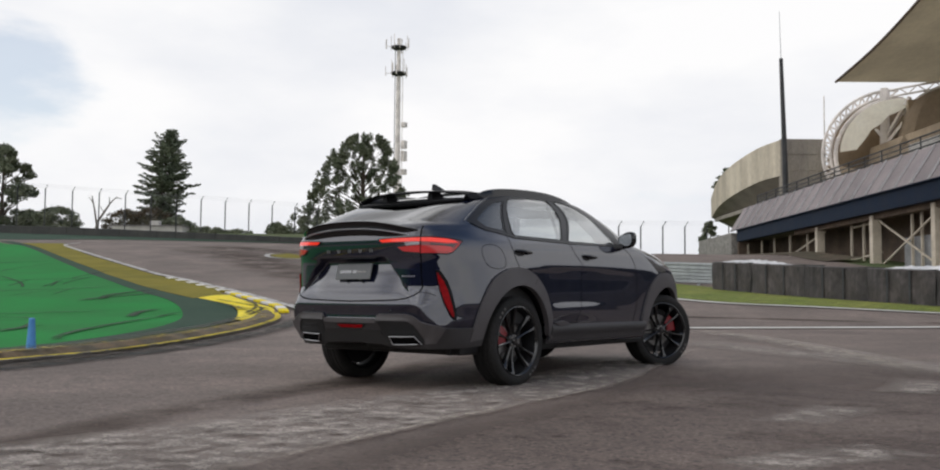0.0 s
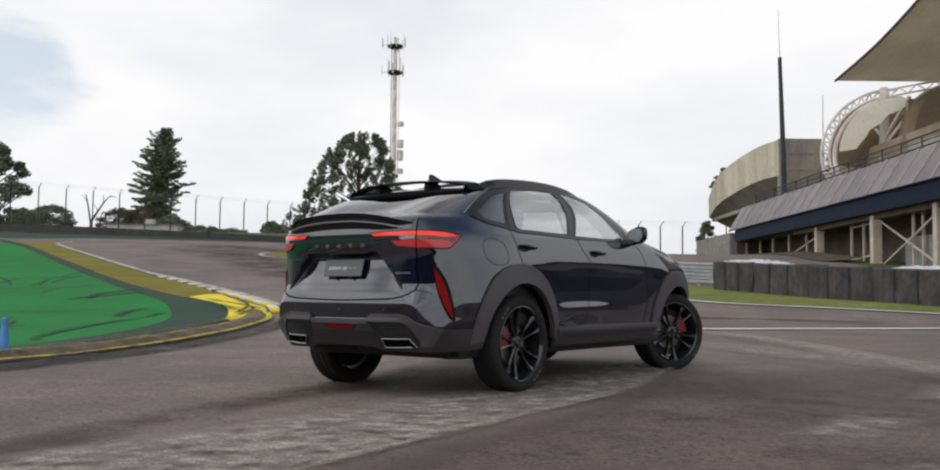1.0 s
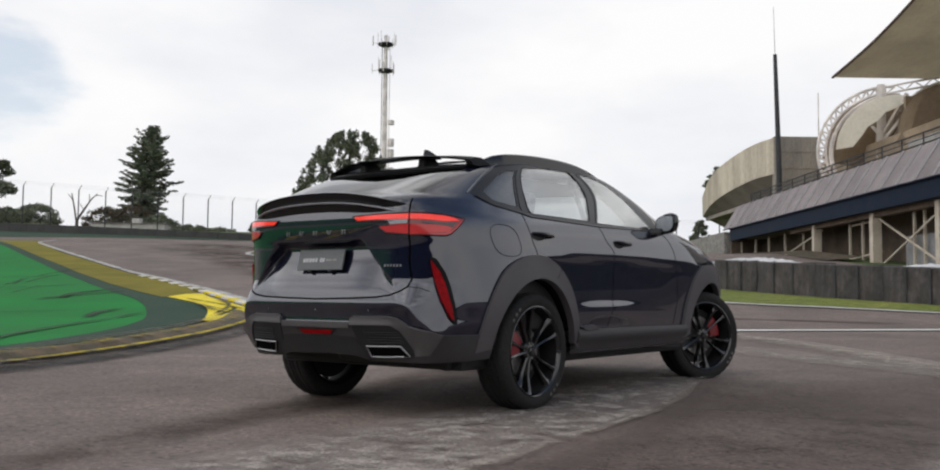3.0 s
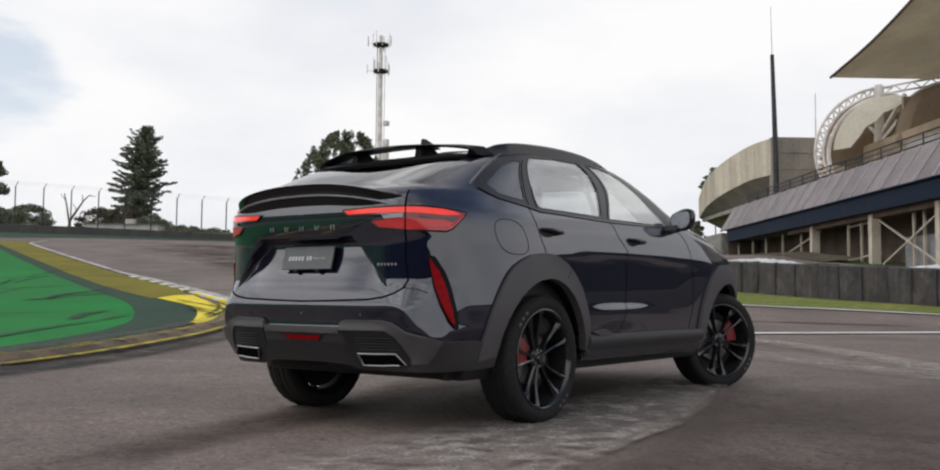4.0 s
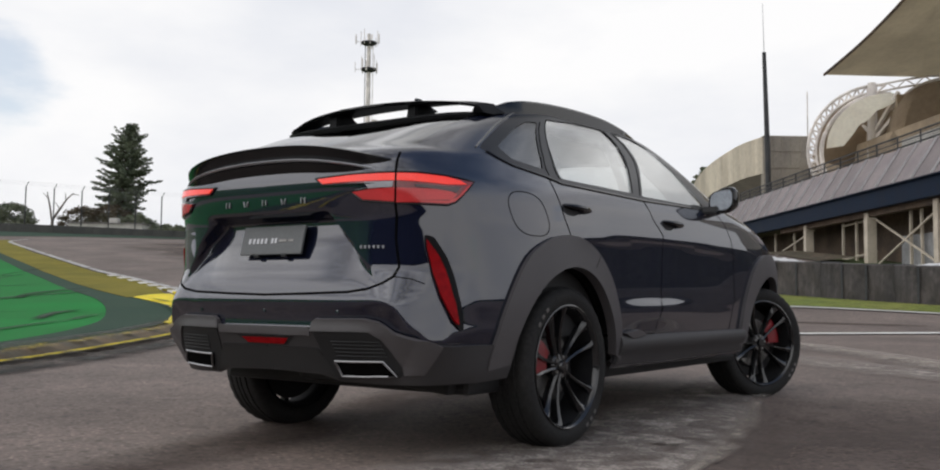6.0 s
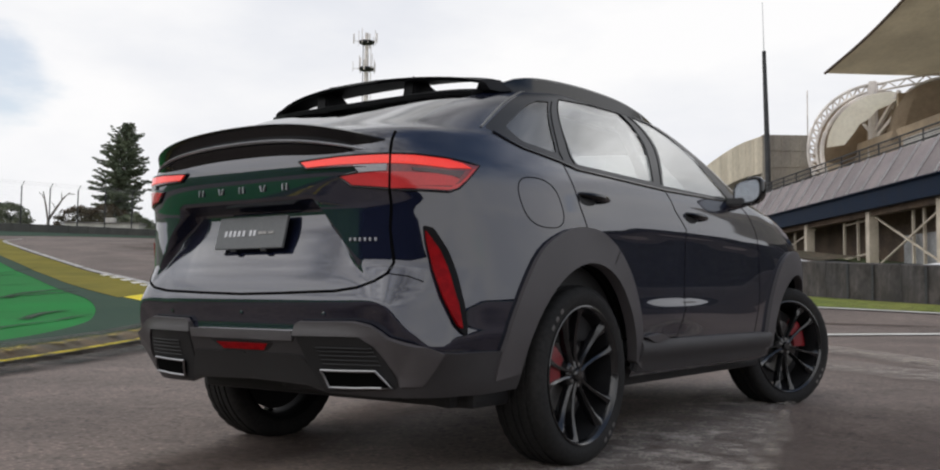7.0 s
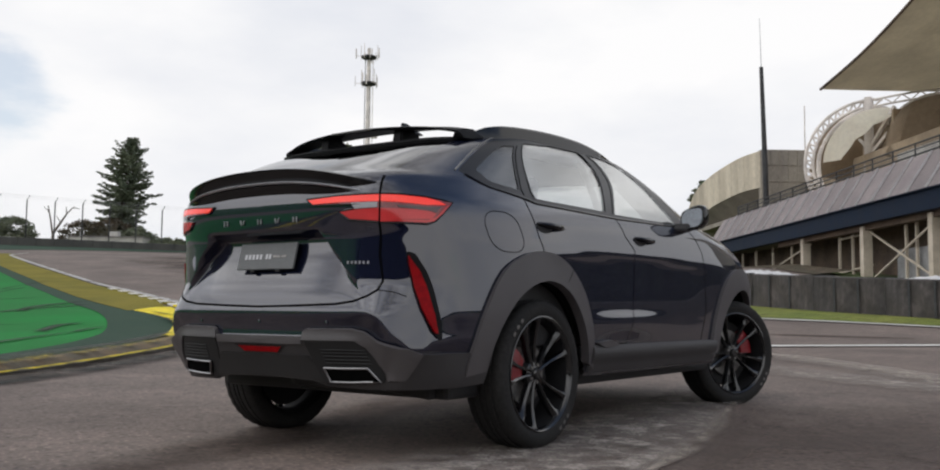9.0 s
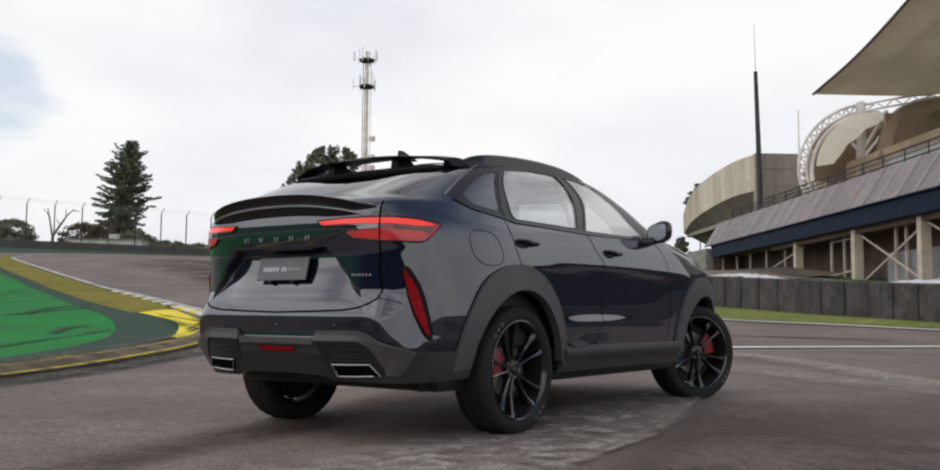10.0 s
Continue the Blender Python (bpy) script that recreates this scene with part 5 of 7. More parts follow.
NOSE_Y = ((0.24, 3.40), (0.32, 3.52), (0.45, 3.62), (0.65, 3.67), (0.80, 3.67), (0.92, 3.63), (1.00, 3.55), (1.06, 3.45), (1.12, 3.30), (1.17, 3.12), (1.21, 2.92), (1.25, 2.66),
          (1.29, 2.44), (1.35, 2.36), (1.45, 2.20), (1.55, 2.0), (1.62, 1.84), (1.66, 1.70), (1.70, 1.44))
STRAIGHT = ((0.24, 2.15), (1.10, 2.15), (1.24, 2.0), (1.32, 1.72), (1.50, 1.38), (1.62, 1.12), (1.70, 0.9))


def curve_at(table):
    """A smooth curve through a table of (z, value)."""
    zs, vs = np.array([t[0] for t in table]), np.array([t[1] for t in table])
    g = np.gradient(vs, zs)

    def f(z):
        i = int(np.clip(np.searchsorted(zs, z) - 1, 0, len(zs) - 2))
        h = zs[i + 1] - zs[i]
        t = min(1.0, max(0.0, (z - zs[i]) / h))
        t2, t3 = t * t, t * t * t
        lin = (vs[i + 1] - vs[i]) / h
        lo, hi = sorted((0.0, 3 * lin))
        g0, g1 = min(hi, max(lo, g[i])), min(hi, max(lo, g[i + 1]))
        return float((2 * t3 - 3 * t2 + 1) * vs[i] + (t3 - 2 * t2 + t) * h * g0 + (-2 * t3 + 3 * t2) * vs[i + 1] + (t3 - t2) * h * g1)
    return f


tail_y, half_w, nose_y, straight_y = curve_at(REAR_Y), curve_at(HALF_W), curve_at(NOSE_Y), curve_at(STRAIGHT)


def quarter(n, m, a, b):
    """A quarter outline, from (0, 1) to (1, 0), with its length when a wide and b long."""
    th = np.linspace(0, math.pi / 2, 4001)
    x, y = np.sin(th) ** (2 / n), np.cos(th) ** (2 / m)
    ln = np.concatenate(([0], np.cumsum(np.hypot(np.diff(x) * a, np.diff(y) * b))))
    return ln, x, y


MID_Y = 0.45
_tl, _tx, _ty = quarter(5.2, 3.7, 0.95, 1.5)
_nl, _nx, _ny = quarter(3.3, 2.5, 0.95, 1.5)
S1 = float(_tl[-1])
S2 = S1 + 1.65
S3 = S2 + float(_nl[-1])


def smoothstep(a, b, v):
    t = min(1.0, max(0.0, (v - a) / (b - a)))
    return t * t * (3 - 2 * t)


def bell(v, c, w):
    return math.exp(-((v - c) / w) ** 2)


def skin(s, z):
    """The place on the right half of the skin."""
    w, y2 = half_w(z), straight_y(z)
    if s <= S1:
        x = w * float(np.interp(s, _tl, _tx))
        y = MID_Y - (MID_Y - tail_y(z)) * float(np.interp(s, _tl, _ty))
    elif s <= S2:
        x, y = w, MID_Y + (y2 - MID_Y) * (s - S1) / (S2 - S1)
    else:
        k = S3 - s
        x = w * float(np.interp(k, _nl, _nx))
        y = y2 + (nose_y(z) - y2) * float(np.interp(k, _nl, _ny))
    # sculpting of the doors, the hips and the tail
    if z < 1.3:
        door = smoothstep(-0.15, 0.25, y) * (1 - smoothstep(1.75, 2.3, y))
        rise = 0.05 * bell(y, 1.05, 0.75)
        x -= door * 0.006 * smoothstep(1.0 + rise, 0.94 + rise, z) * smoothstep(0.66, 0.95, z)
        x += door * bell(y, 0.95, 0.36) * (0.013 * smoothstep(0.690 + 0.3 * rise, 0.645 + 0.3 * rise, z) - 0.010 * smoothstep(0.63, 0.52, z))
        out = smoothstep(0.0, 0.4, x)
        x += out * 0.018 * bell(y, 2.72, 0.5) * bell(z, 0.88, 0.22)
        # broad hips over the rear wheels, facing a little up
        x += out * 0.036 * bell(y, -0.12, 0.50) * bell(z, 0.70, 0.30) * (1 - smoothstep(0.15, 0.55, y))
    if y < -0.6 and z < 1.12:
        lim = 0.39 + 0.85 * max(0.0, 1.055 - z)
        inside = 1 - smoothstep(lim - 0.02, lim + 0.02, x)
        y += inside * 0.085 * smoothstep(0.74, 1.045, z) * (1 - smoothstep(1.05, 1.085, z))
        # a facet runs down the bumper corner from the gate to the cladding, facing a little up
        crease = 0.705 - 0.180 * smoothstep(-1.04, -0.83, y)
        corner = smoothstep(0.50, 0.74, x) * (1 - smoothstep(-0.79, -0.64, y))
        plain = tail_y(0.73) + (tail_y(z) - tail_y(crease) if z < crease else 0.0) if z < 0.73 else tail_y(z)
        y += corner * (plain - tail_y(z)) * float(np.interp(s, _tl, _ty))
        swell = 0.0
        for dz in (-0.014, -0.007, 0.0, 0.007, 0.014):
            full = min(1.0, max(0.0, (0.835 - z - dz) / (0.835 - crease)))
            fall = min(1.0, max(0.0, (crease - z - dz) / 0.13))
            swell += 0.0112 * (full - 0.8 * fall) * corner
        y -= 0.85 * swell
        x += 0.55 * swell
    return x, y, z


def skin_normal(s, z):
    e = 0.004
    a, b = np.array(skin(max(0, s - e), z)), np.array(skin(min(S3, s + e), z))
    c, d = np.array(skin(s, max(0.24, z - e))), np.array(skin(s, min(1.70, z + e)))
    n = np.cross(b - a, d - c)
    if s < 1e-4:
        n[0] = 0.0
    return n / (np.linalg.norm(n) + 1e-12)


def s_from_x(x, z):
    """Where on the tail the skin is x metres out."""
    lo, hi = 0.0, S1
    for _ in range(40):
        mid = (lo + hi) / 2
        lo, hi = (mid, hi) if skin(mid, z)[0] < x else (lo, mid)
    return lo


def s_from_y(y, z):
    """Where along the side the skin is at y."""
    lo, hi = 0.0, S3
    for _ in range(40):
        mid = (lo + hi) / 2
        lo, hi = (mid, hi) if skin(mid, z)[1] < y else (lo, mid)
    return lo


def s_from_nose(x, z):
    """Where on the nose the skin is x metres out."""
    lo, hi = S2, S3
    for _ in range(40):
        mid = (lo + hi) / 2
        lo, hi = (mid, hi) if skin(mid, z)[0] > x else (lo, mid)
    return lo


def T(x, z):
    return (s_from_x(x, z), z)


def Y(y, z):
    return (s_from_y(y, z), z)


def N(x, z):
    return (s_from_nose(x, z), z)


# car materials
M_PAINT = material("dark_navy_metallic_paint", (0.0062, 0.0084, 0.0235), (0.0072, 0.0098, 0.027), 1.2, 0.38, 0.5, fine=1200, fine_mix=0.2, coat=1.0, specular=0.08)
M_PAINT.node_tree.nodes["Principled BSDF"].inputs["Coat IOR"].default_value = 1.95
M_GLOSS = material("gloss_black_trim", (0.004, 0.004, 0.005), (0.006, 0.006, 0.007), 2.0, 0.12, fine=60, fine_mix=0.1, coat=0.15, specular=0.4)
M_CLAD = material("grey_grained_plastic", (0.03485, 0.0323, 0.034), (0.0425, 0.03995, 0.04165), 3.0, 0.52, fine=420, fine_mix=0.15, bump=0.25, bump_dist=0.0008)
M_CLAD_PALE = material("satin_grey_plastic", (0.070, 0.064, 0.067), (0.085, 0.078, 0.081), 3.0, 0.46, fine=420, fine_mix=0.12, bump=0.2, bump_dist=0.0008)
M_CLAD_DARK = material("dark_grained_plastic", (0.0147, 0.014, 0.0147), (0.0189, 0.01785, 0.01855), 3.0, 0.55, fine=420, fine_mix=0.15, bump=0.25, bump_dist=0.0008)
M_FRAME = material("satin_black_frame", (0.008, 0.008, 0.010), (0.011, 0.011, 0.013), 3.0, 0.30, fine=90, fine_mix=0.1, specular=0.4)
M_BLACK = material("matt_black_plastic", (0.010, 0.010, 0.011), (0.014, 0.014, 0.015), 3.0, 0.6, fine=200, fine_mix=0.15)
M_GAP = material("panel_gap", (0.002, 0.002, 0.002), (0.003, 0.003, 0.003), 3.0, 0.95, specular=0.05)
M_RUBBER = material("tyre_rubber", (0.0168, 0.01656, 0.0162), (0.0252, 0.024, 0.0234), 4.0, 0.72, fine=60, fine_mix=0.25, bump=0.2, bump_dist=0.002, specular=0.25)
M_RIM = material("gloss_black_alloy", (0.006, 0.006, 0.007), (0.009, 0.009, 0.010), 6.0, 0.20, 0.0, fine=120, fine_mix=0.1, coat=0.7, specular=0.5)
M_BARREL = material("satin_black_barrel", (0.010, 0.010, 0.011), (0.014, 0.014, 0.015), 6.0, 0.75, fine=120, fine_mix=0.1, specular=0.1)
M_DISC = material("brake_disc_steel", (0.30, 0.29, 0.28), (0.20, 0.19, 0.185), 8.0, 0.4, 0.9, fine=120)
M_CALIPER = material("red_caliper_paint", (0.21, 0.005, 0.010), (0.17, 0.004, 0.008), 6.0, 0.35, fine=90, fine_mix=0.1)
M_CHROME = material("satin_chrome", (0.36, 0.36, 0.37), (0.30, 0.30, 0.31), 5.0, 0.28, 1.0, fine=90, fine_mix=0.06)
M_SATIN = material("satin_grey_edge", (0.4, 0.4, 0.42), (0.32, 0.32, 0.34), 4.0, 0.3, 0.3, fine=90, fine_mix=0.08)
M_SATIN_DARK = material("satin_grey_moulding", (0.16, 0.155, 0.15), (0.12, 0.118, 0.115), 4.0, 0.35, 0.2, fine=90, fine_mix=0.08)
M_LENS = material("dark_red_lens", (0.22, 0.012, 0.014), (0.17, 0.008, 0.010), 5.0, 0.10, fine=90, fine_mix=0.2, coat=1.0)
M_HOUSING = material("black_lamp_housing", (0.004, 0.004, 0.005), (0.006, 0.006, 0.007), 3.0, 0.5, fine=200, fine_mix=0.1, specular=0.15)
M_LENS_DARK = material("smoked_red_lens", (0.06, 0.006, 0.008), (0.04, 0.004, 0.006), 5.0, 0.12, fine=90, fine_mix=0.2, coat=1.0)
M_REFLECTOR = material("red_reflector", (0.30, 0.002, 0.005), (0.22, 0.001, 0.004), 30.0, 0.35, fine=400, fine_mix=0.3, specular=0.1)
M_PLATE = material("dark_grey_show_plate", (0.0935, 0.0986, 0.102), (0.1105, 0.1156, 0.119), 6.0, 0.45, fine=90, fine_mix=0.08)
M_SEAT = material("black_leather", (0.020, 0.020, 0.022), (0.028, 0.028, 0.030), 5.0, 0.5, fine=150, bump=0.2)
M_TRIM = material("grey_pillar_lining", (0.30, 0.29, 0.28), (0.24, 0.235, 0.225), 3.0, 0.8, fine=200)
M_LINER = material("grey_headliner", (0.62, 0.61, 0.59), (0.55, 0.54, 0.52), 3.0, 0.95, fine=200)


def glowing(name, colour, strength, base):
    m = material(name, base, tuple(v * 0.8 for v in base), 8.0, 0.12, fine=120, fine_mix=0.1, coat=0.35)
    b = m.node_tree.nodes["Principled BSDF"]
    b.inputs["Emission Color"].default_value = (*colour, 1)
    b.inputs["Emission Strength"].default_value = strength
    return m


M_LED = glowing("lit_red_tail_lamp", (1.0, 0.040, 0.020), 0.56, (0.5, 0.02, 0.015))
M_LED_DIM = glowing("dim_red_tail_lamp", (1.0, 0.10, 0.10), 0.16, (0.34, 0.014, 0.017))


def window_glass(name, tint, rough=0.0, gain=0.9, base=0.12):
    """Tinted glass: looked through, with a mirror gloss that grows towards grazing angles."""
    m = bpy.data.materials.new(name)
    m.use_nodes = True
    nt = m.node_tree
    nt.nodes.clear()
    out = nt.nodes.new("ShaderNodeOutputMaterial")
    clear = nt.nodes.new("ShaderNodeBsdfTransparent")
    clear.inputs["Color"].default_value = (*tint, 1)
    gloss = nt.nodes.new("ShaderNodeBsdfGlossy")
    gloss.inputs["Roughness"].default_value = rough
    lw = nt.nodes.new("ShaderNodeLayerWeight")
    lw.inputs["Blend"].default_value = 0.5
    power = nt.nodes.new("ShaderNodeMath")
    power.operation = "POWER"
    power.inputs[1].default_value = 4.0
    nt.links.new(lw.outputs["Facing"], power.inputs[0])
    fr = nt.nodes.new("ShaderNodeMath")
    fr.operation = "MULTIPLY_ADD"
    fr.inputs[1].default_value, fr.inputs[2].default_value = gain, base
    nt.links.new(power.outputs[0], fr.inputs[0])
    mix = nt.nodes.new("ShaderNodeMixShader")
    nt.links.new(fr.outputs[0], mix.inputs[0])
    nt.links.new(clear.outputs[0], mix.inputs[1])
    nt.links.new(gloss.outputs[0], mix.inputs[2])
    nt.links.new(mix.outputs[0], out.inputs["Surface"])
    return m


M_GLASS = window_glass("tinted_window_glass", (0.86, 0.88, 0.87), base=0.26)
M_PRIVACY = window_glass("dark_privacy_glass", (0.30, 0.31, 0.32), base=0.16)
M_BACKLIGHT = window_glass("dark_curved_backlight", (0.10, 0.10, 0.12), 0.02, 0.9, 0.16)

from mathutils.geometry import delaunay_2d_cdt

car = thing("car", "dark navy coupe SUV with grey plastic cladding, parked on asphalt", "car")


def dense(poly, step=0.03, closed=True):
    out = []
    pts = list(poly) + ([poly[0]] if closed else [])
    for (a, b), (c, d) in zip(pts, pts[1:]):
        n = max(1, int(math.hypot(c - a, d - b) / step))
        out += [(a + (c - a) * k / n, b + (d - b) * k / n) for k in range(n)]
    if not closed:
        out.append(pts[-1])
    return out


def rounded(poly, r=0.02):
    """The polygon with its corners cut round."""
    out = []
    n = len(poly)
    for i in range(n):
        p, a, b = (np.array(poly[(i + k) % n], float) for k in (0, -1, 1))
        ra, rb = min(r, np.linalg.norm(a - p) * 0.45), min(r, np.linalg.norm(b - p) * 0.45)
        q0, q1 = p + (a - p) / (np.linalg.norm(a - p) + 1e-9) * ra, p + (b - p) / (np.linalg.norm(b - p) + 1e-9) * rb
        for t in (0, 0.33, 0.67, 1):
            out.append(tuple((1 - t) ** 2 * q0 + 2 * t * (1 - t) * p + t * t * q1))
    return out


def within(poly):
    px, pz = np.array([p[0] for p in poly]), np.array([p[1] for p in poly])
    qx, qz = np.roll(px, -1), np.roll(pz, -1)

    def f(x, z):
        c = (pz > z) != (qz > z)
        xx = px + (z - pz) / np.where(qz == pz, 1e-12, qz - pz) * (qx - px)
        return bool(np.count_nonzero(c & (x < xx)) % 2)
    return f


def shell_mesh(name, tris, pts, mirror, mat, parent, label="", off=0.0, both=False, thick=0.0):
    """Triangles over (s, z) points laid on the skin, as one mesh."""
    used = sorted({i for t in tris for i in t})
    idx = {u: k for k, u in enumerate(used)}
    verts, norms = [], []
    for u in used:
        s, z = pts[u]
        p, n = np.array(skin(s, z)), np.array(skin_normal(s, z))
        verts.append(p + n * off)
        norms.append(n)
    faces = [tuple(idx[i] for i in t) for t in tris]
    if mirror:
        verts = [v * (-1, 1, 1) for v in verts]
        norms = [n * (-1, 1, 1) for n in norms]
        faces = [f[::-1] for f in faces]
    if both:
        k = len(verts)
        verts += [v * (-1, 1, 1) for v in verts]
        norms += [n * (-1, 1, 1) for n in norms]
        faces += [tuple(i + k for i in f[::-1]) for f in faces]
    if thick:
        k = len(verts)
        verts += [v - n * thick for v, n in zip(verts, norms)]
        norms += [-n for n in norms]
        faces += [tuple(i + k for i in f[::-1]) for f in faces]
    ob = mesh_object(name, verts, faces, mat, parent, True, label)
    ob.data.normals_split_custom_set_from_vertices([tuple(n) for n in norms])
    return ob


def panel(name, poly, off, mat, parent, label="", depth=0.02, step=0.03, centre=False, sides=(False, True), swell=None):
    """A raised patch of the skin with edges going in; one a side, or one across the middle. Returns the right-hand (or only) one."""
    ring = dense(poly, step)
    ins = within(ring)
    xs, zs = [p[0] for p in ring], [p[1] for p in ring]
    pts = [Vector(p) for p in ring]
    edges = [(i, (i + 1) % len(ring)) for i in range(len(ring))]
    ra = np.array(ring)
    for s in np.arange(min(xs) + step / 2, max(xs), step):
        for z in np.arange(min(zs) + step / 2, max(zs), step):
            if ins(s, z) and np.min(np.hypot(ra[:, 0] - s, ra[:, 1] - z)) > step * 0.4:
                pts.append(Vector((s, z)))
    vs, _, fs, *_ = delaunay_2d_cdt(pts, edges, [], 0, 1e-6)
    tris = []
    for f in fs:
        c = sum((vs[i] for i in f), Vector((0, 0))) / len(f)
        if ins(c.x, c.y):
            a, b, d = (vs[i] for i in f)
            tris.append(tuple(f) if (b - a).cross(d - a) > 0 else tuple(f)[::-1])
    count = {}
    for t in tris:
        for e in ((t[0], t[1]), (t[1], t[2]), (t[2], t[0])):
            count[e] = 1
    rim = [e for e in count if (e[1], e[0]) not in count and not (centre and vs[e[0]].x < 1e-4 and vs[e[1]].x < 1e-4)]
    P, Q, NN = [], [], []
    for v in vs:
        p, n = np.array(skin(v.x, v.y)), np.array(skin_normal(v.x, v.y))
        o = off + (swell(v.x, v.y) if swell else 0)
        P.append(p + n * o)
        Q.append(p + n * (o - depth))
        NN.append(n)
    k = len(P)
    verts = P + Q
    faces = list(tris) + [(e[0] + k, e[1] + k, e[1], e[0]) for e in rim]
    made = []
    jobs = [("c",)] if centre else [(m,) for m in sides]
    for (m,) in jobs:
        if m == "c":
            vv = [tuple(v) for v in verts] + [(-v[0], v[1], v[2]) for v in verts]
            ff = faces + [tuple(i + 2 * k for i in f[::-1]) for f in faces]
        elif m:
            vv, ff = [(-v[0], v[1], v[2]) for v in verts], [f[::-1] for f in faces]
        else:
            vv, ff = [tuple(v) for v in verts], faces
        par = parent[m] if isinstance(parent, dict) else parent
        ob = mesh_object(name, vv, ff, mat, par, True, label)
        if m == "c":
            weld = bmesh.new()
            weld.from_mesh(ob.data)
            bmesh.ops.remove_doubles(weld, verts=weld.verts, dist=1e-5)
            weld.to_mesh(ob.data)
            weld.free()
        ob.data.set_sharp_from_angle(angle=radians(35))
        made.append(ob)
    return made[0] if len(made) == 1 else {False: made[0], True: made[-1]}


def groove(line, width=0.006, off=0.0012, parent=None, sides=(False, True), centre=False, mat=None, name="shut_line"):
    """A thin dark gap along a line of (s, z)."""
    pts = dense(line, 0.02, False)
    V3, F = [], []
    p3 = [np.array(skin(*p)) for p in pts]
    for i, p in enumerate(pts):
        t = p3[min(i + 1, len(pts) - 1)] - p3[max(i - 1, 0)]
        n = np.array(skin_normal(*p))
        sd = np.cross(n, t)
        sd /= np.linalg.norm(sd) + 1e-12
        V3 += [p3[i] + n * off + sd * width / 2, p3[i] + n * off - sd * width / 2]
    F = [(2 * i, 2 * i + 1, 2 * i + 3, 2 * i + 2) for i in range(len(pts) - 1)]
    if centre:
        k = len(V3)
        mesh_object(name, V3 + [v * (-1, 1, 1) for v in V3], F + [tuple(i + k for i in f[::-1]) for f in F], mat or M_GAP, parent)
        return
    for m in sides:
        mesh_object(name, [v * ((-1, 1, 1) if m else (1, 1, 1)) for v in V3], [f[::-1] for f in F] if m else F, mat or M_GAP, parent[m] if isinstance(parent, dict) else parent)


def bead(name, line, r, off, mat, parent, closed=False, sides=(False, True), n=6, label=""):
    """A thin round moulding along a line of (s, z)."""
    pts = dense(line, 0.03, closed)
    if closed:
        pts.append(pts[0])
    p3 = [np.array(skin(*p)) + np.array(skin_normal(*p)) * off for p in pts]
    for m in sides:
        bm = bmesh.new()
        add_tube(bm, [Vector(p * ((-1, 1, 1) if m else (1, 1, 1))) for p in p3], r, n)
        part(name, bm, mat, parent[m] if isinstance(parent, dict) else parent, label, True)


# --- outlines on the skin ---
WHEEL_Z, WHEELBASE = 0.365, 2.738
GATE = [T(0.0, 0.722), T(0.245, 0.727), T(0.50, 0.735), T(0.60, 0.748), T(0.665, 0.772), T(0.700, 0.80), T(0.712, 0.84), T(0.700, 0.96), T(0.702, 1.10), T(0.700, 1.23), T(0.685, 1.33)]
REAR_GLASS = [T(0.0, 1.372), T(0.69, 1.366), T(0.665, 1.42), T(0.635, 1.52), T(0.618, 1.615), T(0.0, 1.628)]
TOP_BLACK = [T(0.0, 1.630), T(0.619, 1.617), T(0.615, 1.65), T(0.60, 1.699), T(0.0, 1.699)]
QUARTER = rounded([Y(-0.40, 1.408), Y(-0.16, 1.535), Y(-0.03, 1.585), Y(0.075, 1.596), Y(-0.11, 1.325), Y(-0.34, 1.352)], 0.025)
REAR_WIN = rounded([Y(0.185, 1.628), Y(0.50, 1.655), Y(0.80, 1.660), Y(0.735, 1.283), Y(0.02, 1.292)], 0.02)
FRONT_WIN = rounded([Y(0.93, 1.660), Y(1.14, 1.650), Y(1.30, 1.605), Y(1.45, 1.52), Y(1.66, 1.325), Y(1.70, 1.272), Y(0.865, 1.275)], 0.02)
FRAME = rounded([Y(-0.53, 1.388), Y(-0.37, 1.478), Y(-0.20, 1.563), Y(-0.06, 1.617), Y(0.15, 1.655), Y(0.55, 1.685), Y(0.95, 1.688), Y(1.22, 1.676), Y(1.42, 1.632), Y(1.63, 1.53), Y(1.81, 1.385), Y(1.88, 1.262),
                 Y(0.86, 1.252), Y(0.0, 1.268), Y(-0.12, 1.290), Y(-0.36, 1.322)], 0.02)
WINDSHIELD = [N(0.0, 1.315), N(0.70, 1.315), N(0.76, 1.33), N(0.70, 1.47), N(0.60, 1.64), N(0.54, 1.675), N(0.0, 1.682)]
REAR_DOOR = [Y(-0.105, 1.285), Y(-0.07, 1.175), Y(-0.04, 1.085), Y(0.0, 0.998), Y(0.10, 0.97), Y(0.25, 0.90), Y(0.40, 0.76), Y(0.47, 0.60), Y(0.485, 0.52), Y(0.92, 0.515), Y(1.0, 0.66), Y(1.02, 0.85), Y(1.03, 1.06), Y(0.92, 1.15), Y(0.84, 1.255)]
FRONT_DOOR = [Y(0.84, 1.255), Y(0.92, 1.15), Y(1.03, 1.06), Y(1.02, 0.85), Y(1.0, 0.66), Y(0.92, 0.515), Y(2.0, 0.51), Y(2.08, 0.70), Y(2.06, 0.95), Y(1.98, 1.15), Y(1.80, 1.258)]


def arch_line(yc, r, z0, top=1.0, n=28):
    out = []
    for k in range(n + 1):
        a = math.pi * k / n
        y, z = yc - r * math.cos(a), WHEEL_Z + r * top * math.sin(a)
        if z >= z0:
            out.append((y, z))
    return out


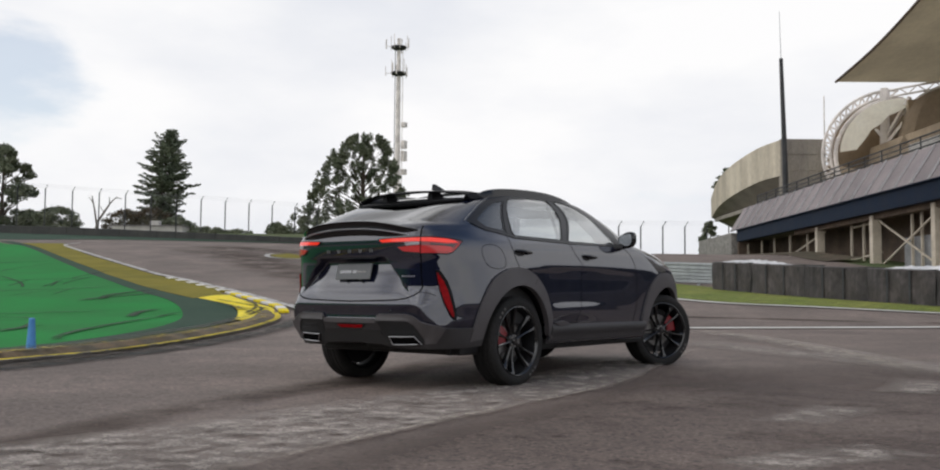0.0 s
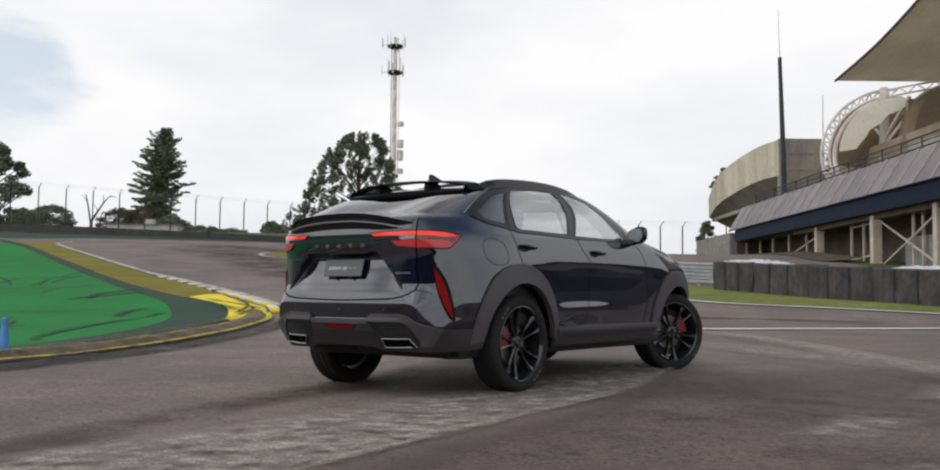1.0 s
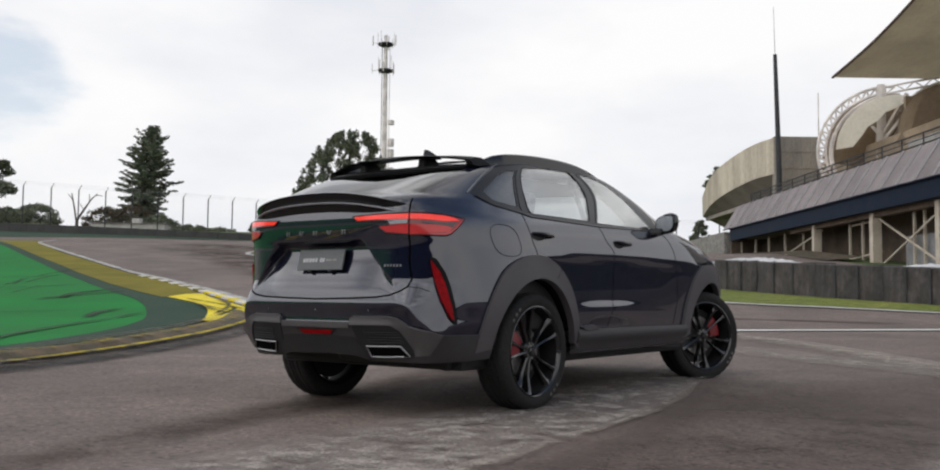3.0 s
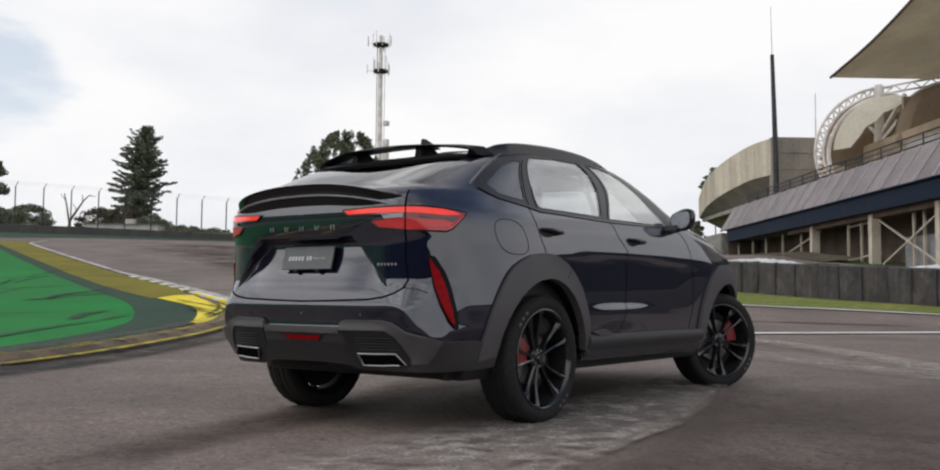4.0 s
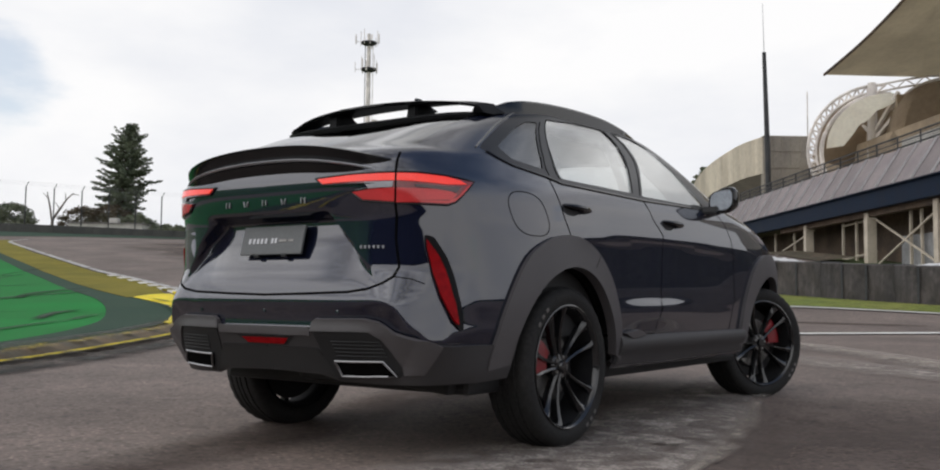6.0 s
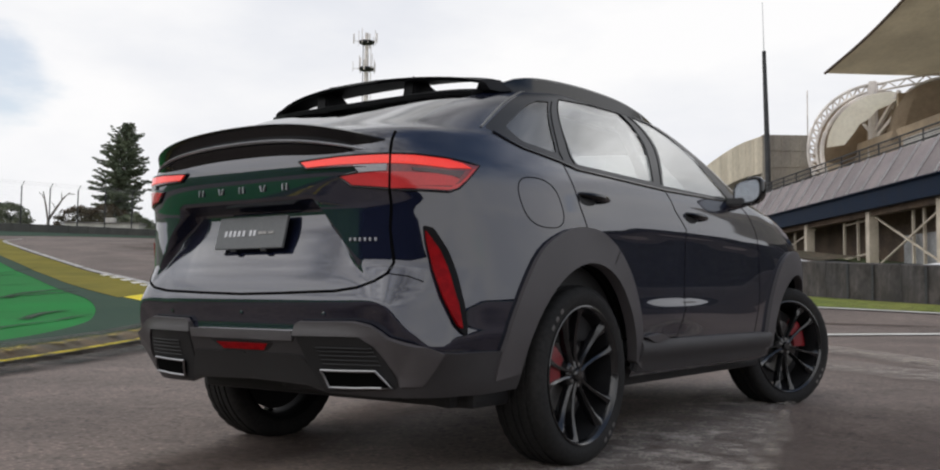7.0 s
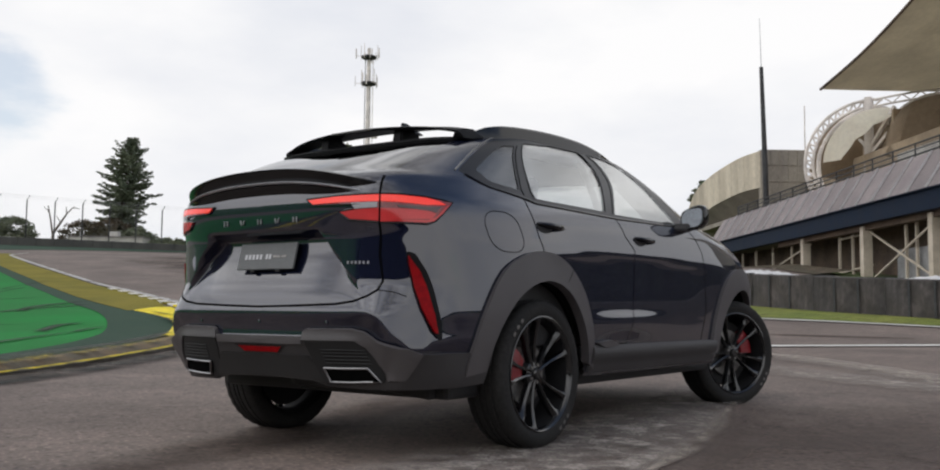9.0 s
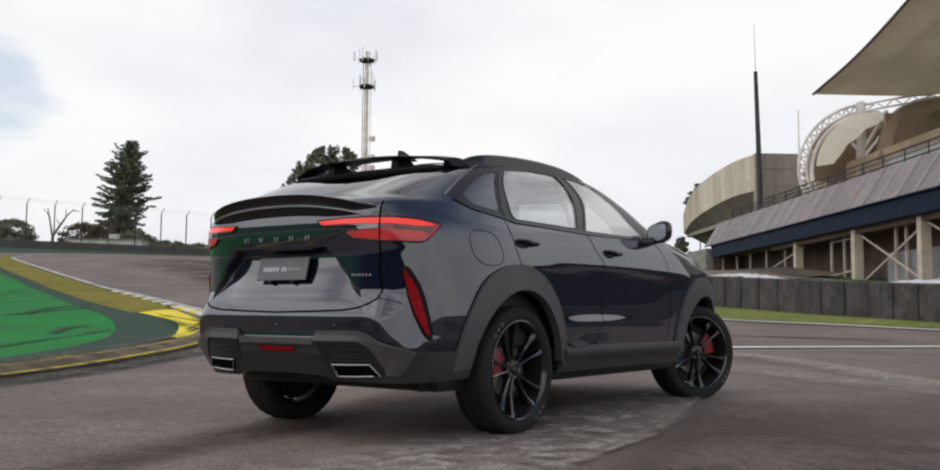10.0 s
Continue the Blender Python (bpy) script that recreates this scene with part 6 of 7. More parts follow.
def wheel_cut(yc, r):
    pts = arch_line(yc, r, 0.245, 1.075)
    return [Y(pts[0][0] + 0.01, 0.24)] + [Y(*p) for p in pts] + [Y(pts[-1][0] - 0.01, 0.24)]


CUTS = [wheel_cut(0.0, 0.469), wheel_cut(WHEELBASE, 0.469)]
CUTS = [[(s, max(z, 0.2401)) for s, z in c] for c in CUTS]

# --- the painted shell, cut along those outlines ---
REGIONS = [("cut", [(0.0, 0.24), (S3, 0.24), (S3, 0.335), (2.0, 0.345), (1.2, 0.352), (0.40, 0.360), (0.30, 0.385), (0.0, 0.392)]), ("cut", CUTS[0]), ("cut", CUTS[1]), ("quarter_window", QUARTER), ("rear_door_window", REAR_WIN), ("front_door_window", FRONT_WIN), ("rear_window", REAR_GLASS), ("windshield", WINDSHIELD),
           ("window_frame", FRAME), ("roof_edge", TOP_BLACK), ("rear_door", REAR_DOOR), ("front_door", FRONT_DOOR), ("tailgate", GATE + [T(0.0, 1.371)])]
_pts, _edges = [], []
for _, poly in REGIONS:
    ring = dense(poly, 0.025)
    k = len(_pts)
    _pts += [Vector((min(S3, max(0.0, s)), min(1.70, max(0.24, z)))) for s, z in ring]
    _edges += [(k + i, k + (i + 1) % len(ring)) for i in range(len(ring))]
for s in np.concatenate((np.arange(0, 0.6, 0.02), np.arange(0.6, 1.3, 0.0135), np.arange(1.3, S3, 0.034), [S3])):
    for z in np.concatenate((np.arange(0.24, 1.70, 0.0135 if 0.6 <= s < 1.3 else 0.02 if s < 1.3 else 0.03), [1.70])):
        _pts.append(Vector((s, z)))
_vs, _, _fs, *_ = delaunay_2d_cdt(_pts, _edges, [], 0, 1e-5)
_tests = [(n, within(dense(p, 0.025))) for n, p in REGIONS]
_groups = {}
for f in _fs:
    a, b, c = (_vs[i] for i in f[:3])
    m = (a + b + c) / 3
    tri = tuple(f) if (b - a).cross(c - a) > 0 else tuple(f)[::-1]
    _groups.setdefault(next((n for n, t in _tests if t(m.x, m.y)), "body"), []).append(tri)
_P = [(v.x, v.y) for v in _vs]
SKIN_PARTS = {}
for mir in (False, True):
    for n, mt, lb in (("rear_door", M_PAINT, "painted rear door"), ("front_door", M_PAINT, "painted front door"), ("window_frame", M_FRAME, "black window frame")):
        SKIN_PARTS[n, mir] = shell_mesh(n, _groups[n], _P, mir, mt, car, lb)
    shell_mesh("window", _groups["quarter_window"], _P, mir, M_PRIVACY, SKIN_PARTS["window_frame", mir], "dark quarter glass", -0.004, thick=0.004)
    shell_mesh("window", _groups["rear_door_window"], _P, mir, M_GLASS, SKIN_PARTS["rear_door", mir], "tinted window glass", -0.004, thick=0.004)
    shell_mesh("window", _groups["front_door_window"], _P, mir, M_GLASS, SKIN_PARTS["front_door", mir], "tinted window glass", -0.004, thick=0.004)
body = shell_mesh("body", _groups["body"], _P, False, M_PAINT, car, "dark navy painted shell", both=True)
gate = shell_mesh("tailgate", _groups["tailgate"], _P, False, M_PAINT, car, "dark navy tailgate with a recessed plate panel", both=True)
shell_mesh("rear_window", _groups["rear_window"], _P, False, M_BACKLIGHT, gate, "sloping dark rear window", -0.002, both=True, thick=0.004)
shell_mesh("windshield", _groups["windshield"], _P, False, M_GLASS, body, "windscreen", -0.002, both=True, thick=0.004)
shell_mesh("top_panel", _groups["roof_edge"], _P, False, M_GLOSS, gate, "gloss black panel under the roof spoiler", both=True)
# roof
ring = [skin(s, 1.70) for s in np.linspace(0, S3, 90)]
rv, rf = [], []
for t in np.linspace(0, 1, 9):
    for x, y, z in ring:
        rv.append((x * (1 - t), y, 1.70 + 0.032 * math.sin(t * math.pi / 2)))
for j in range(8):
    for i in range(89):
        rf.append((j * 90 + i, j * 90 + i + 1, (j + 1) * 90 + i + 1, (j + 1) * 90 + i))
k = len(rv)
mesh_object("roof", rv + [(-x, y, z) for x, y, z in rv], rf + [tuple(i + k for i in f[::-1]) for f in rf], M_GLOSS, car, True, "gloss black roof")
DOORS = {m: SKIN_PARTS["rear_door", m] for m in (False, True)}
FDOORS = {m: SKIN_PARTS["front_door", m] for m in (False, True)}
FRAMES = {m: SKIN_PARTS["window_frame", m] for m in (False, True)}

# --- gaps and mouldings ---
groove(GATE, 0.011, parent=gate, centre=True)
groove(REAR_DOOR[:10], 0.006, parent=DOORS)
groove(REAR_DOOR[9:], 0.006, parent=DOORS)
groove(FRONT_DOOR[6:], 0.006, parent=FDOORS)
groove([T(0.70, 0.80), T(0.76, 0.79), T(0.80, 0.77)], 0.004, parent=body)
FUEL = [Y(-0.325 + 0.135 * c - 0.03 * s, 1.095 + 0.10 * s) for c, s in ((math.copysign(abs(math.cos(a)) ** 0.75, math.cos(a)), math.copysign(abs(math.sin(a)) ** 0.75, math.sin(a))) for a in np.linspace(0, 2 * math.pi, 33))]
groove(FUEL, 0.004, parent=body, sides=(False,), name="fuel_flap_gap")
bead("window_moulding", [Y(-0.50, 1.372), Y(-0.36, 1.318), Y(-0.12, 1.286), Y(0.0, 1.264), Y(0.86, 1.248), Y(1.79, 1.258)], 0.006, 0.002, M_GLOSS, FRAMES)
bead("window_moulding", [Y(-0.545, 1.388), Y(-0.38, 1.482), Y(-0.21, 1.568), Y(-0.07, 1.622), Y(0.02, 1.640)], 0.005, 0.001, M_SATIN_DARK, FRAMES, label="thin satin moulding round the quarter glass")
for line in ([Y(0.10, 1.600), Y(-0.085, 1.300)], [Y(0.175, 1.62), Y(0.0, 1.29)]):
    bead("pillar_seal", line, 0.003, 0.0, M_GAP, FRAMES)
for line in ([Y(0.815, 1.655), Y(0.755, 1.285)], [Y(0.905, 1.655), Y(0.84, 1.277)]):
    bead("pillar_seal", line, 0.003, 0.0, M_GAP, FRAMES)
# roof rails
for m in (1, -1):
    bm = bmesh.new()
    pts = smooth_line([(0.640, -0.20, 1.640), (0.655, -0.06, 1.690), (0.664, 0.15, 1.720), (0.666, 0.5, 1.738), (0.662, 0.85, 1.735), (0.650, 1.12, 1.710), (0.640, 1.32, 1.672)], 26)
    rows = []
    for i, q in enumerate(pts):
        w = 0.016 * min(1, i / 3, (25 - i) / 3) + 0.003
        rows.append([bm.verts.new(((q.x + dx) * m, q.y, q.z + dz)) for dx, dz in ((-w, -0.085), (-w, -0.008), (-w * 0.5, 0), (w * 0.5, -0.002), (w, -0.012), (w * 1.1, -0.085))])
    for r0, r1 in zip(rows, rows[1:]):
        for j in range(5):
            bm.faces.new((r0[j], r0[j + 1], r1[j + 1], r1[j]))
    part("roof_rail", bm, M_GLOSS, car, "slim gloss black roof rail", True)

# --- tail ---
LAMP = [T(0.336, 1.224), T(0.52, 1.232), T(0.70, 1.238), T(0.76, 1.238), Y(-0.80, 1.231), Y(-0.726, 1.222), Y(-0.660, 1.212), Y(-0.715, 1.165), Y(-0.764, 1.119), Y(-0.80, 1.104), T(0.71, 1.106), T(0.572, 1.120), T(0.523, 1.158), T(0.60, 1.172),
        T(0.63, 1.190), T(0.374, 1.194)]
lamps = panel("tail_lamp", LAMP, 0.006, M_LENS, car, "dark red wrap-around tail lamp, lit", 0.02, 0.018)
bead("lamp_border", LAMP, 0.0045, 0.006, M_GLOSS, lamps, True)
BAR = [T(0.350, 1.219), T(0.52, 1.227), T(0.70, 1.232), T(0.76, 1.232), Y(-0.80, 1.224), Y(-0.74, 1.213), Y(-0.705, 1.197), Y(-0.80, 1.192), T(0.76, 1.200), T(0.70, 1.202), T(0.52, 1.201), T(0.378, 1.199)]
panel("light_bar", BAR, 0.011, M_LED, lamps, "glowing red light bar", 0.006, 0.018)
LOWER = [T(0.535, 1.157), T(0.62, 1.166), T(0.70, 1.172), Y(-0.80, 1.168), Y(-0.76, 1.152), Y(-0.785, 1.128), T(0.75, 1.120), T(0.70, 1.115), T(0.58, 1.126)]
panel("lower_lens", LOWER, 0.010, M_LED_DIM, lamps, "softly lit red lower lens", 0.006, 0.018)
EDGE = [Y(-0.70, 1.194), Y(-0.685, 1.197), Y(-0.73, 1.155), Y(-0.775, 1.118), Y(-0.81, 1.111), T(0.76, 1.113), T(0.70, 1.111), T(0.70, 1.116), T(0.76, 1.120), Y(-0.80, 1.122), Y(-0.76, 1.140)]
panel("light_edge", EDGE, 0.011, M_LED_DIM, lamps, "", 0.006, 0.015)
panel("clear_lens", [T(0.585, 1.196), T(0.695, 1.199), T(0.695, 1.176), T(0.605, 1.170)], 0.009, M_SATIN, lamps, "clear silvery inner lens", 0.006, 0.015)
panel("dark_slot", [T(0.76, 1.188), Y(-0.80, 1.183), Y(-0.735, 1.186), Y(-0.765, 1.158), Y(-0.80, 1.164), T(0.765, 1.176)], 0.011, M_LENS_DARK, lamps, "dark slot in the lamp", 0.006, 0.012)
groove([T(0.702, 1.10), T(0.700, 1.24)], 0.008, 0.013, parent=lamps)
# corner reflectors in black housings
HOUSING = rounded([Y(-0.888, 0.978), Y(-0.856, 0.968), Y(-0.806, 0.885), Y(-0.778, 0.785), Y(-0.764, 0.685), Y(-0.756, 0.572), Y(-0.780, 0.580), Y(-0.812, 0.61), Y(-0.848, 0.71), Y(-0.864, 0.815), Y(-0.880, 0.913)], 0.012)
houses = panel("reflector_housing", HOUSING, 0.010, M_HOUSING, car, "gloss black corner housing", 0.02, 0.02)
REFL = rounded([Y(-0.884, 0.960), Y(-0.838, 0.886), Y(-0.811, 0.789), Y(-0.796, 0.688), Y(-0.788, 0.596), Y(-0.808, 0.612), Y(-0.847, 0.712), Y(-0.863, 0.815), Y(-0.879, 0.913)], 0.008)
panel("reflector", REFL, 0.022, M_REFLECTOR, houses, "tall red corner reflector", 0.012, 0.018)

# ducktail spoiler across the tail
PLAN = [(x, skin(s_from_x(x, 1.32), 1.32)[1]) for x in np.linspace(0, 0.70, 22)]


def tail_sweep(name, section, mat, label, ends=1.0):
    vv, ff = [], []
    full = [(-x, y) for x, y in PLAN[:0:-1]] + PLAN
    n = len(section)
    for x, y in full:
        f = abs(x) / 0.70
        drop = 0.085 * f ** 2.3
        shrink = 1 - ends * 0.75 * f ** 5
        for dy, z in section:
            vv.append((x, y + dy * shrink, 1.33 + (z - 1.33) * (1 - 0.25 * f ** 3) - drop))
    for i in range(len(full) - 1):
        for j in range(n):
            ff.append((i * n + j, i * n + (j + 1) % n, (i + 1) * n + (j + 1) % n, (i + 1) * n + j))
    ff += [tuple(range(n)), tuple(range(len(vv) - n, len(vv)))[::-1]]
    ob = mesh_object(name, vv, [f[::-1] for f in ff], mat, gate, True, label)
    ob.data.set_sharp_from_angle(angle=radians(30))
    return ob


tail_sweep("ducktail_spoiler", [(0.16, 1.372), (0.05, 1.384), (-0.045, 1.388), (-0.062, 1.382), (-0.055, 1.360), (-0.032, 1.322), (-0.015, 1.318), (0.10, 1.30)], M_GLOSS, "gloss black ducktail spoiler")
tail_sweep("spoiler_lip", [(0.06, 1.318), (-0.036, 1.313), (-0.047, 1.304), (-0.027, 1.264), (0.05, 1.255)], M_GLOSS, "lower edge of the spoiler")
tail_sweep("spoiler_trim", [(0.0, 1.324), (-0.052, 1.323), (-0.060, 1.317), (-0.052, 1.311), (0.0, 1.311)], M_SATIN, "thin bright edge of the spoiler")
# roof spoiler: blade, struts and end plates
bm = bmesh.new()
cols = []
for x in np.linspace(-0.63, 0.63, 27):
    f = abs(x) / 0.63
    te, le = -0.43 + 0.13 * f ** 2, -0.16
    zt = 1.685 - 0.027 * f ** 2 - 0.016 * f ** 6
    sec = [(le, zt + 0.022), (-0.24, zt + 0.016), (te + 0.02, zt + 0.002), (te, zt - 0.004), (te + 0.012, zt - 0.016), (-0.24, zt - 0.002), (le, zt + 0.010)]
    cols.append([bm.verts.new((x, y, z)) for y, z in sec])
for a, b in zip(cols, cols[1:]):
    for j in range(7):
        bm.faces.new((a[j], a[(j + 1) % 7], b[(j + 1) % 7], b[j]))
bm.faces.new(cols[0])
bm.faces.new(cols[-1][::-1])
wing = part("roof_spoiler", bm, M_HOUSING, car, "gloss black roof spoiler standing clear of the rear window", True)
for x in (-0.27, 0.27):
    bm = bmesh.new()
    lo = [bm.verts.new((x + dx, y, z)) for dx, y, z in ((-0.036, -0.37, 1.590), (0.036, -0.37, 1.590), (0.036, -0.20, 1.640), (-0.036, -0.20, 1.640))]
    hi = [bm.verts.new((x + dx, y, z)) for dx, y, z in ((-0.030, -0.36, 1.676), (0.030, -0.36, 1.676), (0.030, -0.26, 1.682), (-0.030, -0.26, 1.682))]
    bm.faces.new(lo[::-1])
    bm.faces.new(hi)
    for j in range(4):
        bm.faces.new((lo[j], lo[(j + 1) % 4], hi[(j + 1) % 4], hi[j]))
    bmesh.ops.bevel(bm, geom=bm.edges[:], offset=0.008, segments=2, affect="EDGES")
    part("strut", bm, M_HOUSING, wing, smooth=True)
for m in (-1, 1):
    # end plate: from the blade's tip down to the pillar, thinning forward into the roof
    bm = bmesh.new()
    rows = []
    for y, zt, zb, w in ((-0.31, 1.640, 1.624, 0.005), (-0.29, 1.650, 1.598, 0.010), (-0.22, 1.657, 1.598, 0.014), (-0.12, 1.664, 1.618, 0.014), (-0.02, 1.668, 1.645, 0.010), (0.06, 1.670, 1.662, 0.004)):
        lean = 0.30
        rows.append([bm.verts.new((m * (0.628 - lean * (zt - z) * q + dx), y, z)) for dx, z, q in ((-w, zt, 1), (w, zt - 0.004, 1), (w + 0.02, zb, -0.2), (-w - 0.045 * (zt - zb) / 0.068, zb, 0.0))])
    for r0, r1 in zip(rows, rows[1:]):
        for k in range(4):
            bm.faces.new((r0[k], r0[(k + 1) % 4], r1[(k + 1) % 4], r1[k]))
    bm.faces.new(rows[0])
    bm.faces.new(rows[-1][::-1])
    bmesh.ops.recalc_face_normals(bm, faces=bm.faces[:])
    bmesh.ops.bevel(bm, geom=bm.edges[:], offset=0.003, segments=2, affect="EDGES")
    part("end_plate", bm, M_HOUSING, wing, smooth=True)
panel("lower_blade", [T(0.0, 1.565), T(0.40, 1.565), T(0.61, 1.575), T(0.61, 1.600), T(0.40, 1.604), T(0.0, 1.606)], 0.012, M_HOUSING, wing, "black lower blade over the rear window", 0.02, 0.03, centre=True)
bm = bmesh.new()
add_box(bm, (0, -0.432, 1.674), (0.30, 0.008, 0.010), None, 0.002)
part("brake_light", bm, M_GLOSS, wing, "slim dark high brake light")
bm = bmesh.new()
vs_ = [bm.verts.new(p) for p in ((-0.03, 0.16, 1.735), (0.03, 0.16, 1.735), (0.012, -0.02, 1.735), (-0.012, -0.02, 1.735), (-0.006, 0.03, 1.792), (0.006, 0.03, 1.792), (0.005, -0.015, 1.790), (-0.005, -0.015, 1.790))]
for f in ((0, 1, 2, 3), (4, 5, 6, 7), (0, 1, 5, 4), (1, 2, 6, 5), (2, 3, 7, 6), (3, 0, 4, 7)):
    bm.faces.new([vs_[i] for i in f])
bmesh.ops.bevel(bm, geom=bm.edges[:], offset=0.004, segments=2, affect="EDGES")
part("aerial_fin", bm, M_GLOSS, car, "gloss black aerial fin", True)

# name badges as plain bars, and the show plate
for i in range(5):
    x = -0.25 + 0.125 * i
    y = skin(s_from_x(abs(x), 1.135), 1.135)[1]
    for a in ((0.010, 18), (-0.010, -18)) if i % 2 else ((0.011, 0), (-0.011, 0)):
        bm = bmesh.new()
        add_box(bm, (x + a[0], y - 0.003, 1.135), (0.0055, 0.006, 0.026), Matrix.Rotation(radians(a[1]), 4, "Y"), 0.0015)
        part("badge_bar", bm, M_CHROME, gate)
for i in range(6):
    x = 0.56 + 0.019 * i
    p = skin(s_from_x(x, 0.925), 0.925)
    bm = bmesh.new()
    add_box(bm, (p[0], p[1] - 0.004, 0.925), (0.009, 0.006, 0.013), Matrix.Rotation(radians(25), 4, "Z"), 0.001)
    part("badge_bar", bm, M_CHROME, gate)
bm = bmesh.new()
TILT = Matrix.Rotation(radians(-14), 4, "X")
add_box(bm, (0, -1.016, 0.968), (0.405, 0.012, 0.135), TILT, 0.004)
plate = part("show_plate", bm, M_PLATE, gate, "dark grey show plate")
for x, w in ((-0.145, 0.018), (-0.118, 0.018), (-0.091, 0.018), (-0.064, 0.018), (-0.037, 0.018), (0.005, 0.016), (0.028, 0.016), (0.075, 0.05), (0.125, 0.03)):
    bm = bmesh.new()
    add_box(bm, (x, -1.0235, 0.966), (w, 0.004, 0.026 if x < 0.05 else 0.012), TILT, 0.001)
    part("mark", bm, M_CHROME if x < 0.05 else M_DISC, plate)
for x in (-0.09, 0.09):
    bm = bmesh.new()
    add_box(bm, (x, -1.030, 0.897), (0.03, 0.012, 0.012), None, 0.003)
    part("plate_clip", bm, M_BLACK, plate)
for x in (-0.45, 0.0, 0.45):
    p = skin(s_from_x(abs(x), 0.65), 0.65)
    bm = bmesh.new()
    add_lathe(bm, [(0.0, -0.004), (0.009, -0.003), (0.010, 0.004)], 12, "Y", (x, p[1], 0.65))
    part("parking_sensor", bm, M_PAINT, car)

# --- plastic cladding ---
CLAD_C = [T(0.0, 0.575), T(0.30, 0.575), T(0.315, 0.60), T(0.33, 0.612), T(0.58, 0.618), T(0.645, 0.607), T(0.715, 0.565), Y(-0.90, 0.520), Y(-0.80, 0.512), Y(-0.50, 0.508), Y(-0.435, 0.50), Y(-0.455, 0.365), Y(-0.62, 0.352), T(0.70, 0.352), T(0.40, 0.356), T(0.30, 0.380), T(0.0, 0.388)]
clad = panel("rear_cladding", CLAD_C, 0.014, M_CLAD, car, "dark grey plastic rear bumper cladding", 0.03, 0.03, centre=True)
panel("bumper_edge", [T(0.0, 0.580), T(0.30, 0.580), T(0.30, 0.556), T(0.0, 0.556)], 0.024, M_CLAD_PALE, clad, "satin grey bumper ledge", 0.02, 0.03, centre=True)
HORN = [T(0.305, 0.570), T(0.315, 0.608), T(0.335, 0.624), T(0.59, 0.628), T(0.65, 0.616), T(0.72, 0.572), Y(-0.895, 0.528), Y(-0.86, 0.516), Y(-0.87, 0.40), T(0.71, 0.392), T(0.705, 0.43), T(0.69, 0.49), T(0.655, 0.548), T(0.61, 0.572), T(0.32, 0.570)]
panel("bumper_horn", HORN, 0.026, M_CLAD_PALE, clad, "satin grey bumper horn", 0.02, 0.02)
VENT = rounded([T(0.318, 0.568), T(0.61, 0.570), T(0.655, 0.546), T(0.69, 0.48), T(0.70, 0.385), T(0.39, 0.362), T(0.34, 0.45)], 0.015)
vents = panel("bumper_vent", VENT, 0.018, M_BLACK, clad, "black slatted bumper vent", 0.008, 0.025)
for z in (0.470, 0.486, 0.502, 0.518, 0.534):
    bead("vent_slat", [T(0.405 + (0.542 - z) * 0.2, z), T(0.56, z + 0.001), T(0.640 + (0.542 - z) * 0.3, z)], 0.0035, 0.020, M_BLACK, vents)
panel("lower_valance", rounded([T(0.0, 0.500), T(0.315, 0.500), T(0.345, 0.450), T(0.385, 0.372), T(0.30, 0.388), T(0.0, 0.396)], 0.01), 0.0185, M_CLAD_DARK, clad, "darker plastic lower valance", 0.008, 0.025, centre=True)
EXH = [T(0.405, 0.449), T(0.53, 0.451), T(0.642, 0.453), T(0.680, 0.394), T(0.55, 0.387), T(0.427, 0.385)]
pipes = panel("exhaust_trim", EXH, 0.023, M_GAP, clad, "chrome-edged rectangular exhaust trim", 0.01, 0.02)
bead("chrome_edge", EXH, 0.005, 0.029, M_CHROME, pipes, True)
CREFL = [T(0.0, 0.546), T(0.185, 0.546), T(0.125, 0.508), T(0.0, 0.508)]
panel("centre_recess", CREFL, 0.018, M_BLACK, clad, "", 0.006, 0.02, centre=True)
panel("centre_reflector", [T(0.0, 0.540), T(0.150, 0.540), T(0.118, 0.513), T(0.0, 0.513)], 0.022, M_REFLECTOR, clad, "red centre reflector", 0.006, 0.02, centre=True)


def flare(yc):
    outer = [(-0.580, 0.40), (-0.57, 0.50), (-0.50, 0.70), (-0.37, 0.895), (-0.20, 0.985), (-0.05, 1.008), (0.12, 0.990), (0.27, 0.92), (0.41, 0.79), (0.49, 0.62), (0.515, 0.50), (0.52, 0.385)]
    if yc > 1:
        outer = [(0.0 + y, z) for y, z in outer if not (y > 0.3 and z < 0.58)]
    outer = [(y, z) for y, z in ((p.x, p.y) for p in smooth_line(outer, 34))]
    inner = [(y - yc, z) for y, z in arch_line(yc, 0.465, 0.39, 1.06) if not (yc > 1 and y - yc > 0.3 and z < 0.60)]
    return [Y(yc + y, z) for y, z in outer] + [Y(yc + y, z) for y, z in inner[::-1]]


for yc in (0.0, WHEELBASE):
    fl = panel("wheel_arch_trim", flare(yc), 0.022, M_CLAD_PALE, car, "dark grey plastic wheel-arch trim", 0.05, 0.028)
    groove([Y(yc + 0.20, 0.86), Y(yc + 0.27, 0.93)], 0.004, 0.0235, parent=fl)
SILL = [Y(0.50, 0.515), Y(0.92, 0.512), Y(2.22, 0.505), Y(2.20, 0.372), Y(1.3, 0.366), Y(0.48, 0.372)]
sills = panel("sill_cladding", SILL, 0.020, M_CLAD, car, "dark grey plastic sill cladding", 0.04, 0.02, swell=lambda s, z: 0.018 * smoothstep(0.512, 0.485, z) - 0.020 * smoothstep(0.455, 0.40, z))
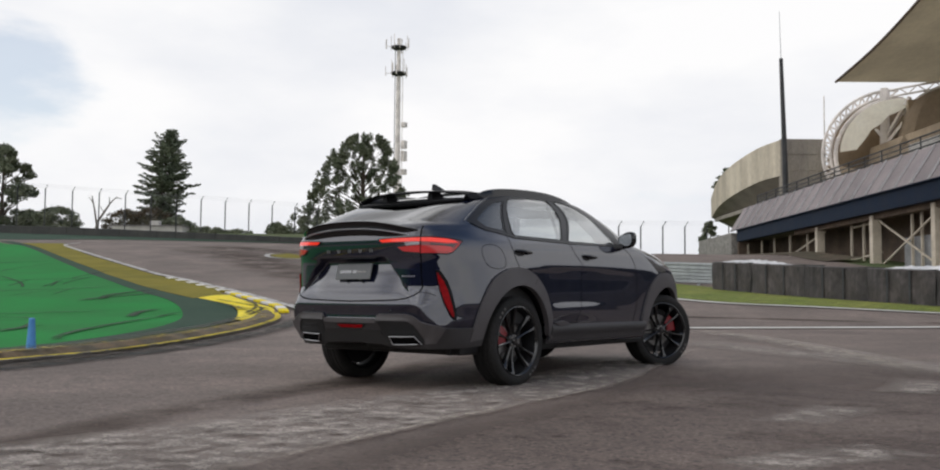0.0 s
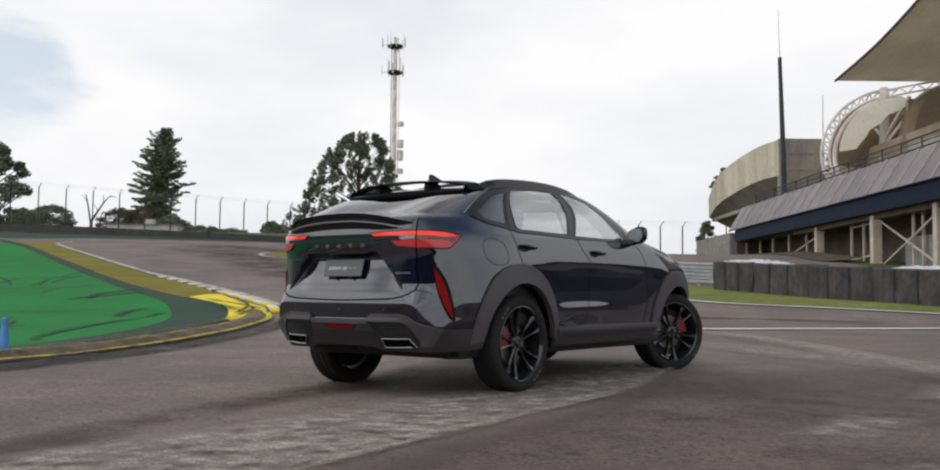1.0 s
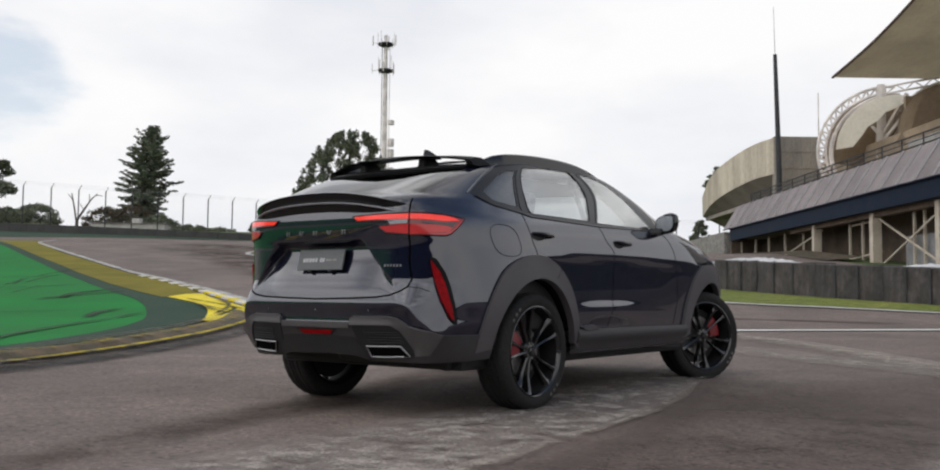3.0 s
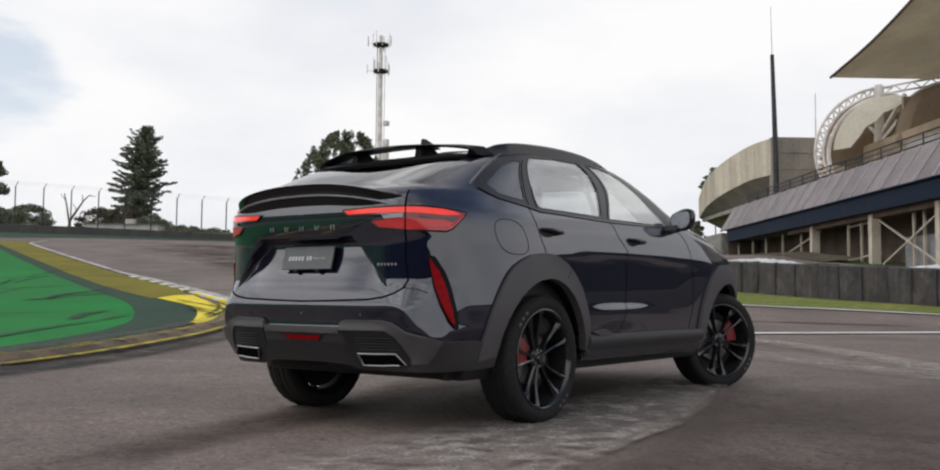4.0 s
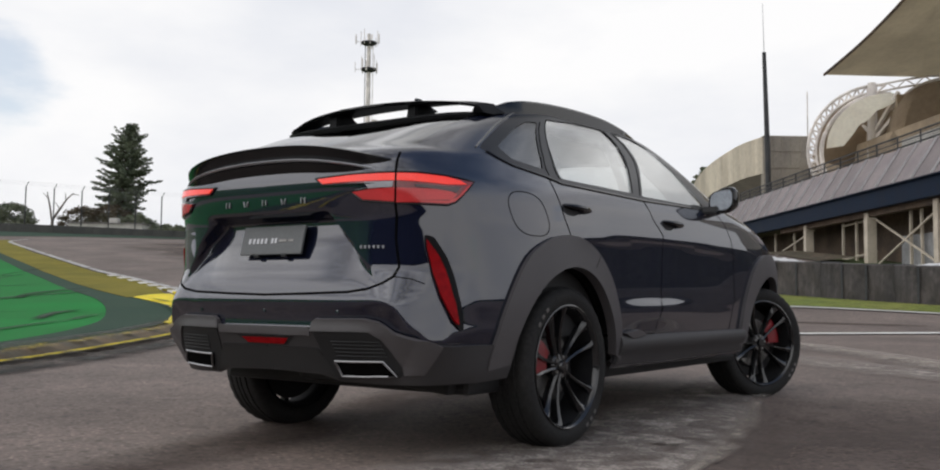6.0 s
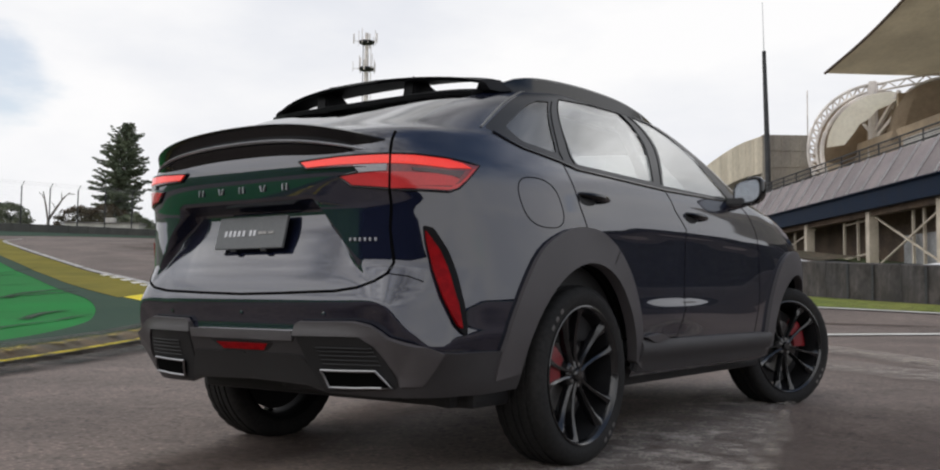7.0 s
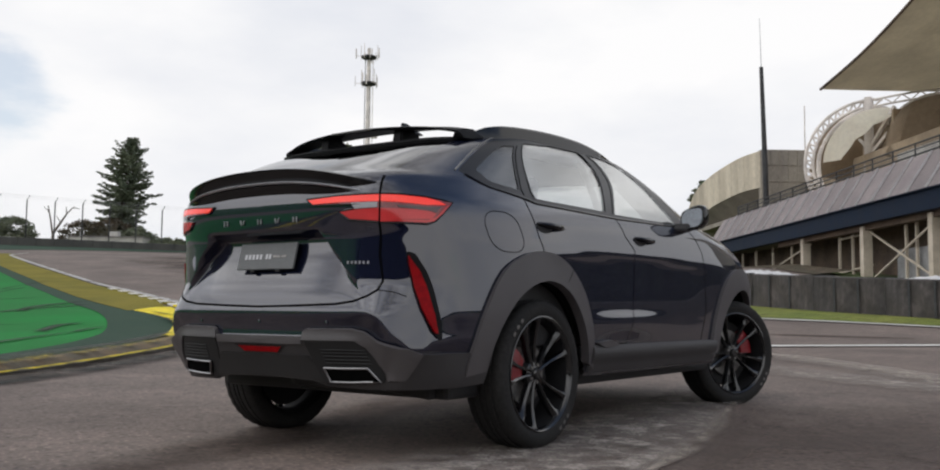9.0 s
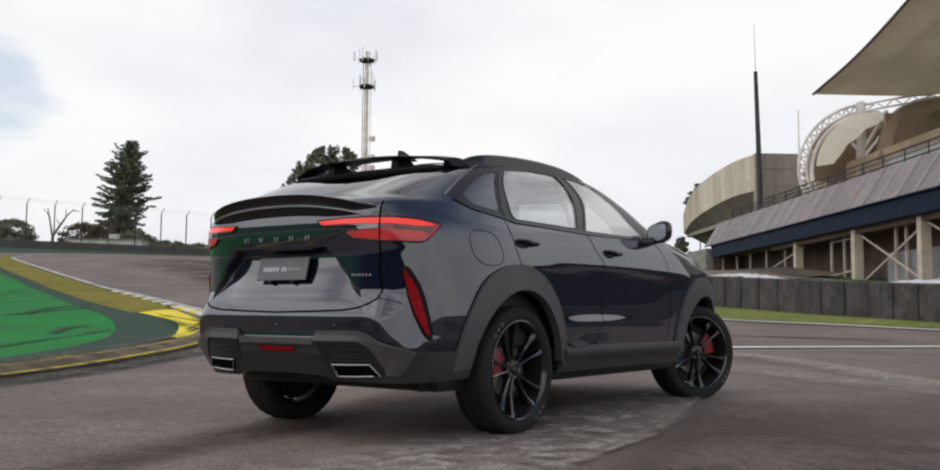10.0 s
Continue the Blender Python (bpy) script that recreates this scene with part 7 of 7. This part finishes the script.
panel("sill_step", rounded([Y(0.53, 0.53), Y(0.70, 0.545), Y(0.78, 0.515), Y(0.62, 0.50)], 0.02), 0.034, M_CLAD_PALE, sills, "", 0.03, 0.02)

# --- underside ---
bm = bmesh.new()
add_box(bm, (0, 1.35, 0.325), (1.62, 3.9, 0.09), None, 0.03)
add_box(bm, (0, -0.55, 0.47), (1.2, 0.6, 0.08), None, 0.03)
part("underbody", bm, M_BLACK, car, "black underbody")
bm = bmesh.new()
add_box(bm, (0.56, -0.45, 0.345), (0.36, 0.4, 0.10), Matrix.Rotation(radians(6), 4, "Y"), 0.03)
add_box(bm, (0.42, -0.66, 0.355), (0.40, 0.2, 0.05), None, 0.03)
part("silencer", bm, M_BLACK, car, "dark exhaust silencer")
bm = bmesh.new()
add_box(bm, (0.02, -0.60, 0.375), (0.34, 0.26, 0.13), None, 0.05)
add_box(bm, (-0.45, -0.60, 0.40), (0.5, 0.3, 0.10), None, 0.04)
part("rear_muffler", bm, M_BLACK, car, "black drum under the tail")
for pts, r in (([(0.10, -0.55, 0.36), (0.30, -0.40, 0.31), (0.52, -0.15, 0.30), (0.60, 0.5, 0.29), (0.55, 1.2, 0.29)], 0.032), ([(-0.15, -0.55, 0.37), (-0.4, -0.35, 0.33), (-0.55, 0.0, 0.34)], 0.028)):
    bm = bmesh.new()
    add_tube(bm, smooth_line(pts, 16), r, 10)
    part("exhaust_pipe", bm, M_BLACK, car, smooth=True)
bm = bmesh.new()
add_box(bm, (0.70, -0.52, 0.335), (0.045, 0.012, 0.014), None, 0.003)
part("tow_tag", bm, M_SATIN, car, "small pale tag under the bumper")
bm = bmesh.new()
add_tube(bm, [(-0.70, 0.02, 0.33), (-0.3, 0.05, 0.30), (0.3, 0.05, 0.30), (0.70, 0.02, 0.33)], 0.035, 10)
part("rear_axle", bm, M_BLACK, car)
for x in (-0.62, 0.62):
    bm = bmesh.new()
    add_tube(bm, [(x, -0.03, 0.30), (x * 0.95, -0.03, 0.52)], 0.05, 12)
    add_lathe(bm, [(0.0, -0.05), (0.07, -0.05), (0.08, 0.05), (0.0, 0.05)], 16, "X", (x * 1.06, 0, 0.365))
    part("suspension_arm", bm, M_BLACK, car)
for yc in (0.0, WHEELBASE):
    for m in (-1, 1):
        vv, ff = [], []
        for i, x in enumerate((0.52, 0.74, 0.90 if yc < 1 else 0.80)):
            for k in range(25):
                a = math.pi * (k / 24 * 0.96 + 0.02)
                r = 0.47 if i else 0.46
                vv.append((m * x, yc - r * math.cos(a), WHEEL_Z + r * 1.05 * math.sin(a)))
        for i in range(2):
            for k in range(24):
                ff.append((i * 25 + k, i * 25 + k + 1, (i + 1) * 25 + k + 1, (i + 1) * 25 + k))
        ff.append(tuple(range(25)))
        mesh_object("wheel_housing", vv, ff, M_GAP, car, False, "black wheel housing")

# --- wheels ---
WH = {}


def wheel_meshes():
    bm = bmesh.new()
    prof = [(0.258, -0.098), (0.268, -0.108), (0.280, -0.114), (0.305, -0.119), (0.330, -0.117), (0.350, -0.108), (0.360, -0.096), (0.364, -0.080), (0.365, -0.066), (0.358, -0.064), (0.358, -0.054), (0.366, -0.052), (0.366, -0.022), (0.358, -0.020),
            (0.358, -0.010), (0.366, -0.008)]
    prof = [(0.287 + (r - 0.258) * 0.907, h) for r, h in prof]
    prof += [(r, -h) for r, h in prof[::-1]]
    rings = add_lathe(bm, prof, 108, "X")
    for j, ring in enumerate(rings):
        if 5 <= j <= 8 or len(rings) - 9 <= j <= len(rings) - 6:
            for k, v in enumerate(ring):
                if k % 3 == 0:
                    v.co.y *= 0.991
                    v.co.z *= 0.991
        if j in (3, len(rings) - 4):
            for k, v in enumerate(ring):
                if 8 < k % 54 < 20 and k % 2:
                    v.co.x *= 1.02
    WH["tyre"] = (bm, M_RUBBER, "black rubber tyre", True)
    bm = bmesh.new()
    add_lathe(bm, [(0.297, 0.108), (0.293, 0.113), (0.284, 0.106), (0.275, 0.085), (0.265, 0.03), (0.258, -0.06), (0.272, -0.10), (0.293, -0.108)], 72, "X")
    WH["wheel"] = (bm, M_BARREL, "gloss black alloy wheel", True)
    bm = bmesh.new()
    add_lathe(bm, [(0.299, 0.108), (0.298, 0.1145), (0.292, 0.1165), (0.284, 0.110), (0.279, 0.098), (0.276, 0.088)], 72, "X")
    WH["rim_lip"] = (bm, M_RIM, "", True)
    bm = bmesh.new()
    add_lathe(bm, [(0.0, 0.088), (0.022, 0.088), (0.027, 0.082), (0.030, 0.070), (0.058, 0.066), (0.066, 0.056), (0.064, 0.02), (0.0, 0.02)], 32, "X")
    WH["hub_cap"] = (bm, M_RIM, "", True)
    bm = bmesh.new()
    add_lathe(bm, [(0.05, 0.008), (0.165, 0.008), (0.168, 0.004), (0.168, -0.016), (0.05, -0.016)], 48, "X")
    WH["brake_disc"] = (bm, M_DISC, "steel brake disc", True)
    bm = bmesh.new()
    add_lathe(bm, [(0.0, -0.030), (0.10, -0.028), (0.236, -0.022), (0.240, -0.026), (0.10, -0.036), (0.0, -0.038)], 40, "X")
    WH["dust_shield"] = (bm, M_BLACK, "", True)
    # paired spokes: blades that spread towards the rim, each with a sharp bright ridge and a hollow flank
    for side in (-1, 1):
        bm = bmesh.new()
        sec = []
        for r, x, w, dp in ((0.034, 0.074, 0.022, 0.034), (0.09, 0.070, 0.019, 0.040), (0.16, 0.074, 0.021, 0.044), (0.22, 0.086, 0.028, 0.044), (0.255, 0.098, 0.044, 0.038), (0.285, 0.103, 0.078, 0.026)):
            off = side * (0.014 + 0.056 * ((r - 0.034) / 0.25) ** 1.35)
            ring = []
            for dx, dy in ((-0.007, -0.5 * w), (0, -0.12 * w), (0, 0.06 * w), (-0.010, 0.32 * w), (-0.017, 0.5 * w), (-dp, 0.42 * w), (-dp, -0.42 * w)):
                ring.append(bm.verts.new((x + dx, off + side * dy, r)))
            sec.append(ring)
        for a, b in zip(sec, sec[1:]):
            for j in range(7):
                bm.faces.new((a[j], a[(j + 1) % 7], b[(j + 1) % 7], b[j]))
        bm.faces.new(sec[0])
        bm.faces.new(sec[-1][::-1])
        WH["spoke", side] = (bm, M_RIM, "", True)
    bm = bmesh.new()
    rr = []
    for k in range(9):
        a = radians(-26 + 52 * k / 8)
        rr.append([bm.verts.new((x, r * math.sin(a), r * math.cos(a))) for r, x in ((0.105, 0.052), (0.180, 0.056), (0.212, 0.045), (0.212, -0.02), (0.105, -0.02))])
    for a, b in zip(rr, rr[1:]):
        for j in range(5):
            bm.faces.new((a[j], a[(j + 1) % 5], b[(j + 1) % 5], b[j]))
    bm.faces.new(rr[0])
    bm.faces.new(rr[-1][::-1])
    bmesh.ops.bevel(bm, geom=[e for e in bm.edges if e.is_manifold and e.calc_face_angle(0) > 0.6], offset=0.006, segments=2, affect="EDGES")
    WH["caliper"] = (bm, M_CALIPER, "red brake caliper", True)
    bm = bmesh.new()
    add_box(bm, (0.1185, 0, 0.336), (0.003, 0.022, 0.016), None, 0.001)
    WH["sidewall_mark"] = (bm, M_DISC, "", False)
    bm = bmesh.new()
    add_tube(bm, [(0.055, 0, 0), (0.074, 0, 0)], [0.009, 0.008], 6)
    WH["wheel_nut"] = (bm, M_DISC, "", False)
    for key, (b, mt, lb, sm) in list(WH.items()):
        bmesh.ops.recalc_face_normals(b, faces=b.faces)
        me = bpy.data.meshes.new(key if isinstance(key, str) else key[0])
        b.to_mesh(me)
        b.free()
        me.materials.append(mt)
        if sm:
            me.shade_smooth()
            me.set_sharp_from_angle(angle=radians(35))
        WH[key] = (me, lb)


wheel_meshes()


def wheel(x, y, z, steer, spin, cal):
    me, lb = WH["wheel"]
    w = new("wheel", me)
    w.parent = car
    tagged(w, lb)
    w.matrix_basis = pose(x, y, z, 0, 0, (180 if x < 0 else 0) + steer)

    def sub(key, turn=0.0, name=None):
        me, lb = WH[key]
        o = new(name or (key if isinstance(key, str) else key[0]), me)
        o.parent = w
        o.matrix_basis = pose(0, 0, 0, turn, 0, 0)
        return tagged(o, lb)
    sub("tyre", spin)
    sub("rim_lip")
    sub("hub_cap", spin)
    for k in range(6):
        sub("sidewall_mark", spin + 22 + 8 * k + (150 if k > 2 else 0))
    sub("brake_disc")
    sub("dust_shield")
    sub("caliper", cal)
    for k in range(5):
        for side in (-1, 1):
            sub(("spoke", side), spin + 72 * k)
        n = sub("wheel_nut")
        a = radians(spin + 72 * k + 36)
        n.matrix_basis = pose(0, -0.046 * math.sin(a), 0.046 * math.cos(a), 0, 0, 0)


wheel(0.838, 0.012, 0.383, 0, 14, 75)
wheel(-0.88, -0.09, 0.362, 0, 40, -75)
wheel(0.822, WHEELBASE + 0.02, 0.394, -23, 30, -65)
wheel(-0.82, WHEELBASE, 0.396, -25, 8, 65)

# --- handles and mirrors ---
for yc, z, par in ((0.085, 1.150, DOORS), (1.17, 1.138, FDOORS)):
    for m in (1, -1):
        bm = bmesh.new()
        rings = []
        for k in range(15):
            f = k / 14
            y = yc - 0.125 + 0.25 * f
            base = np.array(skin(s_from_y(y, z), z))
            lift = 0.040 * math.sin(math.pi * min(1, max(0, f))) ** 0.5 + 0.002
            h = 0.019 * (0.55 + 0.45 * math.sin(math.pi * f))
            zz = z + 0.004 - 0.012 * f
            rings.append([bm.verts.new(((base[0] + lift + dx) * m, y, zz + dz)) for dx, dz in ((0, -h * 0.6), (0.004, 0), (0, h * 0.6), (-0.018, h), (-0.024, 0), (-0.018, -h))])
        for a, b in zip(rings, rings[1:]):
            for j in range(6):
                bm.faces.new((a[j], a[(j + 1) % 6], b[(j + 1) % 6], b[j]))
        bm.faces.new(rings[0])
        bm.faces.new(rings[-1][::-1])
        part("door_handle", bm, M_GLOSS, par[m < 0], "gloss black door handle", True)
    panel("handle_recess", [Y(yc - 0.06 + 0.075 * math.cos(a), z - 0.012 + 0.030 * math.sin(a)) for a in np.linspace(0, 2 * math.pi, 20)[:-1]], 0.002, M_BLACK, par, "", 0.004, 0.02)
for m in (1, -1):
    bm = bmesh.new()
    for (cx, cy, cz, sx, sy, sz) in ((1.018, 1.775, 1.315, 0.178, 0.14, 0.158),):
        got = bmesh.ops.create_uvsphere(bm, u_segments=24, v_segments=14, radius=1.0)
        for v in got["verts"]:
            q = v.co.copy()
            q = Vector([math.copysign(abs(c) ** 0.62, c) for c in q])
            back = q.y < -0.2
            v.co = Vector(((cx + q.x * sx / 2) * m, cy + (max(q.y, -0.55) if back else q.y) * sy / 2, cz + q.z * sz / 2 * (0.92 if q.x < 0 else 1.0) + 0.02 * q.x))
    mir = part("door_mirror", bm, M_GLOSS, car, "gloss black door mirror", True)
    bm = bmesh.new()
    ring = [bm.verts.new(((1.018 + 0.072 * math.copysign(abs(math.cos(a)) ** 0.6, math.cos(a))) * m, 1.7345, 1.315 + 0.060 * math.copysign(abs(math.sin(a)) ** 0.6, math.sin(a)) + 0.016 * math.cos(a))) for a in np.linspace(0, 2 * math.pi, 33)[:-1]]
    bm.faces.new(ring)
    glass = part("mirror_glass", bm, None, mir, "silvered mirror glass")
    bm = bmesh.new()
    ring0 = [(0.915, 1.80, 1.215), (0.915, 1.64, 1.235), (0.915, 1.66, 1.275), (0.915, 1.80, 1.27)]
    ring1 = [(1.00, 1.80, 1.235), (1.00, 1.71, 1.235), (1.00, 1.72, 1.28), (1.00, 1.80, 1.28)]
    va, vb = [bm.verts.new((x * m, y, z)) for x, y, z in ring0], [bm.verts.new((x * m, y, z)) for x, y, z in ring1]
    for j in range(4):
        bm.faces.new((va[j], va[(j + 1) % 4], vb[(j + 1) % 4], vb[j]))
    bm.faces.new(va)
    bm.faces.new(vb[::-1])
    bmesh.ops.bevel(bm, geom=bm.edges[:], offset=0.008, segments=2, affect="EDGES")
    part("mirror_arm", bm, M_GLOSS, mir, smooth=True)
M_MIRROR = bpy.data.materials.new("mirror_silver")
M_MIRROR.use_nodes = True
_b = M_MIRROR.node_tree.nodes["Principled BSDF"]
_b.inputs["Base Color"].default_value, _b.inputs["Metallic"].default_value, _b.inputs["Roughness"].default_value = (0.28, 0.30, 0.33, 1), 1.0, 0.02
for o in list(bpy.data.objects):
    if o.name.startswith("mirror_glass"):
        o.data.materials.append(M_MIRROR)

# --- cabin ---


def cushion(name, centre, size, turn, parent, label="", mat=None, r=0.05):
    bm = bmesh.new()
    add_box(bm, centre, size, turn, r)
    return part(name, bm, mat or M_SEAT, parent, label, True)


for x in (-0.38, 0.38):
    seat = cushion("front_seat", (x, 1.02, 0.62), (0.50, 0.52, 0.20), Matrix.Rotation(radians(6), 4, "X"), car, "black leather front seat")
    cushion("backrest", (x, 0.72, 0.98), (0.50, 0.16, 0.66), Matrix.Rotation(radians(-14), 4, "X"), seat)
    cushion("headrest", (x, 0.62, 1.42), (0.27, 0.11, 0.18), Matrix.Rotation(radians(-8), 4, "X"), seat)
bench = cushion("rear_bench", (0, 0.16, 0.62), (1.34, 0.52, 0.20), Matrix.Rotation(radians(5), 4, "X"), car, "black leather rear bench")
cushion("backrest", (0, -0.14, 0.96), (1.34, 0.16, 0.60), Matrix.Rotation(radians(-18), 4, "X"), bench)
for x in (-0.42, 0.0, 0.42):
    cushion("headrest", (x, -0.24, 1.33), (0.25, 0.10, 0.15), Matrix.Rotation(radians(-12), 4, "X"), bench)
cushion("dashboard", (0, 1.92, 1.06), (1.5, 0.45, 0.28), None, car, "black dashboard", M_BLACK, 0.08)
cushion("cabin_floor", (0, 0.9, 0.38), (1.5, 2.8, 0.08), None, car, "", M_BLACK, 0.02)
cushion("parcel_shelf", (0, -0.62, 1.20), (1.3, 0.6, 0.04), None, car, "", M_BLACK, 0.01)
bm = bmesh.new()
hl = [[bm.verts.new((x, y, 1.615 - 0.04 * (x / 0.6) ** 2 - (0.10 * ((0.0 - y) / 0.3) ** 2 if y < 0 else 0.35 * (y - 1.0) ** 2 if y > 1.0 else 0))) for x in np.linspace(-0.66, 0.66, 9)] for y in np.linspace(-0.3, 1.42, 12)]
for a, b in zip(hl, hl[1:]):
    for i in range(8):
        bm.faces.new((a[i], a[i + 1], b[i + 1], b[i]))
part("headliner", bm, M_LINER, car, "pale grey headliner", True)
for m in (1, -1):
    # lining of the front and middle pillars
    for name, line, reach in (("front_pillar_trim", [(1.24, 1.635), (1.36, 1.59), (1.50, 1.50), (1.64, 1.37), (1.74, 1.26)], (-0.20, 0.06)), ("middle_pillar_trim", [(0.86, 1.64), (0.83, 1.50), (0.80, 1.38), (0.78, 1.20)], (-0.10, 0.10))):
        bm = bmesh.new()
        rows = []
        for y, z in line:
            x = skin(s_from_y(y, z), z)[0] - 0.03
            rows.append([bm.verts.new((m * (x + reach[0] * t), y + reach[1] * t, z - 0.03 * math.sin(math.pi * t))) for t in (0, 0.35, 0.7, 1.0)])
        for a, b in zip(rows, rows[1:]):
            for j in range(3):
                bm.faces.new((a[j], a[j + 1], b[j + 1], b[j]))
        bmesh.ops.solidify(bm, geom=bm.faces[:], thickness=0.012)
        part(name, bm, M_TRIM, car, "grey pillar lining", True)
for x in (-0.855, 0.855):
    cushion("door_card", (x, 0.9, 0.85), (0.05, 2.0, 0.66), None, car, "", M_BLACK, 0.02)
bm = bmesh.new()
sw = [Vector((-0.38 + 0.18 * math.cos(a), 1.56 + 0.07 * math.sin(a), 1.10 + 0.165 * math.sin(a))) for a in np.linspace(0, 2 * math.pi, 29)]
add_tube(bm, sw, 0.015, 8, False)
part("steering_wheel", bm, M_BLACK, car, smooth=True)
# the car stands on the foot of the rise, nose a little up
car.rotation_euler.x, car.location.z = radians(0.55), 0.003
